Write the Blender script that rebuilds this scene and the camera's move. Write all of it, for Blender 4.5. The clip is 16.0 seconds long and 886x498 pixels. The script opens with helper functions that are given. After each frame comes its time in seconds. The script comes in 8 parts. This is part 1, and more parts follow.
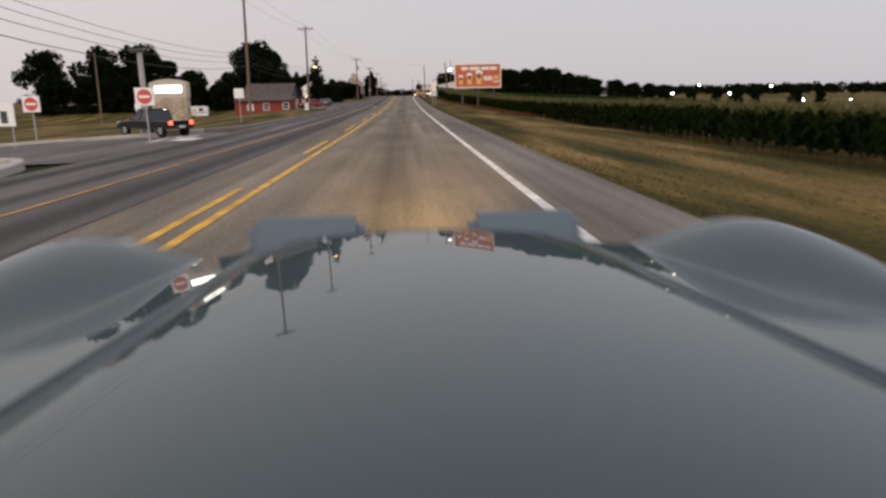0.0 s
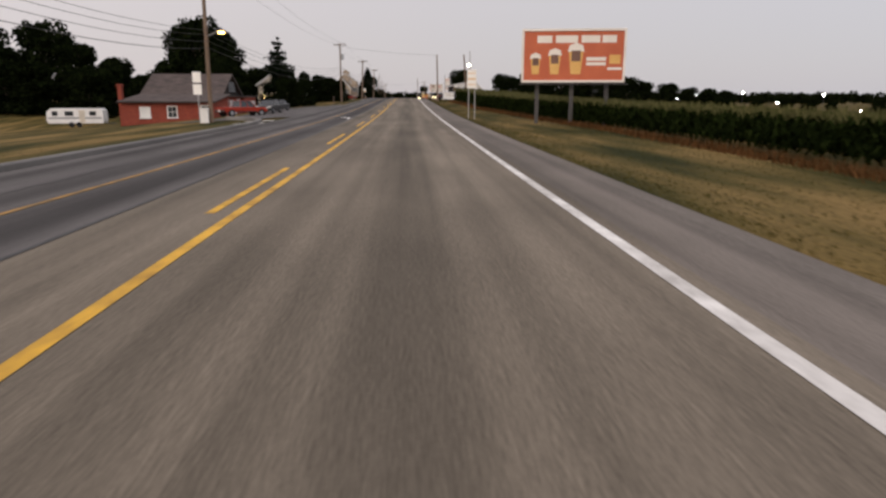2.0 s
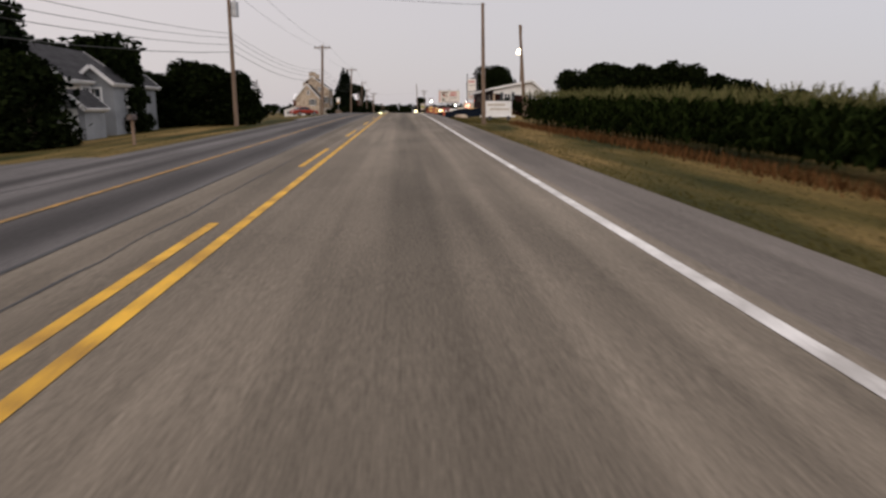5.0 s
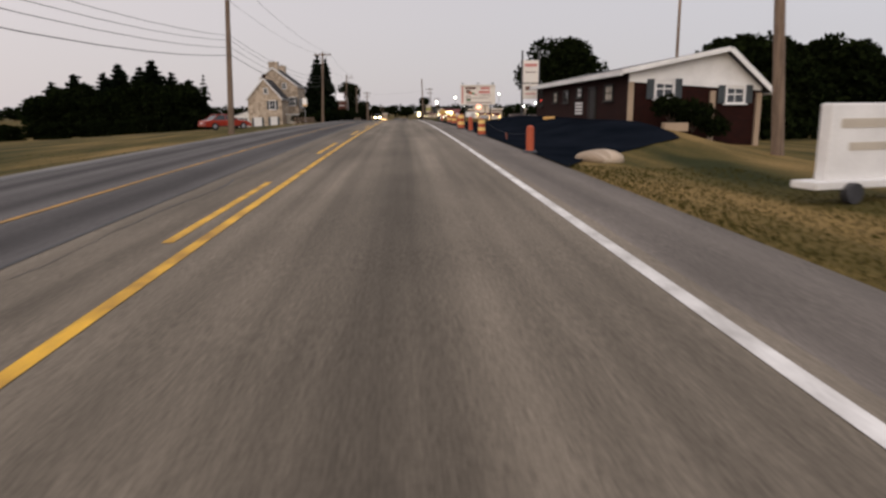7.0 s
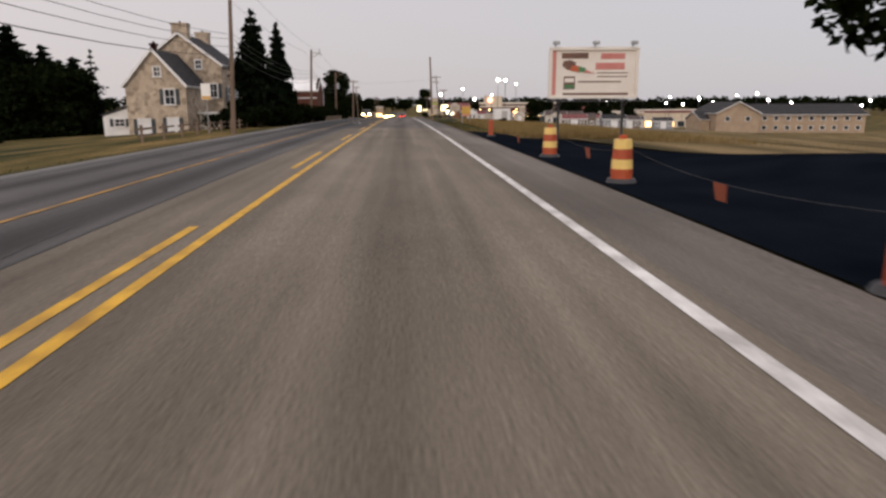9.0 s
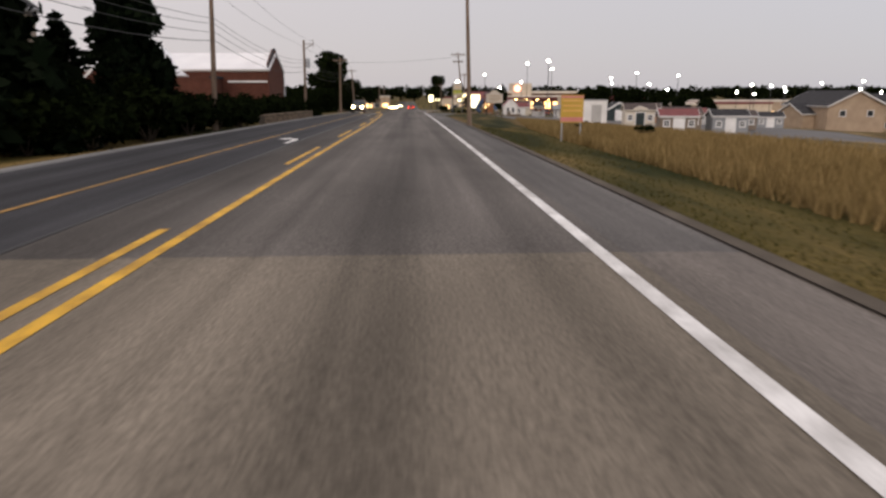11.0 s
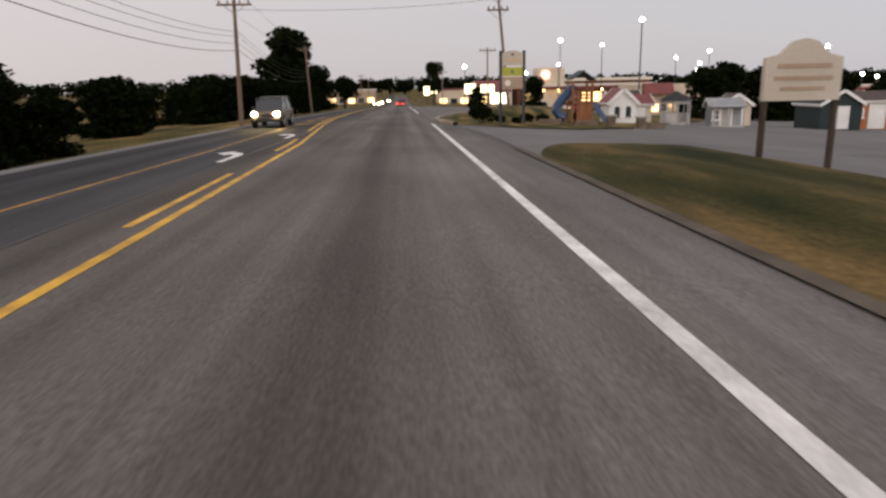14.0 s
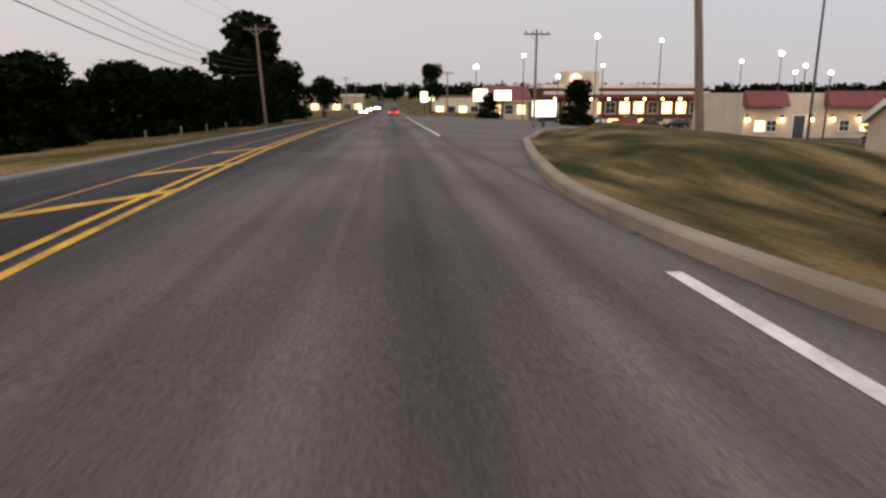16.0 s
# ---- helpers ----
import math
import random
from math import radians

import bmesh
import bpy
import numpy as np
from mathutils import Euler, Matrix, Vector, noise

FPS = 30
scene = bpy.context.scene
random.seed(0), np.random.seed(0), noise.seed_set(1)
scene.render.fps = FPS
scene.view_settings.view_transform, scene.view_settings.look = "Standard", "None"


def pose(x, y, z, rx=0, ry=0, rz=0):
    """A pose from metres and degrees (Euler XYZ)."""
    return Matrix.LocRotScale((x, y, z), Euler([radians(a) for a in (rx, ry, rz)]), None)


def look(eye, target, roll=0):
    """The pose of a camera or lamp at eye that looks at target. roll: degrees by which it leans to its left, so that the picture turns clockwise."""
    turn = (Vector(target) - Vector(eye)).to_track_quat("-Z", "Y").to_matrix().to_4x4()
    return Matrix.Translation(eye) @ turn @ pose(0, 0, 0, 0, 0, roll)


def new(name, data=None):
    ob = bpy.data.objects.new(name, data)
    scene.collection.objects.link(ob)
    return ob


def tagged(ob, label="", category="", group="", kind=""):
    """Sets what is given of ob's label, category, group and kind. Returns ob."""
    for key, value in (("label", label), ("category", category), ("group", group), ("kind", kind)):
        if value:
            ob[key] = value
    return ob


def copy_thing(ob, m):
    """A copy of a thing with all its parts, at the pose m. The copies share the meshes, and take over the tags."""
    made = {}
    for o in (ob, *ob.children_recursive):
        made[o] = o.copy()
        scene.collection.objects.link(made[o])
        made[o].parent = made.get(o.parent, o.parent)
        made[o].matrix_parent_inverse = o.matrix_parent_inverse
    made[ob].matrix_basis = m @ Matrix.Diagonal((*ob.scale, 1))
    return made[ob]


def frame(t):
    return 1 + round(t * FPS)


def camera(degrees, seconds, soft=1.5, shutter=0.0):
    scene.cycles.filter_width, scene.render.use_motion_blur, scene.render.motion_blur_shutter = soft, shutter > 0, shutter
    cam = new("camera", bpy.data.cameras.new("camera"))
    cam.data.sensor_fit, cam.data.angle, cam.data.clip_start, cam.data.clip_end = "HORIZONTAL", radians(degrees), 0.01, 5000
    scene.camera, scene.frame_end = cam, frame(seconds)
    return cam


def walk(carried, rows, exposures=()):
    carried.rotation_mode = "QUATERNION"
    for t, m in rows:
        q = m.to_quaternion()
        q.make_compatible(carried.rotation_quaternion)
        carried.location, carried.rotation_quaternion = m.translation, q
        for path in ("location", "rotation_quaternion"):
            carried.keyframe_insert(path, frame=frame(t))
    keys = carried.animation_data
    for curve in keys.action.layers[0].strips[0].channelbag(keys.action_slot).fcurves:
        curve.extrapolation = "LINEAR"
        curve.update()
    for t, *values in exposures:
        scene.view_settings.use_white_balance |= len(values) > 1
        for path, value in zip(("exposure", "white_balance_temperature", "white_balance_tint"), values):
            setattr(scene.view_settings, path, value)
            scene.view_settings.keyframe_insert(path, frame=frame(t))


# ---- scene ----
# ---- camera: a car's dashboard height, driving north along +y ----
cam = camera(67.4, 16.0, soft=2.6, shutter=0.14)
# seconds, x, y, z, yaw to the left, pitch up, lean to the left
PATH = [
    (0, 0.33, 0.00, 1.41, -2.95, -13.10, -0.99),
    (0.5, 0.15, 12.07, 1.35, -3.08, -12.98, -0.03),
    (1, -0.00, 24.01, 1.30, -3.00, -12.97, 0.13),
    (1.5, -0.06, 35.80, 1.26, -3.01, -13.00, 0.15),
    (2, 0.04, 47.44, 1.24, -3.00, -12.79, 0.06),
    (2.5, -0.18, 58.92, 1.24, -3.06, -12.62, -0.12),
    (3, -0.12, 70.26, 1.25, -3.15, -12.56, 0.13),
    (3.5, -0.29, 81.49, 1.29, -3.22, -12.48, 0.05),
    (4, -0.22, 92.67, 1.36, -3.31, -11.99, 0.02),
    (4.5, -0.24, 103.85, 1.46, -3.46, -11.80, 0.03),
    (7, 0.08, 159.38, 2.28, -3.26, -11.76, -0.56),
    (7.5, 0.19, 170.23, 2.43, -3.24, -11.68, -0.55),
    (8, 0.06, 180.93, 2.56, -3.34, -12.15, -0.39),
    (8.5, 0.13, 191.46, 2.64, -3.40, -12.21, -0.34),
    (9, 0.08, 201.86, 2.68, -3.52, -12.35, -0.23),
    (11.5, 0.37, 250.75, 2.50, -2.66, -13.55, -0.07),
    (12, 0.26, 259.76, 2.42, -2.92, -13.80, -0.15),
    (12.5, 0.20, 268.50, 2.33, -3.25, -13.68, -0.09),
    (13, 0.32, 276.99, 2.24, -3.42, -13.69, -0.04),
    (13.5, 0.50, 285.23, 2.15, -3.32, -13.73, -0.96),
    (14, 0.52, 293.23, 2.05, -3.30, -13.84, -1.17),
    (14.5, 0.36, 300.98, 1.95, -3.35, -13.74, -1.05),
    (15, 0.25, 308.48, 1.84, -3.54, -13.53, -0.93),
    (15.5, 0.03, 315.75, 1.73, -4.18, -13.50, -0.18),
    (16, -0.30, 322.76, 1.62, -4.53, -13.23, -0.03),
]
walk(cam, [(t, pose(x, y, z, 0, 0, yaw) @ pose(0, 0, 0, 90 + pitch) @ pose(0, 0, 0, 0, 0, roll)) for t, x, y, z, yaw, pitch, roll in PATH])

# ---- world: an even, pale dusk sky with a soft low sun behind thin cloud ----
SUN_ELEVATION, SUN_BEARING = 8.0, 196.0
world = bpy.data.worlds.new("dusk_sky")
scene.world = world
world.use_nodes = True
wn, wl = world.node_tree.nodes, world.node_tree.links
wn.clear()
sky = wn.new("ShaderNodeTexSky")
sky.sky_type, sky.sun_disc = "NISHITA", False
sky.sun_elevation, sky.sun_rotation = radians(SUN_ELEVATION), radians(SUN_BEARING)
dimmed = wn.new("ShaderNodeVectorMath")
dimmed.operation = "SCALE"
dimmed.inputs["Scale"].default_value = 0.09
wl.new(sky.outputs[0], dimmed.inputs[0])
where = wn.new("ShaderNodeTexCoord")
split = wn.new("ShaderNodeSeparateXYZ")
wl.new(where.outputs["Generated"], split.inputs[0])
ramp = wn.new("ShaderNodeValToRGB")
ramp.color_ramp.elements[0].position, ramp.color_ramp.elements[0].color = 0.0, (0.695, 0.648, 0.668, 1)
ramp.color_ramp.elements[1].position, ramp.color_ramp.elements[1].color = 0.45, (0.82, 0.765, 0.785, 1)
mid = ramp.color_ramp.elements.new(0.12)
mid.color = (0.755, 0.705, 0.728, 1)
wl.new(split.outputs["Z"], ramp.inputs[0])
# the south, behind the road, stays lighter after sunset
west = wn.new("ShaderNodeMapRange")
west.inputs["From Min"].default_value, west.inputs["From Max"].default_value = -1.0, 1.0
west.inputs["To Min"].default_value, west.inputs["To Max"].default_value = 1.5, 0.86
toward = wn.new("ShaderNodeVectorMath")
toward.operation = "DOT_PRODUCT"
toward.inputs[1].default_value = (0.30, 0.95, 0.0)
wl.new(where.outputs["Generated"], toward.inputs[0])
wl.new(toward.outputs["Value"], west.inputs[0])
leaned = wn.new("ShaderNodeVectorMath")
leaned.operation = "SCALE"
wl.new(ramp.outputs[0], leaned.inputs[0])
wl.new(west.outputs[0], leaned.inputs["Scale"])
cloud = wn.new("ShaderNodeMix")
cloud.data_type = "RGBA"
cloud.inputs[0].default_value = 0.9
wl.new(dimmed.outputs[0], cloud.inputs[6])
wl.new(leaned.outputs[0], cloud.inputs[7])
# rosier to the left, bluer to the right
side = wn.new("ShaderNodeMapRange")
side.inputs["From Min"].default_value, side.inputs["From Max"].default_value = -0.7, 0.7
wl.new(split.outputs["X"], side.inputs[0])
hue = wn.new("ShaderNodeMix")
hue.data_type = "RGBA"
hue.inputs[6].default_value, hue.inputs[7].default_value = (1.03, 0.99, 0.97, 1), (0.965, 1.0, 1.045, 1)
wl.new(side.outputs[0], hue.inputs[0])
tint = wn.new("ShaderNodeMix")
tint.data_type, tint.blend_type = "RGBA", "MULTIPLY"
tint.inputs[0].default_value = 1.0
wl.new(cloud.outputs[2], tint.inputs[6])
wl.new(hue.outputs[2], tint.inputs[7])
glow = wn.new("ShaderNodeBackground")
wl.new(tint.outputs[2], glow.inputs[0])
glow.inputs[1].default_value = 1.0
wl.new(glow.outputs[0], wn.new("ShaderNodeOutputWorld").inputs[0])

sun_lamp = bpy.data.lights.new("sun", "SUN")
sun_lamp.energy, sun_lamp.angle, sun_lamp.color = 0.75, radians(30), (1.0, 0.84, 0.70)
sun = new("sun", sun_lamp)
sun.matrix_basis = look((math.sin(radians(SUN_BEARING)) * 50, math.cos(radians(SUN_BEARING)) * 50, 60 + math.tan(radians(SUN_ELEVATION + 10)) * 50), (0, 0, 60))


# ---- materials ----
def paint(name, dark, light, scale=6.0, rough=0.8, bump=0.2, fine=40.0, metal=0.0, stretch=(1, 1, 1), contrast=1.0, vary=0.0, spec=None):
    """A procedural surface: two colours mixed by coarse and fine noise, with relief and uneven gloss."""
    m = bpy.data.materials.new(name)
    m.use_nodes = True
    n, l = m.node_tree.nodes, m.node_tree.links
    b = n["Principled BSDF"]
    co = n.new("ShaderNodeTexCoord")
    mp = n.new("ShaderNodeMapping")
    mp.inputs["Scale"].default_value = stretch
    l.new(co.outputs["Object"], mp.inputs[0])
    a, f = n.new("ShaderNodeTexNoise"), n.new("ShaderNodeTexNoise")
    for t, s, d in ((a, scale, 4), (f, fine, 3)):
        t.inputs["Scale"].default_value, t.inputs["Detail"].default_value = s, d
        l.new(mp.outputs[0], t.inputs["Vector"])
    add = n.new("ShaderNodeMath")
    add.operation = "MULTIPLY_ADD"
    add.inputs[1].default_value = 0.45
    l.new(f.outputs["Fac"], add.inputs[0])
    l.new(a.outputs["Fac"], add.inputs[2])
    r = n.new("ShaderNodeMapRange")
    r.inputs["From Min"].default_value, r.inputs["From Max"].default_value = 0.72 - 0.25 / contrast, 0.72 + 0.25 / contrast
    l.new(add.outputs[0], r.inputs[0])
    mix = n.new("ShaderNodeMix")
    mix.data_type = "RGBA"
    mix.inputs[6].default_value, mix.inputs[7].default_value = (*dark, 1), (*light, 1)
    l.new(r.outputs[0], mix.inputs[0])
    out = mix.outputs[2]
    if vary:
        info, hue = n.new("ShaderNodeObjectInfo"), n.new("ShaderNodeHueSaturation")
        vr = n.new("ShaderNodeMapRange")
        vr.inputs["To Min"].default_value, vr.inputs["To Max"].default_value = 1 - vary, 1 + vary
        l.new(info.outputs["Random"], vr.inputs[0])
        l.new(vr.outputs[0], hue.inputs["Value"])
        l.new(out, hue.inputs["Color"])
        out = hue.outputs[0]
    l.new(out, b.inputs["Base Color"])
    rr = n.new("ShaderNodeMapRange")
    rr.inputs["To Min"].default_value, rr.inputs["To Max"].default_value = max(0.03, rough - 0.12), min(1.0, rough + 0.12)
    l.new(f.outputs["Fac"], rr.inputs[0])
    l.new(rr.outputs[0], b.inputs["Roughness"])
    b.inputs["Metallic"].default_value = metal
    b.inputs["Specular IOR Level"].default_value = spec if spec is not None else (0.12 if rough > 0.9 else 0.25 if rough >= 0.78 else 0.5)
    if bump:
        bp = n.new("ShaderNodeBump")
        bp.inputs["Strength"].default_value, bp.inputs["Distance"].default_value = bump, 0.02
        l.new(add.outputs[0], bp.inputs["Height"])
        l.new(bp.outputs[0], b.inputs["Normal"])
    return m


def leafy(name, dark, light):
    """Foliage: a shade for each leaf, lightly see-through."""
    m = bpy.data.materials.new(name)
    m.use_nodes = True
    n, l = m.node_tree.nodes, m.node_tree.links
    b = n["Principled BSDF"]
    g = n.new("ShaderNodeNewGeometry")
    mix = n.new("ShaderNodeMix")
    mix.data_type = "RGBA"
    mix.inputs[6].default_value, mix.inputs[7].default_value = (*dark, 1), (*light, 1)
    l.new(g.outputs["Random Per Island"], mix.inputs[0])
    l.new(mix.outputs[2], b.inputs["Base Color"])
    b.inputs["Roughness"].default_value = 0.85
    b.inputs["Specular IOR Level"].default_value = 0.0
    return m


def lit(name, colour, strength):
    """A surface that gives off light: a lamp's lens or a lit sign face."""
    m = bpy.data.materials.new(name)
    m.use_nodes = True
    b = m.node_tree.nodes["Principled BSDF"]
    b.inputs["Base Color"].default_value = (*colour, 1)
    b.inputs["Emission Color"].default_value = (*colour, 1)
    b.inputs["Emission Strength"].default_value = strength
    return m


def glassy(name, colour=(0.03, 0.035, 0.04), rough=0.06):
    m = bpy.data.materials.new(name)
    m.use_nodes = True
    b = m.node_tree.nodes["Principled BSDF"]
    b.inputs["Base Color"].default_value = (*colour, 1)
    b.inputs["Roughness"].default_value = rough
    return m


def car_paint(name, colour):
    m = bpy.data.materials.new(name)
    m.use_nodes = True
    b = m.node_tree.nodes["Principled BSDF"]
    b.inputs["Base Color"].default_value = (*colour, 1)
    b.inputs["Roughness"].default_value, b.inputs["Metallic"].default_value = 0.35, 0.0
    b.inputs["Specular IOR Level"].default_value = 0.2
    b.inputs["Coat Weight"].default_value, b.inputs["Coat Roughness"].default_value = 0.3, 0.06
    return m


def asphalt(name, dark, light, lanes=()):
    """Worn asphalt with long wheel tracks, patches and stone grain."""
    m = paint(name, dark, light, 0.35, 0.82, 0.25, 55.0, stretch=(1, 0.16, 1), contrast=0.9, spec=0.12)
    n, l = m.node_tree.nodes, m.node_tree.links
    b = n["Principled BSDF"]
    old = b.inputs["Base Color"].links[0].from_socket
    co, sp = n.new("ShaderNodeTexCoord"), n.new("ShaderNodeSeparateXYZ")
    l.new(co.outputs["Object"], sp.inputs[0])
    out = old
    for centre, width, value in lanes:
        sub, ab, mr = n.new("ShaderNodeMath"), n.new("ShaderNodeMath"), n.new("ShaderNodeMapRange")
        sub.operation, ab.operation, mr.interpolation_type = "SUBTRACT", "ABSOLUTE", "SMOOTHSTEP"
        l.new(sp.outputs["X"], sub.inputs[0])
        sub.inputs[1].default_value = centre
        l.new(sub.outputs[0], ab.inputs[0])
        l.new(ab.outputs[0], mr.inputs[0])
        mr.inputs["From Max"].default_value = width
        mr.inputs["To Min"].default_value, mr.inputs["To Max"].default_value = value, 1.0
        hue = n.new("ShaderNodeHueSaturation")
        l.new(mr.outputs[0], hue.inputs["Value"])
        l.new(out, hue.inputs["Color"])
        out = hue.outputs[0]
    # long oily streaks, rubbed patches and pale stone grains
    for scale, stretch, low, high, lo, hi in ((1.1, (2.2, 0.05, 1), 0.35, 0.68, 0.78, 1.2), (0.55, (1, 0.5, 1), 0.34, 0.66, 0.84, 1.14), (38.0, (1, 1, 1), 0.36, 0.68, 0.72, 1.3)):
        mp, no, mr = n.new("ShaderNodeMapping"), n.new("ShaderNodeTexNoise"), n.new("ShaderNodeMapRange")
        mp.inputs["Scale"].default_value = stretch
        l.new(co.outputs["Object"], mp.inputs[0])
        l.new(mp.outputs[0], no.inputs["Vector"])
        no.inputs["Scale"].default_value, no.inputs["Detail"].default_value = scale, 5
        mr.inputs["From Min"].default_value, mr.inputs["From Max"].default_value = low, high
        mr.inputs["To Min"].default_value, mr.inputs["To Max"].default_value = lo, hi
        l.new(no.outputs["Fac"], mr.inputs[0])
        hue = n.new("ShaderNodeHueSaturation")
        l.new(mr.outputs[0], hue.inputs["Value"])
        l.new(out, hue.inputs["Color"])
        out = hue.outputs[0]
    l.new(out, b.inputs["Base Color"])
    return m


def grassy(name, green, olive, straw, scale=0.12, dry=0.0):
    """Mown grass: green, olive and straw in long streaks, with blade-fine grain."""
    m = bpy.data.materials.new(name)
    m.use_nodes = True
    n, l = m.node_tree.nodes, m.node_tree.links
    b = n["Principled BSDF"]
    co, mp = n.new("ShaderNodeTexCoord"), n.new("ShaderNodeMapping")
    mp.inputs["Scale"].default_value = (1.0, 0.22, 1.0)
    l.new(co.outputs["Object"], mp.inputs[0])
    wide, grain = n.new("ShaderNodeTexNoise"), n.new("ShaderNodeTexNoise")
    for t, s, d in ((wide, scale * 4, 5), (grain, 14.0, 4)):
        t.inputs["Scale"].default_value, t.inputs["Detail"].default_value = s, d
    l.new(mp.outputs[0], wide.inputs["Vector"])
    l.new(co.outputs["Object"], grain.inputs["Vector"])
    ramp = n.new("ShaderNodeValToRGB")
    e = ramp.color_ramp.elements
    e[0].position, e[0].color = 0.36 - dry, (*green, 1)
    e[1].position, e[1].color = 0.66 - dry, (*straw, 1)
    mid = e.new(0.5 - dry)
    mid.color = (*olive, 1)
    l.new(wide.outputs["Fac"], ramp.inputs[0])
    shade, mix = n.new("ShaderNodeMapRange"), n.new("ShaderNodeMix")
    shade.inputs["From Min"].default_value, shade.inputs["From Max"].default_value = 0.3, 0.7
    shade.inputs["To Min"].default_value, shade.inputs["To Max"].default_value = 0.68, 1.3
    mix.data_type, mix.blend_type = "RGBA", "MULTIPLY"
    mix.inputs[0].default_value = 1.0
    l.new(grain.outputs["Fac"], shade.inputs[0])
    l.new(ramp.outputs[0], mix.inputs[6])
    l.new(shade.outputs[0], mix.inputs[7])
    l.new(mix.outputs[2], b.inputs["Base Color"])
    bp = n.new("ShaderNodeBump")
    bp.inputs["Strength"].default_value, bp.inputs["Distance"].default_value = 0.5, 0.03
    l.new(grain.outputs["Fac"], bp.inputs["Height"])
    l.new(bp.outputs[0], b.inputs["Normal"])
    b.inputs["Roughness"].default_value, b.inputs["Specular IOR Level"].default_value = 0.95, 0.08
    return m


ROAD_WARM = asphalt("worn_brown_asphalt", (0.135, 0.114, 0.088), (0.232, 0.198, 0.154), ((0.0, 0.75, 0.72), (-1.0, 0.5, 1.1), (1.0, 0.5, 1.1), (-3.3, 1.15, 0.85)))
ROAD_OLD = asphalt("old_grey_asphalt", (0.076, 0.071, 0.069), (0.168, 0.157, 0.152), ((-4.2, 0.85, 0.42), (-5.65, 0.5, 0.5), (-7.05, 0.5, 0.45)))
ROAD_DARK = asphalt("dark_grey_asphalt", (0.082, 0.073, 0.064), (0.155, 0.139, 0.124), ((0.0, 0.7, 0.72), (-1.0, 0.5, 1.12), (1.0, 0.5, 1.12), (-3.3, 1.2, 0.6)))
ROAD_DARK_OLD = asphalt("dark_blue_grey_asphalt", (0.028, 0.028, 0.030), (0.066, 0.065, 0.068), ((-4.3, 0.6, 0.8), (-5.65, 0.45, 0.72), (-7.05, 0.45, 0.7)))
SHOULDER = asphalt("grey_shoulder_asphalt", (0.127, 0.110, 0.094), (0.205, 0.180, 0.157))
FRESH = paint("fresh_black_asphalt", (0.004, 0.006, 0.009), (0.011, 0.014, 0.020), 0.6, 0.98, 0.3, 60, spec=0.0)
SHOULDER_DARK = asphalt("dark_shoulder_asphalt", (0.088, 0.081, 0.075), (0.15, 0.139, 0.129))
GUTTER = paint("dirty_gutter_concrete", (0.13, 0.125, 0.12), (0.24, 0.23, 0.215), 0.8, 0.9, 0.3, 35, stretch=(1, 0.3, 1))
GRAVEL = paint("grey_gravel", (0.118, 0.114, 0.110), (0.185, 0.178, 0.170), 0.25, 0.95, 0.5, 26, contrast=0.7)
GRASS = grassy("mown_dry_grass", (0.024, 0.028, 0.006), (0.09, 0.07, 0.02), (0.22, 0.147, 0.055))
CONCRETE = paint("weathered_concrete", (0.3, 0.285, 0.26), (0.48, 0.46, 0.42), 1.2, 0.9, 0.3, 35)
YELLOW_LINE = paint("worn_yellow_line_paint", (0.34, 0.18, 0.018), (0.82, 0.46, 0.028), 2.5, 0.7, 0.15, 30, contrast=1.1)
FADED_YELLOW = paint("faded_orange_line_paint", (0.16, 0.10, 0.03), (0.50, 0.26, 0.04), 2.5, 0.75, 0.15, 30, contrast=1.2)
WHITE_LINE = paint("worn_white_line_paint", (0.42, 0.40, 0.37), (0.88, 0.86, 0.82), 2.5, 0.7, 0.15, 30, contrast=1.1)
TAR = paint("black_tar_seam", (0.012, 0.012, 0.012), (0.03, 0.03, 0.03), 3, 0.6, 0.2)
WOOD_POLE = paint("weathered_pole_wood", (0.10, 0.07, 0.05), (0.25, 0.18, 0.13), 3.0, 0.85, 0.4, 30, stretch=(4, 4, 0.3))
STEEL = paint("galvanised_steel", (0.28, 0.29, 0.3), (0.45, 0.46, 0.47), 5, 0.5, 0.05, 40, metal=0.7)
DARK_STEEL = paint("dark_painted_steel", (0.02, 0.02, 0.022), (0.05, 0.05, 0.055), 5, 0.5, 0.05)
WIRE = paint("black_cable", (0.012, 0.012, 0.012), (0.03, 0.03, 0.03), 3, 0.7, 0)
WHITE_PAINT = paint("white_paint", (0.66, 0.65, 0.63), (0.83, 0.82, 0.8), 1.2, 0.6, 0.08, 18)
CREAM = paint("cream_siding", (0.50, 0.45, 0.37), (0.66, 0.60, 0.5), 1.2, 0.75, 0.1, 18)
BARK = paint("dark_bark", (0.03, 0.025, 0.02), (0.085, 0.065, 0.05), 6, 0.95, 0.6, 40, stretch=(3, 3, 0.5))
# leaf and needle greens far below real foliage: crown shade is in the colour
LEAF = leafy("shaded_summer_leaves", (0.003, 0.005, 0.002), (0.012, 0.017, 0.006))
NEEDLE = leafy("shaded_spruce_needles", (0.002, 0.004, 0.002), (0.009, 0.013, 0.007))
# corn green darkened by hand for the shade between the rows
CORN_LEAF = leafy("shaded_corn_leaves", (0.004, 0.007, 0.002), (0.020, 0.030, 0.008))
# pale tassels also carry the brightness of the lit corn tops
TASSEL = leafy("corn_tassels", (0.05, 0.055, 0.018), (0.15, 0.14, 0.06))
DRY_BLADE = leafy("dry_grass_blades", (0.13, 0.092, 0.036), (0.33, 0.235, 0.105))
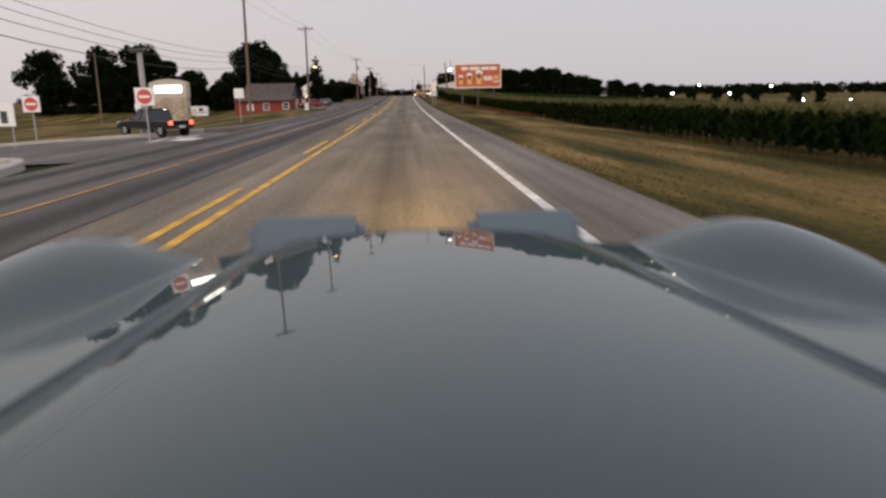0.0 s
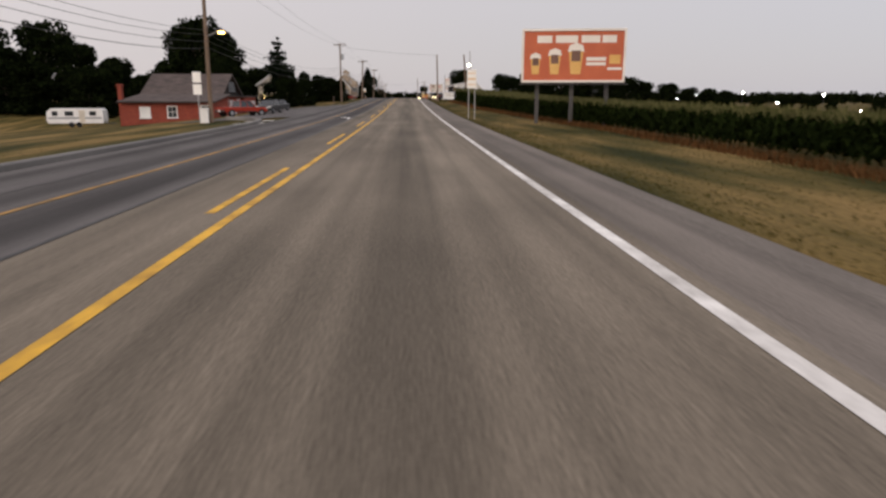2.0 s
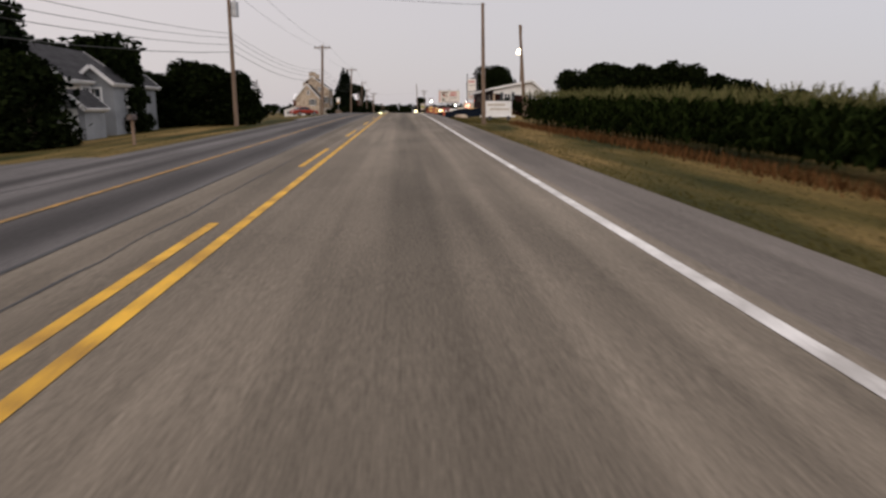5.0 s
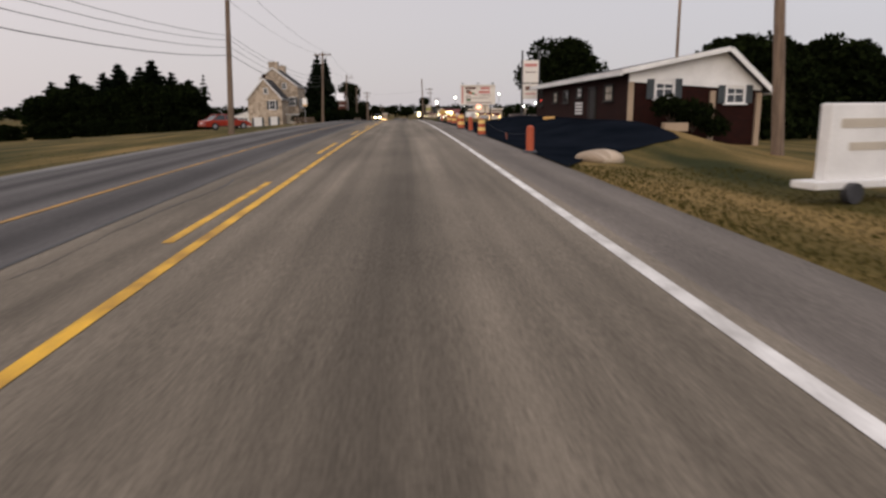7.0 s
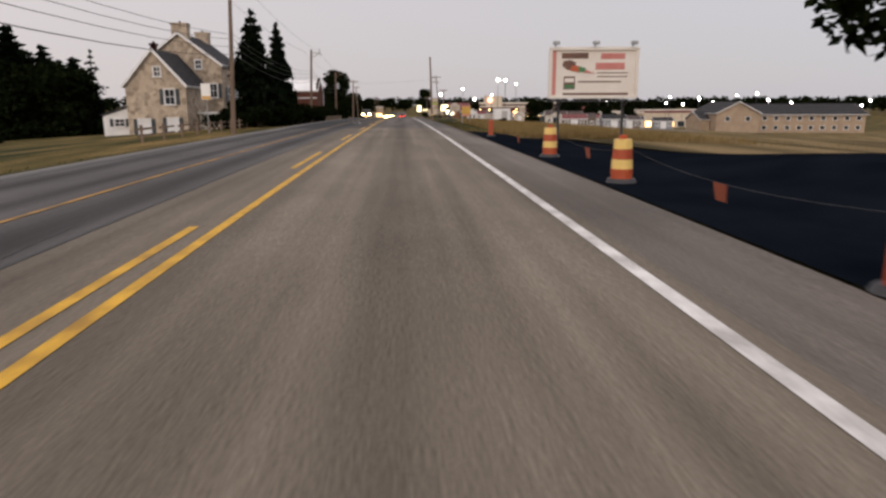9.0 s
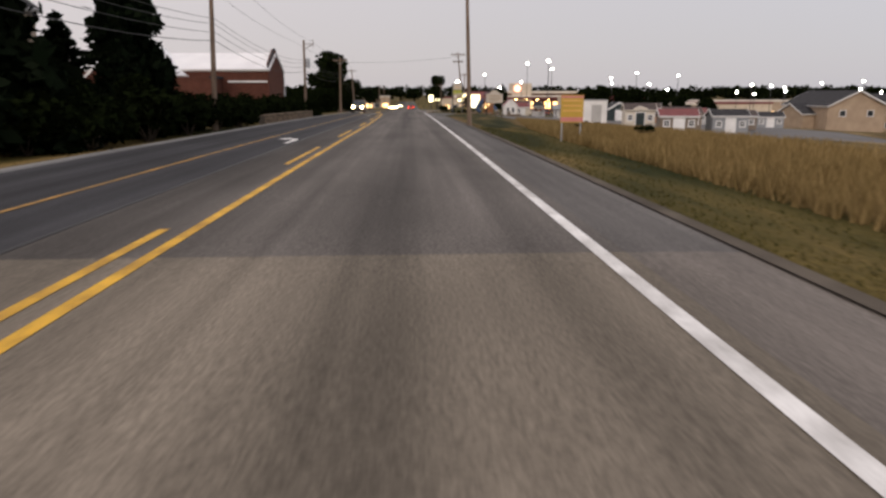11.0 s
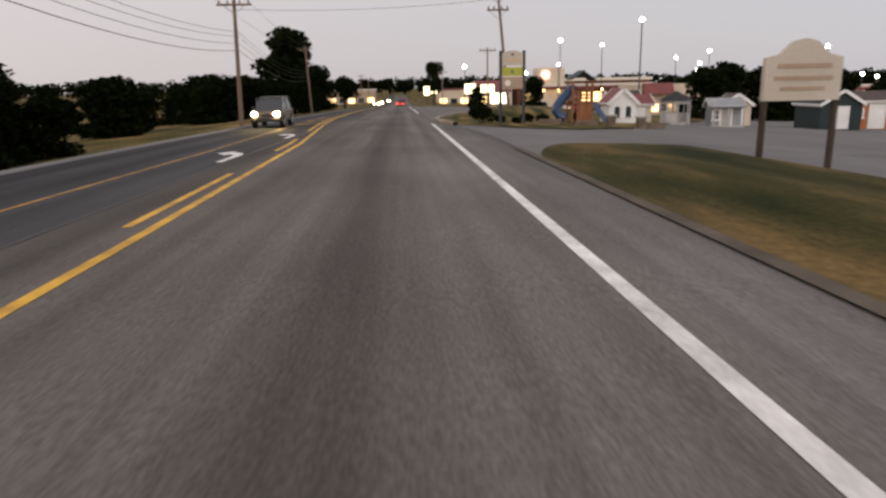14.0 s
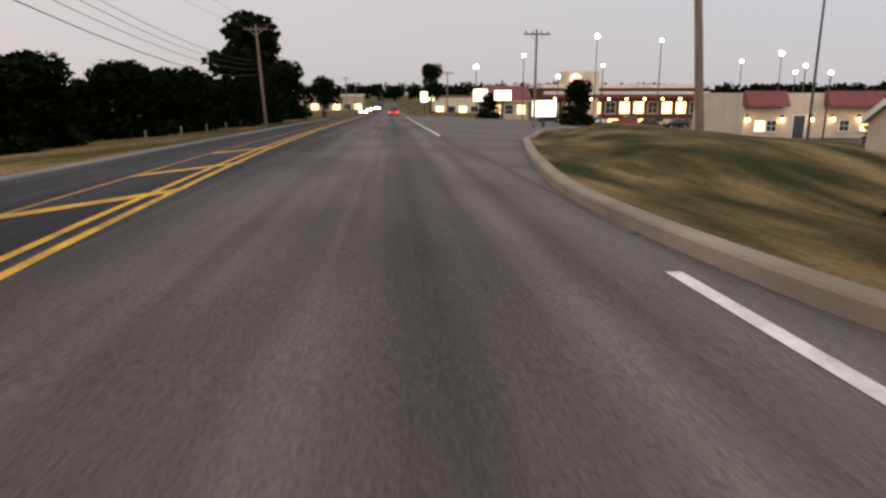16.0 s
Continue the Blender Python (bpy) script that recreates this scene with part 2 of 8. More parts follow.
GREEN_BLADE = leafy("green_grass_blades", (0.026, 0.030, 0.008), (0.095, 0.076, 0.025))
WINDOW_GLASS = glassy("dark_window_glass")


# ---- helpers for meshes ----
# the plan's y is drawn short: a metre of it stands for ALONG metres of road
ALONG = 1.25
BUILDINGS = {"house", "annex", "hall", "motel", "shop", "restaurant", "outbuilding"}


def mesh_of(name, bm, material):
    me = bpy.data.meshes.new(name)
    bm.to_mesh(me)
    bm.free()
    for m in material if isinstance(material, (list, tuple)) else [material]:
        me.materials.append(m)
    return me


def part(name, bm, material, parent=None, label=""):
    ob = new(name, mesh_of(name, bm, material))
    if parent is not None:
        ob.parent = parent
    else:
        ob.scale.y = ALONG
    return tagged(ob, label)


def raw(name, verts, faces, material, parent=None, smooth=False):
    me = bpy.data.meshes.new(name)
    me.from_pydata(verts, [], faces)
    me.materials.append(material)
    if smooth:
        me.shade_smooth()
    ob = new(name, me)
    if parent is not None:
        ob.parent = parent
    else:
        ob.scale.y = ALONG
    return ob


def thing(name, x, y, z, turn=0, label="", category="", group=""):
    ob = new(name)
    ob.empty_display_size = 0.2
    ob.matrix_basis = pose(x, y * ALONG, z, 0, 0, turn)
    if category in BUILDINGS:
        ob.scale.y = ALONG
    return tagged(ob, label, category, group)


def box(bm, cx, cy, cz, sx, sy, sz, bevel=0.0, m=None, mat=0):
    """A box from its middle and sizes, with its edges rounded by bevel."""
    made = bmesh.ops.create_cube(bm, size=1, matrix=(m or Matrix()) @ Matrix.LocRotScale((cx, cy, cz), None, (sx, sy, sz)))
    vs = made["verts"]
    fs = {f for v in vs for f in v.link_faces}
    if bevel:
        es = list({e for v in vs for e in v.link_edges})
        r = bmesh.ops.bevel(bm, geom=es, offset=bevel, segments=2, affect="EDGES", profile=0.6)
        fs = set(r["faces"]) | {f for f in fs if f.is_valid}
    for f in fs:
        f.material_index = mat
    return bm


def tube(bm, a, b, r0, r1=None, sides=10, caps=True):
    a, b = Vector(a), Vector(b)
    d = b - a
    m = Matrix.Translation((a + b) / 2) @ d.to_track_quat("Z", "Y").to_matrix().to_4x4()
    bmesh.ops.create_cone(bm, cap_ends=caps, segments=sides, radius1=r0, radius2=r0 if r1 is None else r1, depth=d.length, matrix=m)
    return bm


def prism(bm, outline, y0, y1, mat=0):
    """An outline in x and z, pushed from y0 to y1."""
    a = [bm.verts.new((x, y0, z)) for x, z in outline]
    b = [bm.verts.new((x, y1, z)) for x, z in outline]
    fs = [bm.faces.new(a), bm.faces.new(b[::-1])]
    for i in range(len(a)):
        j = (i + 1) % len(a)
        fs.append(bm.faces.new((a[j], a[i], b[i], b[j])))
    for f in fs:
        f.material_index = mat
    bmesh.ops.recalc_face_normals(bm, faces=fs)
    return bm


def one(fn, *args, **kw):
    bm = bmesh.new()
    fn(bm, *args, **kw)
    return bm


# ---- the lie of the land: the road climbs a little, passes a crest and falls away ----
LIE = [(-40, 0.22), (-20, 0.13), (0, 0.00), (20, -0.11), (40, -0.17), (60, -0.14), (80, 0.01), (100, 0.33), (120, 0.72), (140, 1.08), (160, 1.26), (180, 1.24), (200, 1.09), (220, 0.86), (240, 0.55), (260, 0.18), (280, -0.28), (300, -0.81), (320, -1.34), (340, -1.88), (360, -2.41), (380, -2.95), (400, -3.40), (420, -3.74), (440, -3.99), (460, -4.13)]
_ys, _zs = np.array(LIE).T


def zg(y):
    """The road's height at y."""
    return float(sum(w * np.interp(y + d, _ys, _zs) for d, w in ((-12, 0.2), (-6, 0.2), (0, 0.2), (6, 0.2), (12, 0.2))))


ROAD_L, ROAD_R, SEAM, EDGE_R = -7.75, 3.75, -3.55, 2.12


def soft_step(v, a, b):
    v = max(0.0, min(1.0, (v - a) / (b - a)))
    return v * v * (3 - 2 * v)


def ground_z(x, y):
    """The ground beside the road: it dips a little past the verge, then runs level."""
    if ROAD_L - 0.4 < x < 3.9:
        return zg(y) - 0.08
    d = x - 3.9 if x > 0 else ROAD_L - 0.4 - x
    dip = 0.18 * math.exp(-((d - 2.0) / 1.6) ** 2)
    bumps = 0.05 * noise.noise((x * 0.21, y * 0.13, 0.3)) * min(1, d)
    if x < 0:
        fall = min(max(d - 1, 0), 42) * float(np.interp(y, (70, 86, 112, 128), (0.055, 0.088, 0.088, 0.055)))
    else:
        fall = 0.05 * min(max(d - 2, 0), 80)
        # the rise under the brick bungalow, and the mound of the grass island
        fall -= 0.8 * soft_step(x, 4.6, 9.4) * (1 - soft_step(x, 9.6, 13.4)) * soft_step(y, 141, 150.5) * (1 - soft_step(y, 168, 180))
        kerb_x = float(np.interp(y, (267, 270, 275, 282.5, 289.5, 300), (2.95, 3.2, 4.1, 5.9, 8.7, 14.0)))
        fall -= 0.75 * soft_step(x, kerb_x + 0.3, kerb_x + 4.2) * (1 - soft_step(x, kerb_x + 6.3, kerb_x + 10.3)) * soft_step(y, 264.5, 270) * (1 - soft_step(y, 292, 304))
        fall += min(max(d - 2, 0), 26) * float(np.interp(y, (222, 238, 256, 266, 300), (0, 0.04, 0.034, 0.008, 0)))
    far = max(0.0, min(1.0, (d - 60) / 200))
    return zg(y) * (1 - far) + far * (-1.5) - 0.03 - fall - dip * 0.6 + bumps


def sheet(name, xs, ys, height, material, label, category, kind="structure"):
    verts = [(x, y, height(x, y)) for y in ys for x in xs]
    w = len(xs)
    faces = [(j * w + i, j * w + i + 1, (j + 1) * w + i + 1, (j + 1) * w + i) for j in range(len(ys) - 1) for i in range(w - 1)]
    ob = raw(name, verts, faces, material, smooth=True)
    return tagged(ob, label, category, kind=kind)


def steps(*pieces):
    out = []
    for a, b, s in pieces:
        out += list(np.arange(a, b, s))
    return [float(v) for v in out] + [float(pieces[-1][1])]


gx = steps((-1500, -200, 130), (-200, -40, 12), (-40, -8.2, 1.3)) [:-1] + [-8.15, -8.0, 3.8, 3.95, 4.4] + steps((5.2, 30, 1.1), (30, 200, 10), (200, 1500, 130))
gy = steps((-220, -20, 20), (-20, 360, 2.5), (360, 700, 14), (700, 2600, 190))
sheet("ground", gx, gy, ground_z, GRASS, "dry mown grass verges and open fields", "ground")
road_y = steps((-200, -20, 12), (-20, 380, 2.0), (380, 620, 8))


def flat(x, y):
    return zg(y)


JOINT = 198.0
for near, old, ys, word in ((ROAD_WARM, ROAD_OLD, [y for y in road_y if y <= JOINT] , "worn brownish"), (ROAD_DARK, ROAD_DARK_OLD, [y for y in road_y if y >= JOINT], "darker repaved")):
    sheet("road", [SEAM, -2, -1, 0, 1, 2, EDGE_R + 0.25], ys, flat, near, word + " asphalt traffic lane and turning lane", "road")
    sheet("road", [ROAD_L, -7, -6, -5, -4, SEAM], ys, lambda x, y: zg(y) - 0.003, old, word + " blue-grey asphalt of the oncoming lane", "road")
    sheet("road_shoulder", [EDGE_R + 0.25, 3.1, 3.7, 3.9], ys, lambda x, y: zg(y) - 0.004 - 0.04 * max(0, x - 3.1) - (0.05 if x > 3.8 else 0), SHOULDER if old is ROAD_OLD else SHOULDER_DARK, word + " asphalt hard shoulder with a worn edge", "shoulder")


def stripe(name, x, width, y0, y1, material, label, lift=0.006, spans=None, bend=None):
    """A painted line along the road, whole or in dashes."""
    verts, faces = [], []
    for y, end in spans or [(y0, y1)]:
        n = max(1, int((end - y) / 2.0))
        for i in range(n + 1):
            yy = y + (end - y) * i / n
            c = x + (bend(yy) if bend else 0)
            verts += [(c - width / 2, yy, zg(yy) + lift), (c + width / 2, yy, zg(yy) + lift)]
            if i:
                k = len(verts)
                faces.append((k - 4, k - 3, k - 1, k - 2))
    return tagged(raw(name, verts, faces, material), label, "road marking", kind="structure")


def widen(y):
    """The turning lane narrows to a hatched end, and the lane beside it widens."""
    return float(np.interp(y, (225, 240, 252, 264.7, 271, 277, 290), (0, -0.25, -0.65, -1.68, -2.05, -2.3, -2.5)))


stripe("lane_line", -2.08, 0.13, -60, 400, YELLOW_LINE, "solid yellow line painted along the turning lane", bend=widen)
ends = [float(np.interp(n, (-6, 0, 4, 12, 15, 19, 25), (-41, 18.8, 59, 137.5, 167.9, 209.5, 263.0))) for n in range(-6, 26)]
stripe("lane_line", -2.42, 0.12, -58, 262, YELLOW_LINE, "broken yellow line inside the turning lane", spans=[(e - 4.4, e) for e in ends], bend=widen)
stripe("lane_line", -4.95, 0.10, -60, 400, FADED_YELLOW, "faded orange-yellow line beside the oncoming lane", bend=lambda y: float(np.interp(y, (250, 266, 274, 400), (0, -0.5, -0.75, -0.6))))
stripe("lane_line", -2.40, 0.12, 263, 400, YELLOW_LINE, "second solid yellow line of a double line", bend=widen)
stripe("edge_line", EDGE_R, 0.15, -60, 262.5, WHITE_LINE, "solid white line along the shoulder")
VERGE_DIRT = paint("gritty_verge_dirt", (0.068, 0.056, 0.043), (0.13, 0.108, 0.083), 1.6, 0.95, 0.4, 40)
stripe("dirt_strip", 3.6, 0.2, 186, 249, VERGE_DIRT, "gritty brown dirt between shoulder and lawn")
stripe("road_seam", SEAM, 0.07, -60, 262, TAR, "black tar seam between old and newer asphalt")


def crack(x, y, length, seed, slope=0.0, width=0.018):
    """A wandering tar-filled crack in the asphalt."""
    rng = np.random.default_rng(seed)
    n = max(6, int(length / 0.4))
    verts, faces, cx = [], [], x
    for i in range(n + 1):
        yy = y + length * i / n
        cx += rng.normal() * 0.045 + slope * length / n
        w = width * rng.uniform(0.4, 1.2) * min(1, 4 * (0.08 + min(i, n - i) / n))
        verts += [(cx - w, yy, zg(yy) + 0.0035), (cx + w, yy, zg(yy) + 0.0035)]
        if i:
            k = len(verts)
            faces.append((k - 4, k - 3, k - 1, k - 2))
    tagged(raw("road_crack", verts, faces, TAR), "thin tar-filled crack wandering along the asphalt", "road crack", kind="structure")


for i, (x, y, length, slope) in enumerate(((-3.0, 66, 14, 0.02), (-2.9, 84, 22, -0.02), (-3.9, 74, 7, 0.08), (-6.3, 40, 26, 0.01), (-6.4, 92, 30, -0.01), (-3.2, 132, 26, 0.0), (-4.1, 150, 18, 0.02), (-6.3, 176, 24, 0.0), (-3.6, 205, 30, 0.01), (-3.0, 222, 16, -0.03), (3.0, 14, 5, 0.08), (-3.7, 8, 26, 0.01))):
    crack(x, y, length, 60 + i, slope)


# ---- planting ----
def leaf_cards(rng, centres, size, up=0.0):
    """Small four-cornered leaves, one at each place, turned at random; up leans them to the upright."""
    n = len(centres)
    a = rng.normal(size=(n, 3))
    b = rng.normal(size=(n, 3))
    a[:, 2] += up * np.sign(a[:, 2])
    a /= np.linalg.norm(a, axis=1, keepdims=True)
    b -= a * (a * b).sum(1, keepdims=True)
    b /= np.linalg.norm(b, axis=1, keepdims=True)
    s = (size * rng.uniform(0.6, 1.4, (n, 1)))
    v = np.stack([centres - a * s, centres - b * s * 0.55, centres + a * s, centres + b * s * 0.55], 1).reshape(-1, 3)
    f = np.arange(n * 4).reshape(-1, 4)
    return v, f


def crown_points(rng, blobs, count):
    """Places in and on a set of uneven lobes."""
    out = []
    weights = np.array([b[3] ** 2 for b in blobs])
    for (x, y, z, r), k in zip(blobs, (weights / weights.sum() * count).astype(int)):
        d = rng.normal(size=(k, 3))
        d /= np.linalg.norm(d, axis=1, keepdims=True)
        out.append(np.array((x, y, z)) + d * (r * rng.uniform(0.55, 1.08, (k, 1))) * (1, 1, 0.85))
    return np.concatenate(out)


def broadleaf(seed, height, radius, count=2600, leaf=0.3, low=0.28):
    """Trunk, limbs and a lobed crown of loose leaves; the foot at the origin."""
    rng = np.random.default_rng(seed)
    root = new("tree")
    bm = bmesh.new()
    tube(bm, (0, 0, -0.3), (0, 0, height * low), 0.035 * height, 0.026 * height, 9)
    tube(bm, (0, 0, height * low), (0.1, 0, height * 0.62), 0.026 * height, 0.012 * height, 8)
    blobs = []
    for i in range(11):
        t = i * 2.4 + rng.uniform(-0.3, 0.3)
        h = height * rng.uniform(low + 0.12, 0.86)
        reach = radius * rng.uniform(0.35, 0.8) * (1.0 if h < height * 0.65 else 0.6)
        tip = (math.cos(t) * reach, math.sin(t) * reach, h)
        tube(bm, (0, 0, min(h * 0.8, height * 0.55)), tip, 0.011 * height, 0.004 * height, 6)
        blobs.append((*tip, radius * rng.uniform(0.3, 0.46)))
    blobs += [(0, 0, height * 0.62, radius * 0.55), (0, 0, height * 0.85, radius * 0.36)]
    part("trunk", bm, BARK, root, "dark branching trunk")
    v, f = leaf_cards(rng, crown_points(rng, blobs, count), leaf)
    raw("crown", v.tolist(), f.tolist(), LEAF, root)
    return root


def thicket(seed, height, radius, count=5200, leaf=0.33):
    """A broad tree whose leafy crown reaches down to the ground."""
    rng = np.random.default_rng(seed)
    root = new("tree")
    bm = bmesh.new()
    blobs = []
    for i in range(16):
        t = i * 2.4
        h = height * rng.uniform(0.14, 0.86)
        reach = radius * rng.uniform(0.2, 0.72) * (1.0 if h < height * 0.6 else 0.6)
        tip = (math.cos(t) * reach, math.sin(t) * reach, h)
        tube(bm, (0, 0, min(h * 0.6, height * 0.4)), tip, 0.01 * height, 0.004 * height, 5)
        blobs.append((*tip, radius * rng.uniform(0.34, 0.5)))
    tube(bm, (0, 0, -0.3), (0, 0, height * 0.6), 0.03 * height, 0.012 * height, 8)
    blobs += [(0, 0, height * 0.45, radius * 0.7), (0, 0, height * 0.84, radius * 0.4)]
    blobs += [(math.cos(k * 1.05) * radius * 0.62, math.sin(k * 1.05) * radius * 0.62, height * 0.12, radius * 0.4) for k in range(6)]
    part("trunk", bm, BARK, root, "dark branching trunk")
    v, f = leaf_cards(rng, crown_points(rng, blobs, count), leaf)
    v[:, 2] = np.maximum(v[:, 2], -0.6)
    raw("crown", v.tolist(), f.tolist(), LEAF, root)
    return root


def conifer(seed, height, radius, count=2600, leaf=0.26, ragged=0.25):
    """A straight trunk with whorls of drooping boughs, narrowing to the tip."""
    rng = np.random.default_rng(seed)
    root = new("conifer")
    part("trunk", one(tube, (0, 0, -0.3), (0, 0, height * 0.98), 0.022 * height, 0.004 * height, 8), BARK, root)
    pts = []
    whorls = 15
    for w in range(whorls):
        t = (w + 0.5) / whorls
        r = radius * (1 - t) ** 0.85 * rng.uniform(1 - ragged, 1 + ragged * 0.4)
        for k in range(7):
            a = rng.uniform(0, 2 * math.pi)
            n = max(4, int(count * (1 - t) * 2.0 / whorls / 7))
            s = rng.uniform(0.1, 1, n) ** 0.7
            rr = r * rng.uniform(0.75, 1.1)
            p = np.stack([np.cos(a) * rr * s, np.sin(a) * rr * s, height * (0.06 + 0.92 * t) - s * rr * 0.28], 1)
            pts.append(p + rng.normal(size=p.shape) * (0.13 * r + 0.05) * (1, 1, 0.7))
    v, f = leaf_cards(rng, np.concatenate(pts), leaf)
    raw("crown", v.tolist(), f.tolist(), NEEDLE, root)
    return root


def shrub(seed, radius, count=900, leaf=0.12):
    rng = np.random.default_rng(seed)
    root = new("shrub")
    bm = bmesh.new()
    blobs = []
    for i in range(7):
        t = i * 0.9
        tip = (math.cos(t) * radius * 0.5, math.sin(t) * radius * 0.5, radius * rng.uniform(0.5, 1.05))
        tube(bm, (0, 0, -0.1), tip, 0.03, 0.012, 5)
        blobs.append((*tip, radius * rng.uniform(0.4, 0.6)))
    part("stem", bm, BARK, root)
    v, f = leaf_cards(rng, crown_points(rng, blobs, count), leaf)
    v[:, 2] = np.maximum(v[:, 2], 0.02)
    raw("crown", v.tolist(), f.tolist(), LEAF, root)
    return root


def plant(model, x, y, scale=1.0, turn=0, label="", category="tree", group="", sink=0.0, wide=1.0):
    """A copy of a model plant, its foot on the ground."""
    ob = copy_thing(model, pose(x, y * ALONG, ground_z(x, y) - sink, 0, 0, turn))
    ob.scale = (scale * wide, scale * wide, scale)
    return tagged(ob, label, category, group)


MODELS = [broadleaf(11, 10, 4.4, 3600, low=0.2), broadleaf(12, 10, 3.8, 3600, low=0.16), broadleaf(13, 10, 4.8, 4200, low=0.22), thicket(14, 10, 4.0), thicket(15, 10, 3.4)]
SPRUCES = [conifer(21, 10, 2.7, 7500, 0.3), conifer(22, 10, 3.4, 8000, 0.32, ragged=0.35), conifer(23, 10, 2.0, 1500, 0.2, ragged=0.75), conifer(24, 10, 3.0, 4200, 0.24, ragged=0.55)]
SHRUBS = [shrub(31, 1.0), shrub(32, 1.0, 1100)]

FULL = "tall shade-dark broadleaf tree in full summer crown"
# model, x, y, scale, turn, width
for n, x, y, s, r, w in (
    (0, -74, 138, 1.6, 10, 0.95), (2, -67, 143, 1.6, 80, 0.9), (3, -72, 141, 1.15, 40, 1.0), (1, -60, 142, 1.25, 200, 1.0), (3, -53, 140, 0.98, 30, 1.2), (0, -44, 141, 0.9, 120, 1.1),
    (2, -82, 130, 1.4, 150, 1.0), (2, -35.0, 132, 1.45, 40, 0.9), (1, -38.5, 136, 1.38, 100, 0.85), (0, -31.6, 134, 1.3, 260, 0.8), (3, -47, 121, 0.75, 70, 1.3), (3, -40, 123, 0.6, 170, 1.3),
):
    plant(MODELS[n], x, y, s, r, FULL + " behind the houses", group="trees behind the brick houses", wide=w)
for i, (x, y, s) in enumerate(((-80, 128, 0.8), (-73, 130, 0.85), (-66, 131, 0.9), (-60, 129, 0.85), (-54, 131, 0.8), (-48, 128, 0.75), (-43, 130, 0.6), (-38, 133, 0.6), (-33, 132, 0.55), (-28, 130, 0.6), (-24, 129, 0.62), (-22, 133, 0.7))):
    plant(MODELS[3 + i % 2], x, y, s, i * 65, "dense dark thicket below taller trees", "thicket", "thickets behind the houses", wide=1.5)
for n, x, y, s, r, w in ((0, -24.6, 113, 0.72, 90, 0.75), (3, -26.0, 118, 0.8, 10, 0.9), (4, -16.0, 124, 0.5, 40, 0.9)):
    plant(MODELS[n], x, y, s, r, "dense leafy tree shading a house front", group="trees behind the brick houses", wide=w)
for x, s in ((-22.7, 0.42), (-16.3, 0.42), (-14.1, 0.36)):
    plant(MODELS[3], x, 113, s, x * 61, "dense dark bush shading a house front", "bush", "bushes before the houses", wide=1.2)
plant(SPRUCES[3], -18.3, 117.4, 1.0, 20, "ragged old spruce standing before a lit house", "conifer", wide=1.1)
for x, y, s, w in ((-20.4, 131, 0.42, 1.5), (-18.2, 131, 0.40, 1.5), (-16.4, 130, 0.37, 1.5), (-14.6, 130, 0.45, 1.3), (-12.9, 129, 0.40, 1.4), (-11.4, 129, 0.36, 1.3)):
    plant(MODELS[3], x, y, s, x * 40, "dense dark hedge tree beside the road", "hedge", "hedge by the road", wide=w)
for i in range(15):
    y = 210.5 + i * 1.25
    plant(SHRUBS[i % 2], -9.7 - 0.5 * (i % 3), y, (1.0, 1.25, 1.1, 1.4)[i % 4], i * 47, "dense dark evergreen hedge shrub close to the kerb", "shrub", "roadside hedge")
for i in range(12):
    plant(SHRUBS[i % 2], -10.9 - 0.6 * (i % 2), 233.5 + i * 1.25, (1.25, 1.5, 1.35)[i % 3], i * 57, "clipped dark evergreen shrub before a brick hall", "shrub", "shrubs by the low wall")
for i in range(11):
    plant(MODELS[3 + i % 2], -11.3 - 0.7 * (i % 3), 211.5 + i * 1.75, (0.21, 0.25, 0.23, 0.27)[i % 4] * (1.0 if i < 4 else 0.62), i * 83, "dense dark hedge bush shading a brick hall", "hedge", "hedge before the hall", wide=1.35)
for x, y, s, w in ((-9.5, 247.6, 0.18, 1.1), (-10.2, 249.0, 0.23, 1.15), (-11.2, 250.6, 0.24, 1.2), (-9.9, 251.0, 0.19, 1.2), (-12.4, 249.2, 0.22, 1.3)):
    plant(MODELS[3], x, y, s, x * 70, "dense black-green bush at the end of a stone wall", "bush", "bushes at the wall's end", wide=w)
# the cedars and the spruce beside the stone house
for i, (x, s, w) in enumerate(((-60.5, 0.84, 1.7), (-57.5, 0.96, 1.7), (-53.5, 1.0, 1.6), (-49.5, 1.1, 1.5), (-46.5, 1.06, 1.5), (-43.5, 1.12, 1.5), (-41, 0.94, 1.5), (-38.6, 0.82, 1.5), (-36.6, 0.68, 1.4))):
    plant(SPRUCES[i % 2], x, 225 + (i * 1.7) % 4, s * 1.14, i * 57, "dense black-green cedar in a tight row", "conifer", "cedars in a row", wide=w)
for i in range(11):
    plant(MODELS[3 + i % 2], -60.5 + i * 2.4, 221 + (i * 2.3) % 3, (0.7, 0.84, 0.76, 0.9)[i % 4], i * 77, "low dense evergreen filling a windbreak row", "tree", "windbreak row", wide=1.35)
for i in range(12):
    plant(MODELS[3 + i % 2], -56 + i * 2.2, 200 + (i * 3.1) % 5, (0.2, 0.24, 0.22)[i % 3], i * 47, "low dark bush at the edge of a mown field", "bush", "bushes before the windbreak", wide=2.0)
plant(SPRUCES[2], -35.0, 226, 0.98, 12, "thin ragged spruce with bare gaps", "conifer")
plant(SPRUCES[1], -15.9, 226.5, 0.66, 100, "full dark spruce close to the kerb", "conifer", wide=1.0)
plant(SPRUCES[0], -12.6, 219.2, 1.05, 77, "tall full spruce rising beside a stone house", "conifer", wide=0.8)
plant(SPRUCES[0], -12.5, 209.5, 1.0, 12, "tall full spruce standing before a stone house", "conifer", wide=1.0)
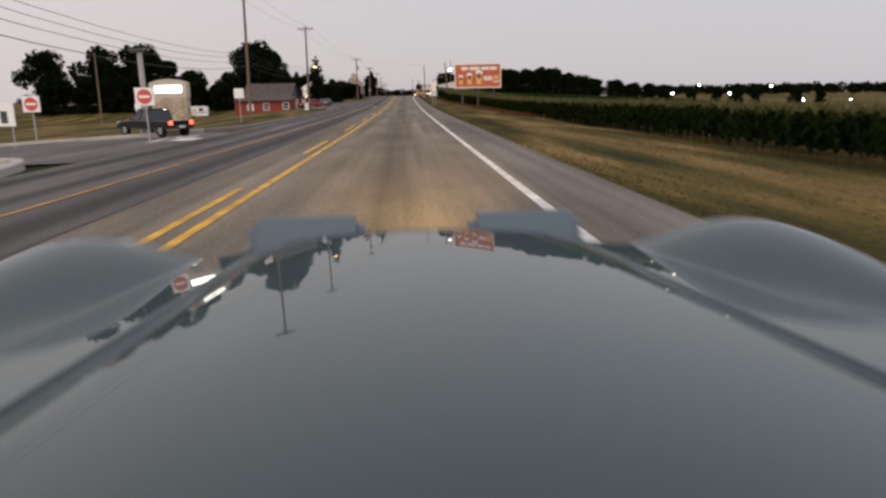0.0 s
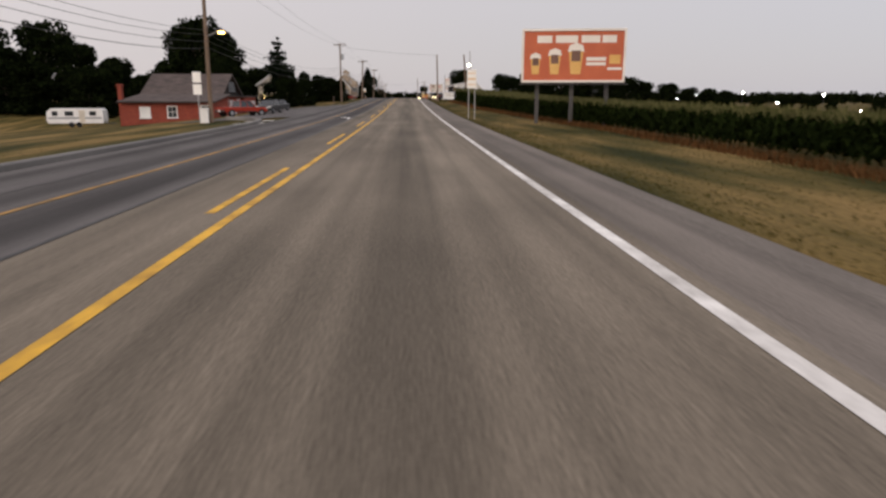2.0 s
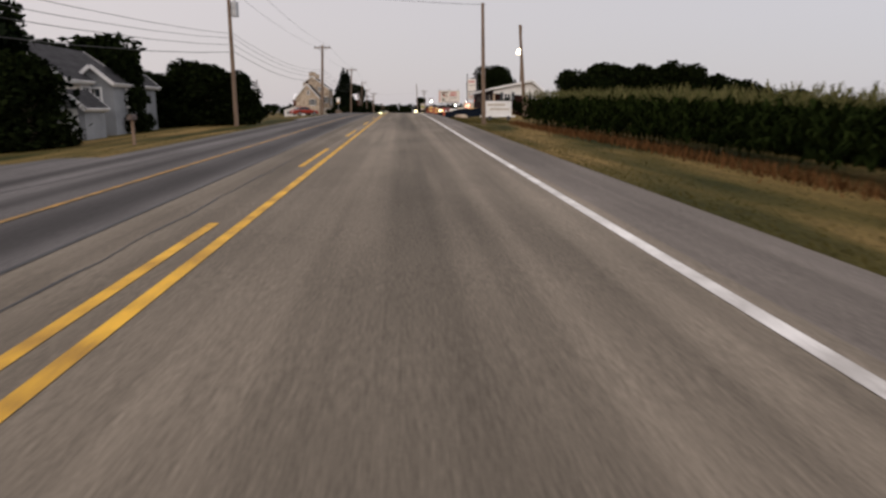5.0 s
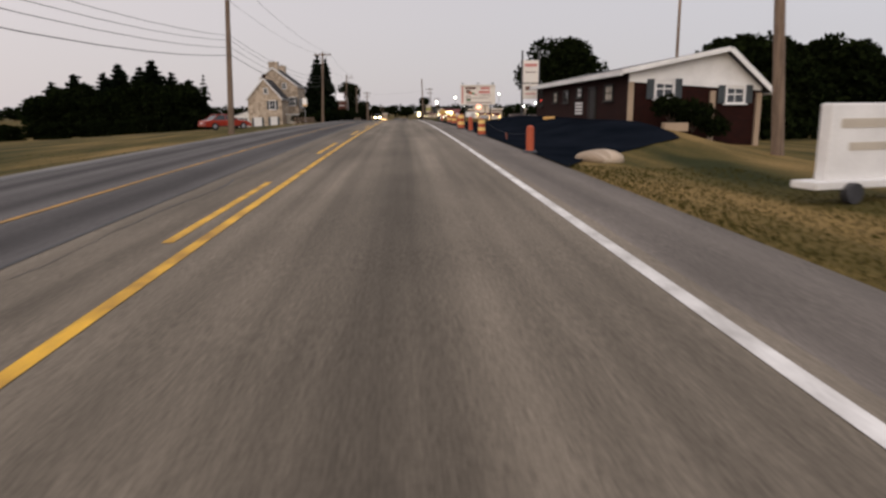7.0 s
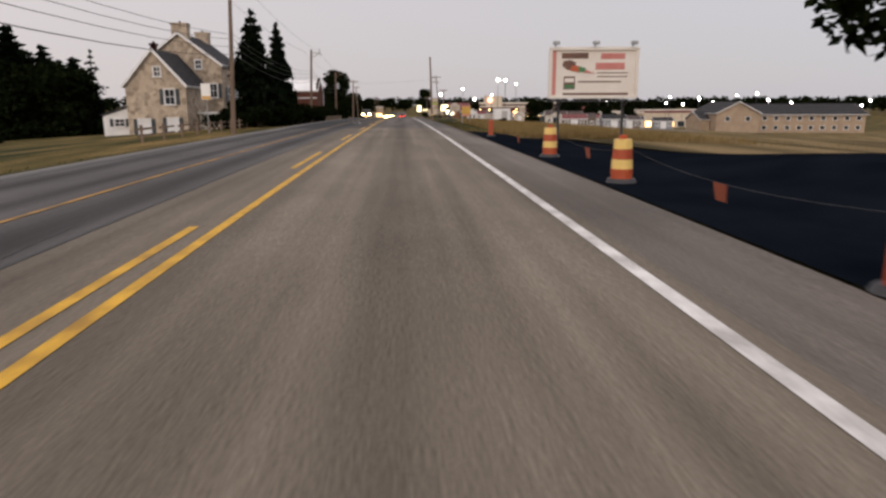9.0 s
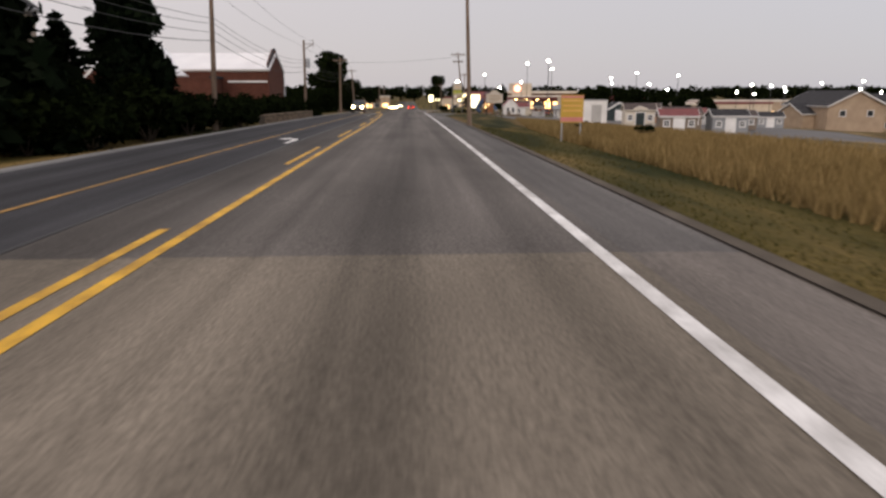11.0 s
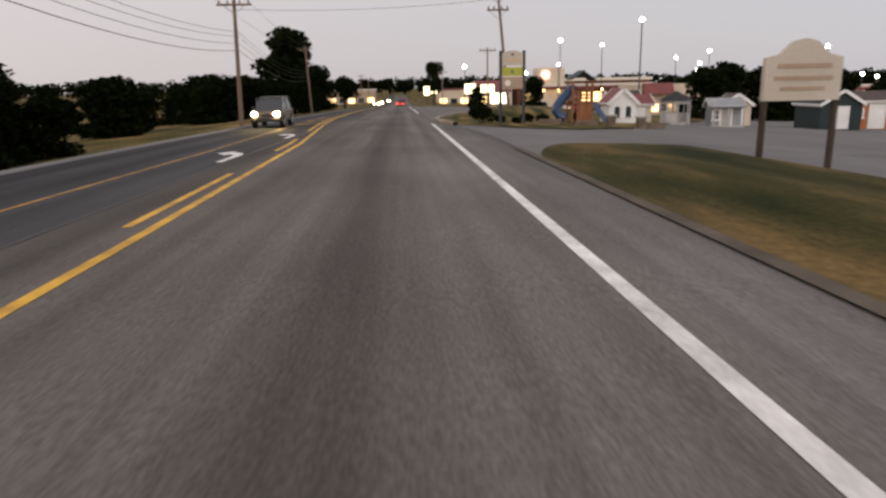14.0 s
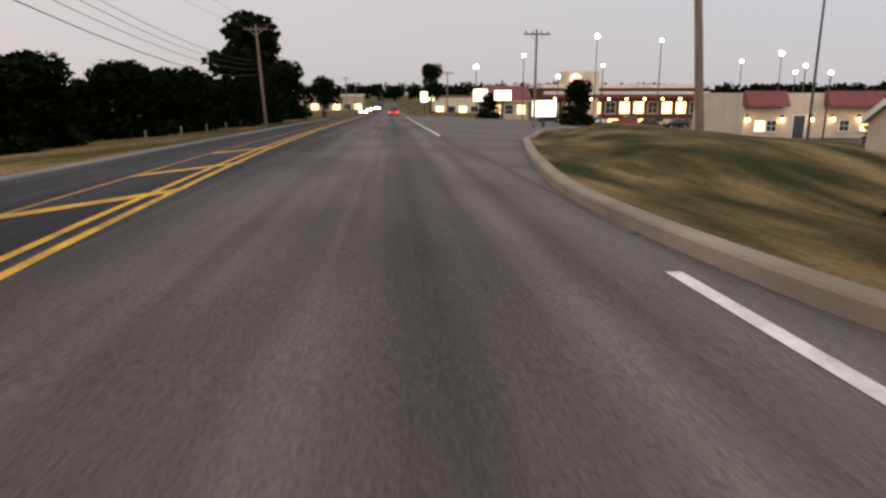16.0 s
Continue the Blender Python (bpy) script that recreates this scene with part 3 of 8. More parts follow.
for x, y, s in ((-15.2, 206.6, 0.9), (-14.0, 207.2, 1.1), (-12.8, 206.6, 0.9), (-11.7, 207.4, 1.2), (-10.9, 209.3, 1.3), (-10.4, 211.6, 1.2)):
    plant(SHRUBS[int(y) % 2], x, y, s, x * 51, "dense dark shrub at the foot of a spruce", "shrub", "shrubs before the farmhouse")
plant(SPRUCES[1], -12.6, 218.5, 0.5, 33, "short dark spruce in a roadside hedge", "conifer", wide=1.2)
plant(SPRUCES[0], -13.6, 222.5, 0.66, 140, "full dark spruce close to the kerb", "conifer", wide=1.25)
plant(SPRUCES[1], -16.8, 221, 0.62, 200, "full dark spruce close to the kerb", "conifer", wide=1.3)
for x, y, s in ((-10.6, 228, 1.15), (-11.8, 231, 1.25), (-12.6, 234.5, 1.1), (-13.2, 239.5, 1.0), (-12.6, 240.6, 0.8), (-9.6, 226.4, 0.8), (-15.4, 226, 1.6)):
    plant(SHRUBS[int(x * 7) % 2], x, y, s, x * 33, "clipped dark evergreen shrub by a low wall", "shrub", "shrubs by the low wall")
for x, y, s, w in ((-13.6, 252, 0.30, 1.5), (-15.5, 256, 0.36, 1.5), (-13.8, 262, 0.30, 1.6), (-16.8, 268, 0.34, 1.6), (-15.8, 283, 0.42, 1.4), (-18.6, 287, 0.34, 1.4), (-21.5, 289, 0.30, 1.5), (-25.5, 291, 0.36, 1.4), (-30, 292, 0.27, 1.5), (-15.4, 280, 0.32, 1.6), (-17.2, 284.5, 0.42, 1.6), (-15.6, 291, 0.45, 1.5), (-19.5, 294, 0.38, 1.5), (-15.5, 296, 0.42, 1.5), (-18.2, 303, 0.5, 1.5), (-20, 276, 0.3, 1.6), (-26, 279, 0.28, 1.6), (-33, 282, 0.25, 1.7), (-23, 297, 0.38, 1.5), (-15.2, 299, 0.47, 1.3), (-13.6, 305, 0.42, 1.4), (-17.5, 309, 0.5, 1.3), (-12.9, 315, 0.40, 1.3)):
    plant(MODELS[3 + (int(-x) + int(y)) % 2], x, y, s, y * 37, "round dark roadside tree in a hedgerow", "tree", "hedgerow along the road", wide=w)
plant(MODELS[4], -20.8, 343, 1.64, 66, "tall narrow broadleaf tree above a hedgerow", wide=1.2)
plant(MODELS[3], -15.2, 338, 0.85, 20, "round dark roadside tree in a hedgerow", group="hedgerow along the road", wide=1.1)
plant(MODELS[0], -11.5, 352, 0.7, 20, "round dark roadside tree in a hedgerow", group="hedgerow along the road", wide=1.1)
# right of the road
for i, (x, y, s, w) in enumerate(((33.0, 182, 0.84, 1.2), (37.0, 185, 0.86, 1.2), (42.0, 186, 0.74, 1.2), (47.0, 187, 0.80, 1.2), (51.5, 188, 0.80, 1.2), (57.0, 189, 0.70, 1.2), (62.0, 190, 0.66, 1.2), (68, 192, 0.6, 1.3), (76, 194, 0.60, 1.3), (83, 196, 0.55, 1.3), (90, 198, 0.55, 1.3), (97, 200, 0.52, 1.3), (110, 205, 0.42, 1.2), (121, 207, 0.46, 1.2), (131, 210, 0.5, 1.2), (140, 212, 0.42, 1.2), (158, 214, 0.5, 1.2), (170, 216, 0.48, 1.2))):
    plant(MODELS[3 + i % 2], x, y, s * (1.15 if i < 2 else 1.38 if i < 12 else 1.25), i * 70, "broadleaf tree in a field hedge beyond the corn", "tree", "field hedge", wide=w)
for x, y, s, w, r in ((20.6, 159.0, 0.62, 1.0, 20), (23.8, 162.0, 0.6, 1.1, 130), (27.5, 165.0, 0.58, 1.2, 250)):
    plant(MODELS[3], x, y, s, r, "dense dark tree beside a brick bungalow", "tree", "trees beside the bungalow", wide=w)
spreader = broadleaf(16, 7.4, 3.8, 11000, 0.17, 0.47)
plant(spreader, 13.7, 172.7, 0.97, 15, "spreading dark tree with bare gaps behind a brick bungalow", wide=1.0)
for i, (x, y, s) in enumerate(((31.5, 289, 0.58), (35.2, 291, 0.66), (39.2, 291, 0.62), (43.2, 293, 0.63), (47.5, 294, 0.6), (52, 296, 0.58), (58, 297, 0.55))):
    plant(MODELS[3 + i % 2], x, y, s * 0.92, i * 50, "full rounded evergreen tree behind display sheds", "tree", "evergreens behind the sheds", wide=1.25)
plant(MODELS[1], 10.5, 400, 1.3, 5, "round broadleaf tree above the far road", wide=0.75)
plant(MODELS[3], 21.8, 321, 0.55, 5, "bushy evergreen in front of a shop", wide=1.0)
plant(MODELS[3], 17, 352, 0.45, 95, "round shrub-like tree by a parking lot", wide=1.2)
for x, y, s in ((4.62, 262.2, 0.75), (5.9, 263.9, 0.35), (6.6, 263.0, 0.3), (7.5, 264.3, 0.42), (8.3, 264.0, 0.4), (10.9, 265.5, 0.5)):
    plant(SHRUBS[0], x, y, s, y * 20, "low dark shrub in a planted bed", "shrub", "shrubs round the plaza sign")
for x, y, s in ((8.6, 219.5, 0.28), (10.4, 216, 0.42)):
    plant(SHRUBS[1], x, y, s, y * 31, "low dark green weed clump in dry grass", "shrub", "weed clumps in the verge")
# far woods on the skyline, in the leaf colour that already holds crown shade
rng = np.random.default_rng(5)
far_v, far_f, k = [], [], 0
for x0, x1, y0, h in ((-420, -60, 620, 9), (-60, 30, 640, 9), (30, 420, 560, 7), (300, 700, 480, 6)):
    for i in range(int((x1 - x0) / 5)):
        x = x0 + i * 5 + rng.uniform(-2, 2)
        pts = crown_points(rng, [(x + rng.uniform(-2, 2), y0 + rng.uniform(-15, 15), h * rng.uniform(0.15, 0.75), rng.uniform(3, 5)) for _ in range(4)], 230)
        v, f = leaf_cards(rng, pts, 1.25)
        far_v.append(v + (0, 0, -1.4))
        far_f.append(f + k)
        k += len(v)
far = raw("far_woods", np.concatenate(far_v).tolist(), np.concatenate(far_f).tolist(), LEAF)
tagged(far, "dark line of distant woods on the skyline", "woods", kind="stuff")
for ob in MODELS + SPRUCES + SHRUBS + [spreader]:
    for o in (*ob.children_recursive, ob):
        bpy.data.objects.remove(o)


# ---- corn ----
def corn_edge(y):
    return float(np.interp(y, (-20, 45, 62, 80, 95, 128), (10.0, 10.4, 10.4, 9.4, 8.3, 7.9)))


def corn_rise(y):
    """How much taller than at the field's south end the corn stands."""
    return float(np.interp(y, (50, 66, 95, 112, 128), (0.0, 0.08, 0.32, 0.55, 0.7)))


def corn_field():
    rng = np.random.default_rng(7)
    verts, faces, k = [], [], 0
    plumes, plume_faces = [], []
    for row in range(16):
        step = 0.2 if row < 4 else 0.32
        for y in np.arange(-12, 128, step):
            x = corn_edge(y) + row * 0.62 + rng.normal() * 0.08
            z = ground_z(x, y)
            tall = (1.2 + corn_rise(y)) * rng.uniform(0.9, 1.08)
            base = np.array((x, y + rng.normal() * 0.06, z))
            for b in range((8 if y > 70 else 7) if row < 4 else 4):
                a = rng.uniform(0, 6.283)
                h = tall * rng.uniform(0.15, 0.85) if row < 4 else tall * rng.uniform(0.55, 0.9)
                out = np.array((math.cos(a), math.sin(a), 0))
                side = np.array((-math.sin(a), math.cos(a), 0)) * 0.045
                length = rng.uniform(0.28, 0.5)
                p0 = base + (0, 0, h)
                p1 = p0 + out * length * 0.5 + (0, 0, 0.22)
                p2 = p0 + out * length + (0, 0, rng.uniform(-0.05, 0.18))
                verts += [p0 - side, p0 + side, p1 + side, p1 - side, p2]
                faces += [(k, k + 1, k + 2, k + 3), (k + 3, k + 2, k + 4)]
                k += 5
            side = np.array((0.018, 0.018, 0))
            verts += [base - side, base + side, base + side * 0.4 + (0, 0, tall), base - side * 0.4 + (0, 0, tall)]
            faces.append((k, k + 1, k + 2, k + 3))
            k += 4
            for b in range(4 if row < 8 else 2):
                a = rng.uniform(0, 6.283)
                tip = base + (math.cos(a) * 0.1, math.sin(a) * 0.1, tall + rng.uniform(0.1, 0.26))
                wide = np.array((math.sin(a), math.cos(a), 0)) * 0.012
                n = len(plumes)
                plumes += [base + (0, 0, tall - 0.08) - wide, base + (0, 0, tall - 0.08) + wide, tip + wide, tip - wide]
                plume_faces.append((n, n + 1, n + 2, n + 3))
    tagged(raw("corn_tassels", [tuple(v) for v in plumes], plume_faces, TASSEL), "pale green tassels on top of standing corn", "corn", kind="stuff")
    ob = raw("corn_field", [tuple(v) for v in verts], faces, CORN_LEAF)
    tagged(ob, "field of green standing corn beside the verge", "corn", kind="stuff")
    # the closed canopy further in
    xs, ys = steps((5.2, 60, 2.0)), steps((-60, 130, 2.0))
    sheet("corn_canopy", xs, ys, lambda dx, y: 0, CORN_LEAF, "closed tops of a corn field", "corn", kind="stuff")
    me = bpy.data.objects["corn_canopy"].data
    for v in me.vertices:
        x = corn_edge(v.co.y) + v.co.x - (0.9 if v.co.x < 5.3 else 0)
        v.co.z = ground_z(x, v.co.y) + 0.95 + corn_rise(v.co.y) + 0.12 * noise.noise((x, v.co.y, 0)) - (0.9 if v.co.x < 5.3 else 0)
        v.co.x = x


corn_field()


# ---- grasses ----
def blades(name, count, place, height, material, label, seed):
    rng = np.random.default_rng(seed)
    verts, faces = [], []
    for i in range(count):
        x, y = place(rng)
        z = ground_z(x, y) - 0.02
        h = height * rng.uniform(0.5, 1.25)
        a = rng.uniform(0, 6.283)
        dx, dy = math.cos(a) * 0.02, math.sin(a) * 0.02
        lx, ly = rng.normal() * 0.25 * h, rng.normal() * 0.25 * h
        verts += [(x - dx, y - dy, z), (x + dx, y + dy, z), (x + lx, y + ly, z + h)]
        faces.append((3 * i, 3 * i + 1, 3 * i + 2))
    return tagged(raw(name, verts, faces, material), label, "grass", kind="stuff")


blades("tall_grass", 78000, lambda r: (lambda y: (float(np.interp(y, (186, 214, 222, 231, 235), (5.6, 6.2, 6.7, 7.8, 8.6))) + abs(r.normal()) * 5.0, y))(r.uniform(186, 234.5)), 0.38, DRY_BLADE, "tall straw-coloured grass gone to seed", 41)
blades("verge_grass", 42000, lambda r: (3.85 + r.uniform(0, 1) ** 2 * 5.8, r.uniform(0, 128)), 0.055, GREEN_BLADE, "short mown verge grass with dry tips", 42)
blades("verge_grass", 12000, lambda r: (-8.2 - r.uniform(0, 1) ** 2 * 5, r.uniform(24, 330)), 0.055, GREEN_BLADE, "short mown verge grass with dry tips", 43)
blades("verge_grass", 26000, lambda r: (3.85 + r.uniform(0, 1) ** 1.5 * 4.0, r.uniform(128, 140) if r.uniform() < 0.4 else r.uniform(186, 249)), 0.06, GREEN_BLADE, "short mown verge grass with dry tips", 44)


RED_WEED = leafy("dead_brown_weeds", (0.04, 0.02, 0.008), (0.17, 0.085, 0.035))
blades("dead_weeds", 9000, lambda r: (lambda y: (corn_edge(y) - 0.35 - abs(r.normal()) * 0.35, y))(r.uniform(40, 128)), 0.3, RED_WEED, "brown dead weeds along the foot of the corn", 45)


# ---- utility poles and cables ----
def utility_pole(x, y, top, lean=0.0, arms=1, bracket=False, transformer=False, lamp=False, thick=0.15, label="weathered wooden utility pole with a crossarm"):
    root = thing("utility_pole", x, y, ground_z(x, y), 0, label, "utility pole", "utility poles")
    h = top - ground_z(x, y)
    part("shaft", one(tube, (0, 0, -0.4), (lean, 0, h), thick, thick * 0.65, 12), WOOD_POLE, root)
    for i in range(arms):
        z = h - 0.35 - i * 0.95
        arm = part("crossarm", one(box, lean, -0.14, z, 2.0 - 0.5 * i, 0.10, 0.12, 0.012), WOOD_POLE, root)
        for sx in (-0.85, -0.35, 0.35, 0.85):
            bm = bmesh.new()
            tube(bm, (lean + sx * (1 - 0.25 * i), -0.14, z + 0.05), (lean + sx * (1 - 0.25 * i), -0.14, z + 0.24), 0.035, 0.05, 8)
            part("insulator", bm, DARK_STEEL, arm, "dark glazed insulator")
        for s in (-1, 1):
            part("brace", one(tube, (lean, -0.12, z - 0.55), (lean + s * 0.62, -0.14, z - 0.04), 0.018, None, 6), STEEL, root)
    if bracket:
        bm = bmesh.new()
        tube(bm, (lean, 0, h - 0.9), (lean + 0.9, 0, h - 0.35), 0.035, None, 6)
        tube(bm, (lean, 0, h - 0.35), (lean + 0.95, 0, h - 0.35), 0.035, None, 6)
        tube(bm, (lean + 0.9, 0, h - 0.7), (lean + 0.9, 0, h + 0.1), 0.03, None, 6)
        part("side_bracket", bm, WOOD_POLE, root)
    if transformer:
        bm = bmesh.new()
        tube(bm, (lean * 0.7 + 0.34, 0, h - 2.6), (lean * 0.7 + 0.34, 0, h - 1.75), 0.22, None, 16)
        tube(bm, (lean * 0.7 + 0.34, 0, h - 1.75), (lean * 0.7 + 0.34, 0, h - 1.6), 0.08, 0.04, 8)
        part("transformer", bm, STEEL, root, "grey transformer can")
    if lamp:
        bm = bmesh.new()
        tube(bm, (lean * 0.5, 0, h - 5.35), (lean * 0.5 + 0.75, -0.1, h - 5.05), 0.03, None, 8)
        part("lamp_arm", bm, STEEL, root)
        bm = bmesh.new()
        box(bm, lean * 0.5 + 0.95, -0.1, h - 5.0, 0.5, 0.24, 0.12, 0.03)
        head = part("lamp_head", bm, DARK_STEEL, root)
        part("lens", one(box, lean * 0.5 + 0.98, -0.1, h - 5.1, 0.36, 0.24, 0.12, 0.03), WARM_LAMP, head, "glowing warm lens")
    return root


WARM_LAMP = lit("warm_street_lamp_lens", (1.0, 0.55, 0.16), 14.0)
COLD_LAMP = lit("white_floodlight_lens", (1.0, 0.93, 0.82), 45.0)
LEFT_POLES = [(-11.4, 6.0, 10.2), (-13.4, 48.7, 10.3), (-12.45, 73.0, 10.3), (-10.6, 126.6, 9.8), (-10.05, 159.8, 9.4), (-9.6, 193.2, 9.2), (-9.75, 221.5, 8.4), (-10.1, 248.0, 7.6), (-9.2, 268.0, 7.2), (-11.2, 307.0, 7.3)]
for i, (x, y, top) in enumerate(LEFT_POLES):
    utility_pole(x, y, top, (0, 0.2, 0.1, 0, 0.35, 0.35, 0.35, 0.1, 0.2, -0.4)[i], (1, 1, 1, 1, 1, 1, 0, 0, 1, 1)[i], i in (6, 7), i in (3, 7), i == 2, 0.19 if i == 4 else 0.15)
utility_pole(-50, 92, 9.0, 0.2, 0, label="bare wooden pole in front of trees")
utility_pole(4.95, 126.0, 8.0, -0.15, 0, thick=0.14, label="bare wooden pole close to the shoulder")
utility_pole(11.6, 143.5, 9.4, -0.7, 0, thick=0.19, label="stout weathered wooden pole beside a brick house")
utility_pole(3.66, 223.3, 7.8, -0.2, 0, thick=0.13, label="bare wooden pole among tall grass")
utility_pole(8.05, 272.2, 8.2, -0.8, 2, thick=0.12, label="leaning utility pole with two crossarms on a grass island")
utility_pole(11.0, 300.0, 6.3, 0, 1, thick=0.12)
utility_pole(-11.0, 395.0, 5.5, 0.2, 1)
utility_pole(-11.5, 440.0, 5.0, 0.2, 1)
utility_pole(9.0, 345.0, 5.0, 0, 1, thick=0.12)


def cable(name, pts, radius, sag, label):
    """A cable hung from point to point."""
    bm = bmesh.new()
    for a, b in zip(pts, pts[1:]):
        a, b = Vector(a), Vector(b)
        drop = sag * (b - a).length / 40
        last = a
        for i in range(1, 11):
            t = i / 10
            p = a.lerp(b, t) - Vector((0, 0, 4 * drop * t * (1 - t)))
            tube(bm, last, p, radius, None, 5, False)
            last = p
    return tagged(part(name, bm, WIRE), label, "cable", "overhead cables")


LEANS = (0, 0.2, 0.1, 0, 0.35, 0.35, 0.35, 0.1, 0.2, -0.4)


def at_pole(i, side, z):
    """A point on pole i at height z, a little to one side of its shaft."""
    x, y, top = LEFT_POLES[i]
    g = ground_z(x, y)
    return (x + LEANS[i] * (z - g) / (top - g) + side, y - 0.1, z)


for side, r, s in ((-0.85, 0.009, 0.6), (0.85, 0.009, 0.65)):
    cable("overhead_cable", [(-11.4 + side, -40, 10.0)] + [at_pole(i, side, LEFT_POLES[i][2] - 0.14) for i in range(len(LEFT_POLES))], r, s, "thin black power line on pole crossarms")
for up, r, s in ((5.35, 0.011, 0.9), (5.1, 0.011, 1.0), (4.7, 0.012, 0.95), (4.3, 0.016, 1.05)):
    cable("overhead_cable", [(-11.5, -40, up + 0.3)] + [at_pole(i, 0.17, zg(LEFT_POLES[i][1]) + up) for i in range(len(LEFT_POLES))], r, s, "black overhead cable strung between utility poles")
cable("overhead_cable", [(-9.0, 268, 6.6), (7.2, 272, 7.6)], 0.012, 0.7, "thin cable crossing over the road")
cable("overhead_cable", [(-10.6, 126.6, 9.2), (5.0, 126.0, 7.9)], 0.012, 0.5, "thin cable crossing over the road")


# ---- building materials ----
def masonry(name, c1, c2, mortar, scale, rough=0.85, stone=False):
    """Brickwork or rubble stone, with joints sunk by relief."""
    m = bpy.data.materials.new(name)
    m.use_nodes = True
    n, l = m.node_tree.nodes, m.node_tree.links
    b = n["Principled BSDF"]
    co, sp, add, cb = n.new("ShaderNodeTexCoord"), n.new("ShaderNodeSeparateXYZ"), n.new("ShaderNodeMath"), n.new("ShaderNodeCombineXYZ")
    l.new(co.outputs["Object"], sp.inputs[0])
    l.new(sp.outputs["X"], add.inputs[0])
    l.new(sp.outputs["Y"], add.inputs[1])
    l.new(add.outputs[0], cb.inputs["X"])
    l.new(sp.outputs["Z"], cb.inputs["Y"])
    no = n.new("ShaderNodeTexNoise")
    no.inputs["Scale"].default_value = 1.3
    l.new(co.outputs["Object"], no.inputs["Vector"])
    mix = n.new("ShaderNodeMix")
    mix.data_type, mix.blend_type = "RGBA", "MULTIPLY"
    mix.inputs[0].default_value = 0.5
    bp = n.new("ShaderNodeBump")
    bp.inputs["Strength"].default_value, bp.inputs["Distance"].default_value = 0.6, 0.012
    if stone:
        vo = n.new("ShaderNodeTexVoronoi")
        vo.inputs["Scale"].default_value = scale
        l.new(cb.outputs[0], vo.inputs["Vector"])
        bw = n.new("ShaderNodeSeparateXYZ")
        l.new(vo.outputs["Color"], bw.inputs[0])
        cr = n.new("ShaderNodeMix")
        cr.data_type = "RGBA"
        cr.inputs[6].default_value, cr.inputs[7].default_value = (*c1, 1), (*c2, 1)
        l.new(bw.outputs["X"], cr.inputs[0])
        ed = n.new("ShaderNodeTexVoronoi")
        ed.feature = "DISTANCE_TO_EDGE"
        ed.inputs["Scale"].default_value = scale
        l.new(cb.outputs[0], ed.inputs["Vector"])
        mr = n.new("ShaderNodeMapRange")
        mr.inputs["From Max"].default_value = 0.06
        l.new(ed.outputs["Distance"], mr.inputs[0])
        jm = n.new("ShaderNodeMix")
        jm.data_type = "RGBA"
        jm.inputs[6].default_value = (*mortar, 1)
        l.new(mr.outputs[0], jm.inputs[0])
        l.new(cr.outputs[2], jm.inputs[7])
        l.new(jm.outputs[2], mix.inputs[6])
        l.new(mr.outputs[0], bp.inputs["Height"])
    else:
        br = n.new("ShaderNodeTexBrick")
        br.inputs["Color1"].default_value, br.inputs["Color2"].default_value, br.inputs["Mortar"].default_value = (*c1, 1), (*c2, 1), (*mortar, 1)
        br.inputs["Scale"].default_value, br.inputs["Mortar Size"].default_value = scale, 0.012
        br.inputs["Brick Width"].default_value, br.inputs["Row Height"].default_value = 0.21, 0.075
        l.new(cb.outputs[0], br.inputs["Vector"])
        l.new(br.outputs["Color"], mix.inputs[6])
        inv = n.new("ShaderNodeMath")
        inv.operation = "SUBTRACT"
        inv.inputs[0].default_value = 1.0
        l.new(br.outputs["Fac"], inv.inputs[1])
        l.new(inv.outputs[0], bp.inputs["Height"])
    ramp = n.new("ShaderNodeMapRange")
    ramp.inputs["To Min"].default_value, ramp.inputs["To Max"].default_value = 0.5, 1.3
    l.new(no.outputs["Fac"], ramp.inputs[0])
    l.new(ramp.outputs[0], mix.inputs[7])
    l.new(mix.outputs[2], b.inputs["Base Color"])
    l.new(bp.outputs[0], b.inputs["Normal"])
    b.inputs["Roughness"].default_value, b.inputs["Specular IOR Level"].default_value = rough, 0.15
    return m


RED_BRICK = masonry("painted_red_brick", (0.26, 0.055, 0.035), (0.36, 0.085, 0.05), (0.20, 0.06, 0.045), 1.0)
# red brick and brown joinery, with the shade under the eaves in their colour
SHADED_BRICK = masonry("shaded_red_brick", (0.017, 0.004, 0.003), (0.031, 0.007, 0.0045), (0.018, 0.007, 0.005), 1.0)
SHADED_DOOR = paint("shaded_brown_door_paint", (0.010, 0.008, 0.007), (0.018, 0.014, 0.012), 2, 0.7, 0.03)
BROWN_BRICK = masonry("brown_brick", (0.095, 0.031, 0.020), (0.14, 0.05, 0.031), (0.10, 0.05, 0.038), 1.0)
FIELD_STONE = masonry("buff_fieldstone", (0.30, 0.235, 0.17), (0.56, 0.455, 0.345), (0.50, 0.42, 0.33), 2.6, 0.9, True)
TAN_STUCCO = paint("tan_stucco", (0.32, 0.24, 0.17), (0.44, 0.34, 0.24), 0.8, 0.9, 0.2, 20)
CREAM_STUCCO = paint("cream_stucco", (0.48, 0.40, 0.30), (0.62, 0.53, 0.41), 0.8, 0.9, 0.2, 20)
SHINGLE = paint("dark_roof_shingle", (0.018, 0.018, 0.02), (0.05, 0.048, 0.05), 1.5, 0.9, 0.4, 25, stretch=(1, 1, 3))
BROWN_ROOF = paint("weathered_brown_shingle", (0.05, 0.04, 0.038), (0.12, 0.095, 0.085), 1.2, 0.9, 0.5, 25, stretch=(1, 1, 3))
METAL_ROOF = paint("pale_metal_roof", (0.74, 0.73, 0.73), (0.88, 0.87, 0.86), 0.6, 0.55, 0.1, 12)
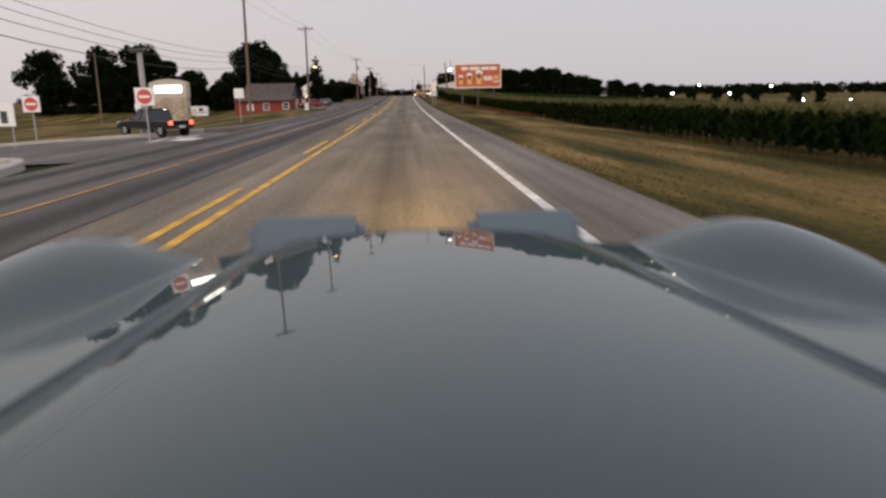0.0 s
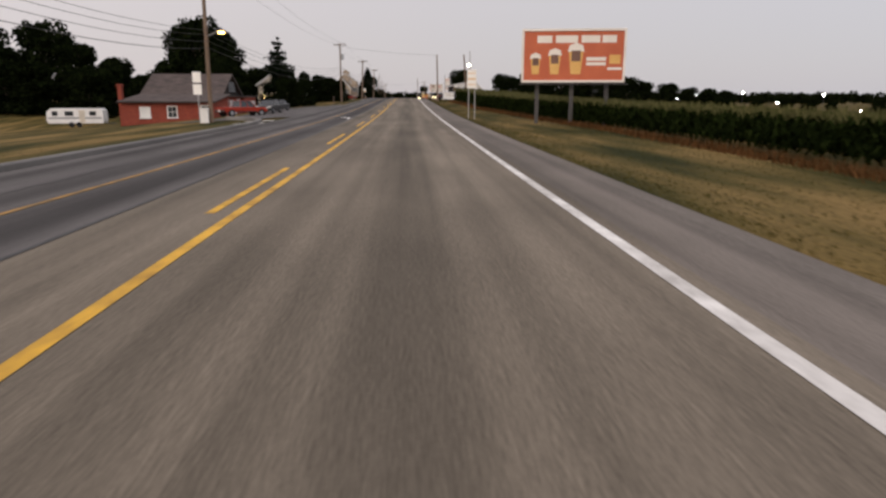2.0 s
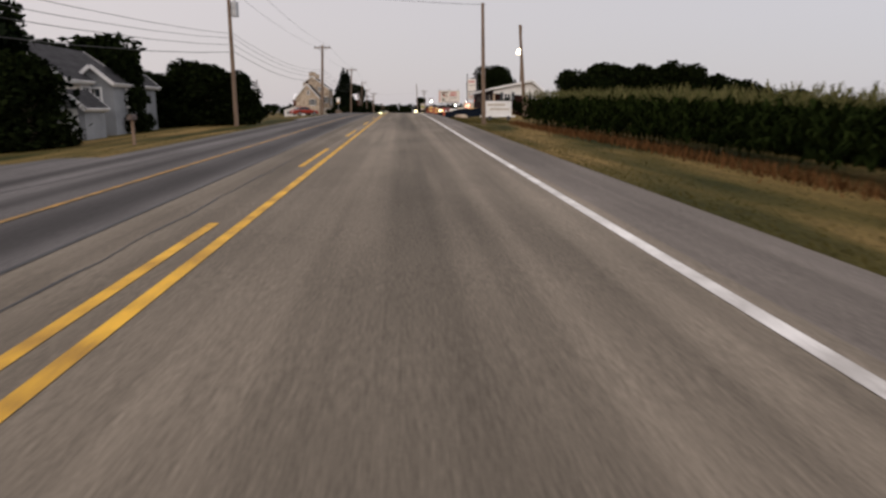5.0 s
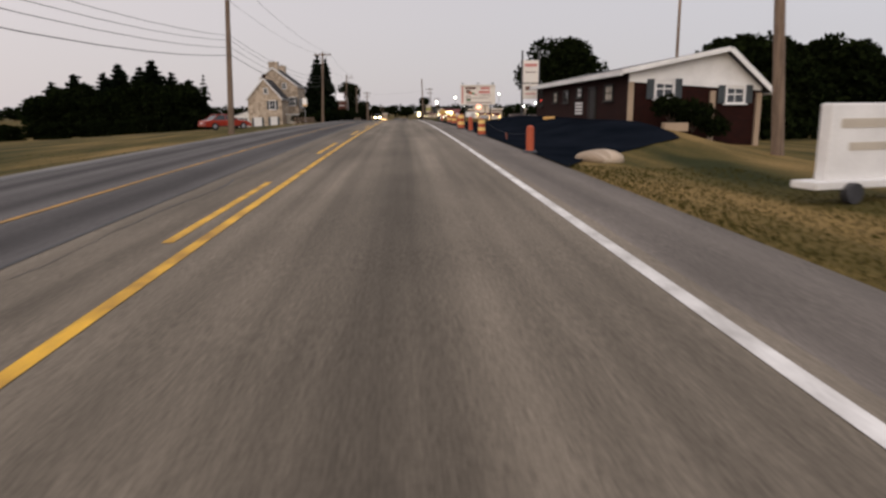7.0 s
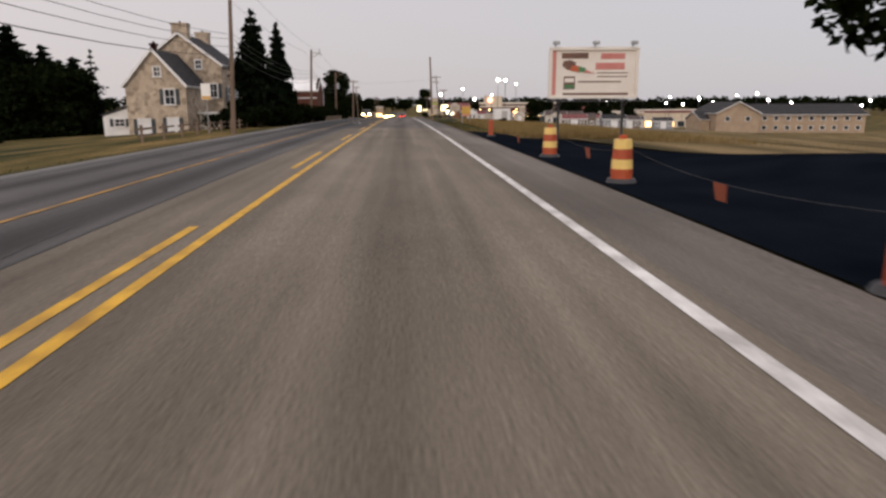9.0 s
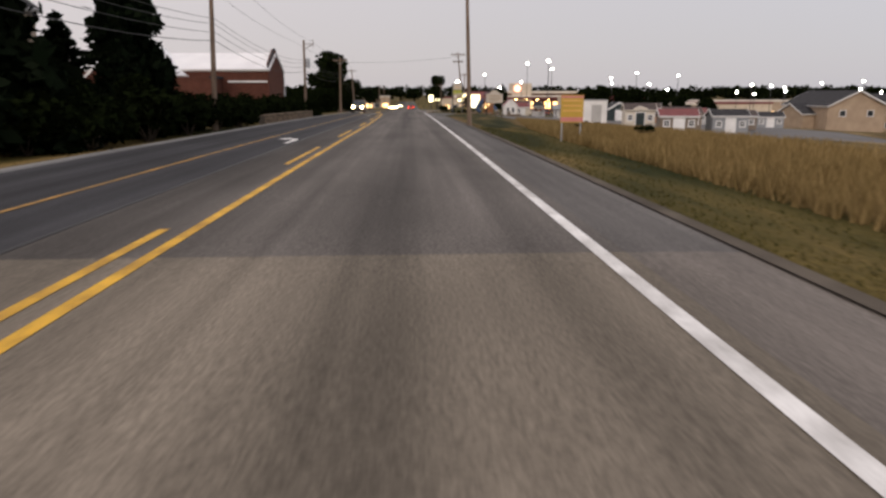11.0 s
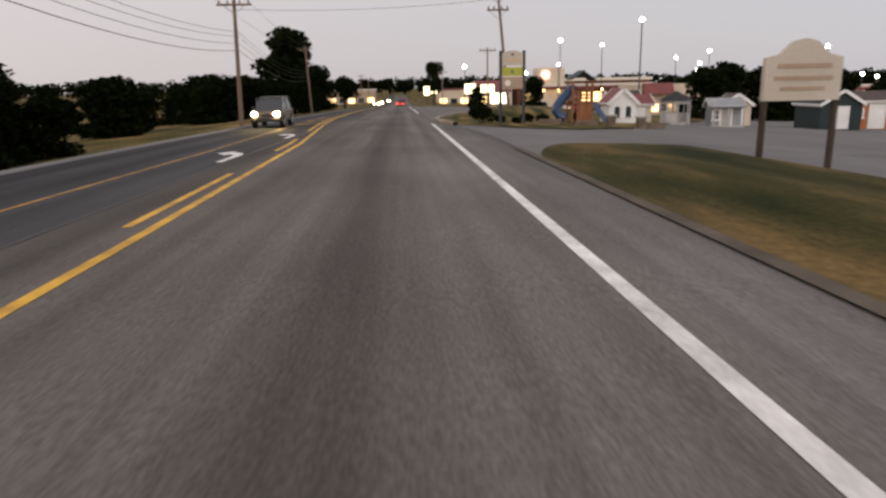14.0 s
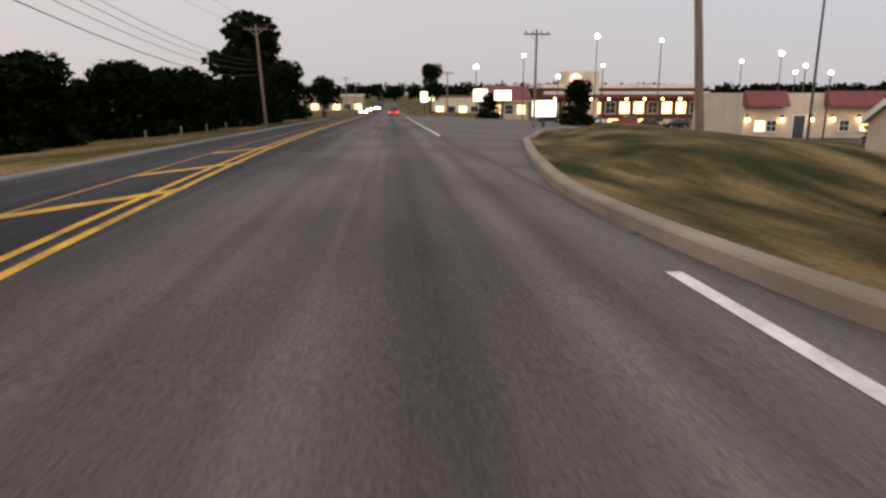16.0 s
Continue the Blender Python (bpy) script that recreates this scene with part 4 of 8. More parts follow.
MAROON = paint("maroon_metal_roof", (0.12, 0.025, 0.025), (0.20, 0.05, 0.045), 1.0, 0.6, 0.2, 20)
GREY_SIDING = paint("grey_painted_siding", (0.20, 0.21, 0.22), (0.32, 0.33, 0.34), 1.0, 0.8, 0.1, 18)
DARK_GREEN = paint("dark_green_siding", (0.007, 0.016, 0.017), (0.016, 0.03, 0.03), 1.0, 0.7, 0.1, 18)
ORANGE_WOOD = paint("orange_cedar_boards", (0.30, 0.10, 0.03), (0.44, 0.17, 0.06), 1.5, 0.7, 0.2, 20, stretch=(4, 4, 0.5))
BEIGE_BOARD = paint("beige_sign_board", (0.42, 0.37, 0.30), (0.56, 0.50, 0.41), 0.8, 0.7, 0.05, 15)
SHUTTER = paint("dark_painted_shutter", (0.03, 0.04, 0.045), (0.06, 0.07, 0.075), 2, 0.7, 0.1)
LIT_ROOM = lit("lamplit_window", (1.0, 0.68, 0.28), 2.6)
LIT_SHOP = lit("lamplit_shopfront", (1.0, 0.62, 0.25), 3.5)
PORCH_GLOW = lit("porch_lamp_glass", (1.0, 0.62, 0.22), 26.0)


def facing(side, w, d):
    """The pose of a wall's own plane, x along it and -y outwards, for a block w wide (x) and d deep (y) whose middle is the origin."""
    return {"s": pose(0, -d / 2, 0), "n": pose(0, d / 2, 0, 0, 0, 180), "e": pose(w / 2, 0, 0, 0, 0, 90), "w": pose(-w / 2, 0, 0, 0, 0, -90)}[side]


def ring(bm, w, h, t, y0, y1, m):
    """A rectangular frame round an opening w by h, t wide, from y0 to y1."""
    loops = []
    for y in (y0, y1):
        for g in (t, 0.0):
            loops.append([bm.verts.new(m @ Vector((sx * (w / 2 + g), y, sz * (h / 2 + g)))) for sx, sz in ((-1, -1), (1, -1), (1, 1), (-1, 1))])
    out0, in0, out1, in1 = loops
    for a, b in ((out0, in0), (in0, in1), (in1, out1), (out1, out0)):
        for i in range(4):
            bm.faces.new((a[i], a[(i + 1) % 4], b[(i + 1) % 4], b[i]))
    bmesh.ops.recalc_face_normals(bm, faces=bm.faces)
    return bm


def add_window(root, wall, x, z, w=0.8, h=1.1, pane=None, shutters=False, frame_mat=None, bars=True):
    """A framed window on a wall, its pane set back behind the frame."""
    fm = frame_mat or WHITE_PAINT
    m = wall @ pose(x, 0, z)
    win = part("window", one(ring, w, h, 0.09, -0.08, 0.02, m), fm, root, "framed window with dark panes" if pane is None else "framed window with a white blind" if pane is WHITE_PAINT else "framed window lit from inside")
    if bars:
        part("glazing_bar", one(box, 0, -0.012, 0, w, 0.04, 0.05, 0, m), fm, win)
        part("glazing_bar", one(box, 0, -0.010, 0, 0.035, 0.03, h, 0, m), fm, win)
    part("pane", one(box, 0, 0.0, 0, w, 0.02, h, 0, m), pane or WINDOW_GLASS, win)
    part("sill", one(box, 0, -0.07, -h / 2 - 0.08, w + 0.3, 0.16, 0.06, 0.008, m), fm, win)
    if shutters:
        for s in (-1, 1):
            part("shutter", one(box, s * (w / 2 + 0.26), -0.04, 0, 0.3, 0.05, h + 0.1, 0.01, m), SHUTTER, win)
    return win


def add_door(root, wall, x, w, h, base, mat, label="painted door", panels=2, frame_mat=None):
    m = wall @ pose(x, 0, base)
    bm = one(box, 0, -0.02, h / 2, w, 0.06, h, 0.01, m)
    for i in range(panels):
        box(bm, 0, -0.055, h * (i + 0.5) / panels, w * 0.66, 0.02, h / panels * 0.66, 0.006, m)
    door = part("door", bm, mat, root, label)
    bm = bmesh.new()
    for cx, cz, sx, sz in ((0, h + 0.05, w + 0.2, 0.1), (-w / 2 - 0.05, h / 2, 0.1, h), (w / 2 + 0.05, h / 2, 0.1, h)):
        box(bm, cx, -0.03, cz, sx, 0.12, sz, 0, m)
    part("door_frame", bm, frame_mat or WHITE_PAINT, door)
    part("handle", one(tube, (w * 0.38, -0.06, h * 0.48), (w * 0.38, -0.12, h * 0.48), 0.03, None, 8), STEEL, door)
    return door


def gable_block(root, w, d, base, eave, ridge, wall_mat, roof_mat, along="x", over=0.3, gable_mat=None, cx=0.0, cy=0.0, trim=None, peak=0.5, eave2=None):
    """Walls and a pitched roof with eaves. along: the way the ridge runs; peak: where across the block it stands; eave2: a lower first eave."""
    low = eave if eave2 is None else eave2
    T = Matrix.Translation((cx, cy, 0)) @ (Matrix() if along == "x" else pose(0, 0, 0, 0, 0, 90))
    L, W = (w, d) if along == "x" else (d, w)
    c = -W / 2 + W * peak
    bm = bmesh.new()
    box(bm, 0, 0, (base + eave) / 2, L, W, eave - base)
    for v in bm.verts:
        if v.co.z > base + 0.1 and v.co.y < 0:
            v.co.z = low
    bm.transform(T)
    part("wall", bm, wall_mat, root)
    for s in (-1, 1):
        bm = bmesh.new()
        x0, x1 = s * (L / 2 - 0.22), s * (L / 2 - 0.002)
        a = [bm.verts.new((x0, y, z)) for y, z in ((-W / 2, low), (W / 2, eave), (c, ridge - 0.03))]
        b = [bm.verts.new((x1, y, z)) for y, z in ((-W / 2, low), (W / 2, eave), (c, ridge - 0.03))]
        bm.faces.new(a), bm.faces.new(b[::-1])
        for i in range(3):
            bm.faces.new((a[i], b[i], b[(i + 1) % 3], a[(i + 1) % 3]))
        bmesh.ops.recalc_face_normals(bm, faces=bm.faces)
        bm.transform(T)
        part("gable", bm, gable_mat or wall_mat, root)
    roof = None
    for s in (-1, 1):
        run = (c + W / 2) if s < 0 else (W / 2 - c)
        rise = ridge - (low if s < 0 else eave)
        slope = math.atan2(rise, run)
        length = math.hypot(run, rise) + over
        m = T @ Matrix.Translation((0, c, ridge)) @ Matrix.Rotation(-s * slope, 4, "X")
        bm = one(box, 0, s * length / 2, 0.06, L + 2 * over, length, 0.12, 0.015, m)
        roof = part("roof", bm, roof_mat, root)
        part("fascia", one(box, 0, s * (length + 0.015), 0.03, L + 2 * over, 0.05, 0.2, 0.006, m), trim or WHITE_PAINT, roof)
        for e in (-1, 1):
            part("bargeboard", one(box, e * (L / 2 + over + 0.012), s * length / 2, 0.03, 0.04, length, 0.2, 0.005, m), trim or WHITE_PAINT, roof)
    return T


def chimney(root, x, y, z0, z1, w, d, mat):
    bm = one(box, x, y, (z0 + z1) / 2, w, d, z1 - z0, 0.01)
    box(bm, x, y, z1 - 0.06, w + 0.14, d + 0.14, 0.16, 0.02)
    ch = part("chimney", bm, mat, root)
    part("flue", one(tube, (x, y, z1), (x, y, z1 + 0.18), 0.12, 0.1, 10), SHADED_BRICK, ch)


# ---- the long red brick house with its low east annex ----
DARK_BOARD = paint("dark_brown_boards", (0.010, 0.008, 0.007), (0.03, 0.024, 0.02), 1.5, 0.85, 0.2, 20, stretch=(1, 6, 1))
house = thing("brick_house", -23.75, 100, 0, 0, "long low red-painted brick house under a weathered brown roof", "house")
gable_block(house, 8.0, 7.0, -2.1, 1.45, 3.75, RED_BRICK, BROWN_ROOF, "x", 0.3, DARK_BOARD, trim=BROWN_ROOF)
east, front = facing("e", 8.0, 7.0), pose(0, -8.0, 0)
bm = one(box, 0.45, -5.76, -0.6, 8.8, 4.48, 2.9)
for v in bm.verts:
    if v.co.z > 0:
        v.co.z = 1.5 if v.co.y > -5 else 0.85
part("lean_to_wall", bm, RED_BRICK, house, "low red-painted brick front range")
part("lean_to_roof", one(box, 0, 0, 0, 9.4, 4.95, 0.12, 0.015, pose(0.45, -5.9, 1.235, math.degrees(math.atan2(0.65, 4.5)))), BROWN_ROOF, house)
part("gutter", one(box, 0.45, -8.42, 0.80, 9.4, 0.1, 0.1, 0.015), DARK_BOARD, house)
add_window(house, front, -1.75, -0.15, 0.85, 0.95, WHITE_PAINT)
add_window(house, front, 0.85, -0.1, 0.8, 1.0)
add_window(house, front, 4.1, 0.0, 0.85, 0.95)
for x in (-0.1, 1.0):
    add_window(house, east, x, 2.45, 0.5, 0.85, frame_mat=GREY_SIDING)
add_door(house, east, 0.4, 1.7, 2.1, -1.2, WHITE_PAINT, "white panelled garage door", 4)
add_window(house, east, 2.5, 0.6, 0.9, 0.8)
add_window(house, east, -1.6, 0.6, 0.9, 0.9, WHITE_PAINT)
part("pent_roof", one(box, 0, -0.25, 1.42, 6.8, 0.6, 0.1, 0.02, east), BROWN_ROOF, house)
chimney(house, -4.25, -7.4, -2.0, 2.5, 0.36, 0.4, RED_BRICK)
annex = thing("brick_annex", -20.8, 106.0, 0, 0, "flat-roofed red brick annex with a pale garage door", "annex")
part("wall", one(box, 0, 0, -0.1, 3.0, 4.6, 2.9), RED_BRICK, annex)
part("roof", one(box, 0, 0, 1.42, 3.2, 4.8, 0.14, 0.02), BROWN_ROOF, annex)
add_door(annex, facing("e", 3.0, 4.6), 0.6, 1.7, 1.9, -1.1, WHITE_PAINT, "white panelled garage door", 4)
add_window(annex, facing("e", 3.0, 4.6), -1.4, 0.4, 0.7, 0.9)

# ---- the house behind the trees, with a lit porch ----
house = thing("frame_house", -19.4, 123, 0, 0, "pale timber house half hidden by trees, with a lit porch", "house")
gable_block(house, 5.2, 6.0, -0.6, 3.2, 5.0, CREAM, SHINGLE, "y", 0.3)
for x in (-1.4, 1.3):
    add_window(house, facing("s", 5.2, 6.0), x, 2.3, 0.7, 1.0)
    add_window(house, facing("e", 5.2, 6.0), x, 2.3, 0.7, 1.0)
add_window(house, facing("s", 5.2, 6.0), -1.3, 0.5, 0.7, 1.0, LIT_ROOM)
add_door(house, facing("s", 5.2, 6.0), 0.6, 0.85, 1.7, -0.5, WHITE_PAINT, "white front door")
part("porch_roof", one(box, -0.2, -3.7, 1.75, 4.6, 1.4, 0.14, 0.02), SHINGLE, house)
for x in (-2.3, 0.4, 1.9):
    part("porch_post", one(box, x, -4.25, 0.55, 0.12, 0.12, 2.3, 0.01), WHITE_PAINT, house)
lamp = part("porch_lamp", one(tube, (-1.6, -4.3, 1.66), (-1.6, -4.3, 1.5), 0.05, 0.09, 10), DARK_STEEL, house)
bm = bmesh.new()
bmesh.ops.create_icosphere(bm, subdivisions=2, radius=0.2, matrix=pose(-1.6, -4.3, 1.42))
part("globe", bm, PORCH_GLOW, lamp, "glowing round porch lamp")
wing = thing("house_wing", -16.6, 124.6, 0, 0, "two-storey grey house wing under a dark roof", "house")
gable_block(wing, 1.9, 5.0, -0.6, 3.1, 3.9, GREY_SIDING, SHINGLE, "y", 0.25)
add_window(wing, facing("e", 1.9, 5.0), -0.8, 2.3, 0.6, 0.9)
add_window(wing, facing("s", 1.9, 5.0), 0, 2.3, 0.6, 0.9)
shed = thing("garden_shed", -16.2, 119.6, 0, 0, "small white shed coloured grey for shadow, with a gabled front and white door", "shed")
# grey siding here stands for white walls lying in shadow
gable_block(shed, 1.7, 2.2, -0.3, 1.75, 2.55, GREY_SIDING, SHINGLE, "y", 0.18)
add_door(shed, facing("s", 1.7, 2.2), 0.1, 0.7, 1.5, 0.1, WHITE_PAINT, "white shed door")

# ---- the stone farmhouse ----
house = thing("stone_farmhouse", -19.8, 209.6, 0, 0, "old buff fieldstone farmhouse with dark roofs and tall chimneys", "house")
gable_block(house, 4.8, 5.2, -0.2, 4.25, 7.0, FIELD_STONE, SHINGLE, "y", 0.22)
gable_block(house, 5.45, 6.4, -0.2, 7.4, 8.85, FIELD_STONE, SHINGLE, "y", 0.22, cx=1.12, cy=5.4, peak=0.651, eave2=6.16)
chimney(house, 0.35, 2.75, 7.6, 9.75, 1.35, 0.8, FIELD_STONE)
chimney(house, 0.45, 7.9, 7.6, 9.6, 1.2, 0.8, FIELD_STONE)
chimney(house, 0.0, -2.2, 6.5, 7.5, 0.4, 0.4, SHADED_BRICK)
south = facing("s", 4.8, 5.2)
add_window(house, south, 1.1, 3.3, 0.75, 1.15, shutters=True)
add_window(house, south, -1.1, 0.75, 0.9, 1.5, shutters=True, pane=WHITE_PAINT)
add_window(house, south, 1.2, 0.95, 0.8, 1.25, shutters=True, pane=WHITE_PAINT)
add_window(house, south, 0.25, 5.3, 0.5, 0.7)
add_window(house, pose(1.12, 5.4 - 3.2, 0), 0.75, 6.2, 0.5, 0.7)
add_window(house, pose(1.12, 5.4 - 3.2, 0), 1.9, 3.9, 0.7, 1.15, shutters=True)
for x in (-1.6, 0.6):
    add_window(house, pose(1.12 + 2.725, 5.4, 0, 0, 0, 90), x, 3.6, 0.75, 1.2, shutters=True)
part("porch_wall", one(box, 3.4, 0.9, 0.9, 1.9, 2.2, 1.9, 0.02), CREAM, house, "cream timber side porch")
part("porch_roof", one(box, 3.4, 0.8, 1.95, 2.2, 2.5, 0.14, 0.02), WHITE_PAINT, house)
lean = thing("lean_to", -23.9, 209.8, 0, 0, "small white lean-to against a stone wall", "shed")
bm = one(prism, [(-1.1, -0.2), (1.6, -0.2), (1.6, 2.6), (-1.1, 1.75)], -1.6, 1.6)
part("wall", bm, WHITE_PAINT, lean)
bm = one(box, 0, 0, 0, 3.0, 3.6, 0.1, 0.01, pose(0.2, 0, 2.28, 0, -17.5, 0))
part("roof", bm, SHINGLE, lean)
add_window(lean, pose(0, -1.6, 0), 0.25, 1.2, 0.8, 0.55, shutters=True)

# ---- the brick church hall with its pale roof ----
hall = thing("brick_hall", -20.8, 244.4, 0, 0, "brown brick hall with a pale metal roof and steep gable end", "hall")
gable_block(hall, 17.6, 5.5, -0.6, 4.55, 6.05, BROWN_BRICK, METAL_ROOF, "x", 0.12, BROWN_BRICK)
gable_end = part("gable_tower", one(prism, [(-2.78, -0.6), (2.78, -0.6), (2.78, 4.6), (0, 6.5), (-2.78, 4.6)], -0.16, 0.16), BROWN_BRICK, hall)
gable_end.matrix_basis = pose(8.68, 0, 0, 0, 0, 90)
for s in (-1, 1):
    part("coping", one(box, 0, s * 1.7, 0, 0.2, 3.4, 0.05, 0.01, pose(8.76, 0, 6.53) @ Matrix.Rotation(-s * math.atan2(1.9, 2.78), 4, "X")), SHINGLE, hall)
part("downpipe", one(tube, (8.95, 2.5, -0.5), (8.95, 2.5, 4.4), 0.05, None, 8), WHITE_PAINT, hall)
part("string_course", one(box, 7.0, -2.8, 3.55, 3.4, 0.1, 0.14, 0.01), WHITE_PAINT, hall)
block = thing("brick_wing", -19.1, 240.7, 0, 0, "flat-roofed brown brick entrance block with a dark roof edge", "hall")
part("wall", one(box, 0, 0, 1.55, 6.2, 3.4, 4.5), BROWN_BRICK, block)
part("roof_edge", one(box, 3.08, 0, 3.86, 0.24, 3.5, 0.22, 0.02), SHINGLE, block)
part("coping", one(box, -0.1, 0, 3.83, 6.1, 3.46, 0.08, 0.02), BROWN_BRICK, block)
part("wall_lamp", one(box, -1.1, -1.74, 2.9, 0.26, 0.08, 0.3, 0.02), CREAM, block, "small pale wall lamp")
part("door", one(box, 3.12, -0.3, 0.95, 0.06, 1.5, 2.1, 0.01), DARK_STEEL, block)
gabled = thing("gabled_wing", -23.2, 241.9, 0, 0, "brown brick wing with a steep gable and pale metal roof", "hall")
gable_block(gabled, 8.4, 5.4, -0.6, 2.85, 6.9, BROWN_BRICK, METAL_ROOF, "y", 0.1, BROWN_BRICK, peak=0.43, eave2=4.0)

# ---- low stone wall before the hall: a mortar core with laid stones and coping slabs ----
MORTAR = paint("grey_wall_mortar", (0.07, 0.058, 0.046), (0.13, 0.11, 0.09), 4, 0.95, 0.3, 40)
# buff stone browned and darkened, the wall's shade put into its colour
WALL_STONE = paint("shaded_buff_wall_stone", (0.10, 0.072, 0.05), (0.25, 0.19, 0.135), 5, 0.92, 0.6, 35, vary=0.35)
stone_rng = random.Random(8)
STONES = []
for k in range(8):
    bm = one(box, 0, 0, 0, 0.42, 1.0, 1.0, 0.0)
    bmesh.ops.bevel(bm, geom=bm.edges[:], offset=0.06, segments=1, affect="EDGES")
    for v in bm.verts:
        v.co.x += stone_rng.uniform(-0.02, 0.02)
        v.co.y += stone_rng.uniform(-0.05, 0.05)
        v.co.z += stone_rng.uniform(-0.05, 0.05)
    STONES.append(mesh_of("stone", bm, WALL_STONE))
pts = [(-9.5, 229.5), (-9.2, 236), (-9.2, 242.5), (-9.3, 246.0)]
core = bmesh.new()
placed = []
for (x0, y0), (x1, y1) in zip(pts, pts[1:]):
    total = math.hypot(x1 - x0, y1 - y0)
    a = math.atan2(x0 - x1, y1 - y0)
    n = int(total / 1.5)
    for i in range(n):
        x, y = x0 + (x1 - x0) * (i + 0.5) / n, y0 + (y1 - y0) * (i + 0.5) / n
        m = Matrix.Translation((x, y, ground_z(x, y))) @ Matrix.Rotation(a, 4, "Z")
        box(core, 0, 0, 0.2, 0.36, total / n + 0.02, 0.72, 0, m)
    for row in range(4):
        s = 0.0
        while s < total - 0.1:
            w = min(stone_rng.uniform(0.22, 0.5), total - s)
            t = (s + w / 2) / total
            x, y = x0 + (x1 - x0) * t, y0 + (y1 - y0) * t
            z = ground_z(x, y) + (0.02, 0.19, 0.36, 0.55)[row]
            size = (1.0, w * 0.95, 0.16) if row < 3 else (1.18, w * 1.0, 0.1)
            placed.append(Matrix.Translation((x, y, z)) @ Matrix.Rotation(a, 4, "Z") @ Matrix.Diagonal((*size, 1)))
            s += w if row < 3 else w
wall_ob = part("low_stone_wall", core, MORTAR)
tagged(wall_ob, "low buff stone garden wall with flat coping", "wall", kind="structure")
for m in placed:
    ob = new("stone", STONES[stone_rng.randrange(8)])
    ob.matrix_basis = m
    ob.parent = wall_ob
for x, y in ((-13.6, 232.6), (-12.2, 233.4)):
    pier = thing("gate_pier", x, y, ground_z(x, y), 0, "square buff stone gate pier with a cap", "gate pier", "gate piers")
    part("shaft", one(box, 0, 0, 0.5, 0.6, 0.6, 1.2, 0.02), FIELD_STONE, pier)
    part("cap", one(box, 0, 0, 1.14, 0.72, 0.72, 0.12, 0.02), CONCRETE, pier)

# ---- the brick bungalow beside the fresh asphalt, its walls coloured dark for shade ----
house = thing("brick_bungalow", 12.5, 158.0, 0, 0, "long red brick bungalow with shade-dark walls, a white gable and shutters", "house")
gable_block(house, 5.8, 15.6, -0.2, 3.85, 4.66, SHADED_BRICK, SHINGLE, "y", 0.4, WHITE_PAINT, peak=0.29, eave2=3.15)
south = facing("s", 5.8, 15.6)
part("gable_skirt", one(prism, [(-2.88, 3.4), (2.88, 3.0), (2.88, 3.16), (-2.88, 3.86)], -7.84, -7.78), WHITE_PAINT, house, "white boarded strip below the gable")
add_window(house, south, -1.35, 3.1, 0.7, 0.72, shutters=True)
add_window(house, south, 1.75, 2.85, 0.7, 0.66, shutters=True)
for x, top in ((-2.8, 3.5), (0.75, 3.1), (2.78, 3.0)):
    part("pilaster", one(box, x, -7.86, top / 2 - 0.1, 0.22, 0.12, top, 0.01), TAN_STUCCO, house)
west = facing("w", 5.8, 15.6)
# the cream pane paints in yellowish lamplight and does not glow
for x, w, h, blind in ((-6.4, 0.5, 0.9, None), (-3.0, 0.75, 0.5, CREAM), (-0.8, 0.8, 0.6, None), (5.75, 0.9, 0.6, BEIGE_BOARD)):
    add_window(house, west, x, 3.0, w, h, blind, frame_mat=SHADED_DOOR)
add_window(house, west, 1.6, 3.15, 0.75, 0.42, WHITE_PAINT, frame_mat=SHADED_DOOR)
add_door(house, west, 3.6, 0.85, 1.55, 1.72, SHADED_DOOR, "front door in shade-dark paint", frame_mat=SHADED_DOOR)
bm = bmesh.new()
for i in range(4):
    box(bm, 0, -0.06, 2.08 + i * 0.17, 1.15, 0.03, 0.12, 0, west @ pose(1.6, 0, 0))
part("banner", bm, WHITE_PAINT, house, "white banner of plain bars on the wall")
part("open_sign", one(box, 0, -0.06, 2.9, 0.3, 0.05, 0.07, 0, west @ pose(-6.4, 0, 0)), lit("red_window_sign", (1.0, 0.06, 0.03), 1.2), house, "small red lit window sign")
part("gutter", one(box, -3.34, 0, 3.70, 0.12, 16.3, 0.12, 0.02), WHITE_PAINT, house)
part("vent_hood", one(box, 3.15, -6.8, 2.0, 0.5, 0.5, 0.1, 0.01), WHITE_PAINT, house)
for x, y, s in ((10.9, 149.0, 0.8), (11.8, 148.9, 0.85), (12.6, 149.0, 0.75)):
    rng_s = shrub(int(x * 10), 1.0, 1000)
    rng_s.matrix_basis = pose(x, y * ALONG, ground_z(x, y) + 0.25, 0, 0, x * 50)
    rng_s.scale = (s, s, s)
    tagged(rng_s, "clipped dark shrub against a brick wall", "shrub", "shrubs by the bungalow")
boulder = new("boulder", bpy.data.meshes.new("boulder"))
bm = bmesh.new()
bmesh.ops.create_icosphere(bm, subdivisions=3, radius=1.0, matrix=Matrix.Diagonal((0.65, 0.45, 0.24, 1)))
for v in bm.verts:
    v.co *= 1 + 0.25 * noise.noise(v.co * 2.1)
bm.to_mesh(boulder.data)
bm.free()
boulder.data.materials.append(FIELD_STONE)
boulder.matrix_basis = pose(5.25, 141.3 * ALONG, ground_z(5.25, 141.3) + 0.1)
tagged(boulder, "flat pale boulder lying on the lawn", "boulder")

trough = thing("stone_planter", 10.9, 148.6, ground_z(10.9, 148.6), 0, "low tan stone planter before clipped shrubs", "planter")
part("basin", one(box, 0, 0, 0.14, 0.95, 0.4, 0.34, 0.03), TAN_STUCCO, trough)
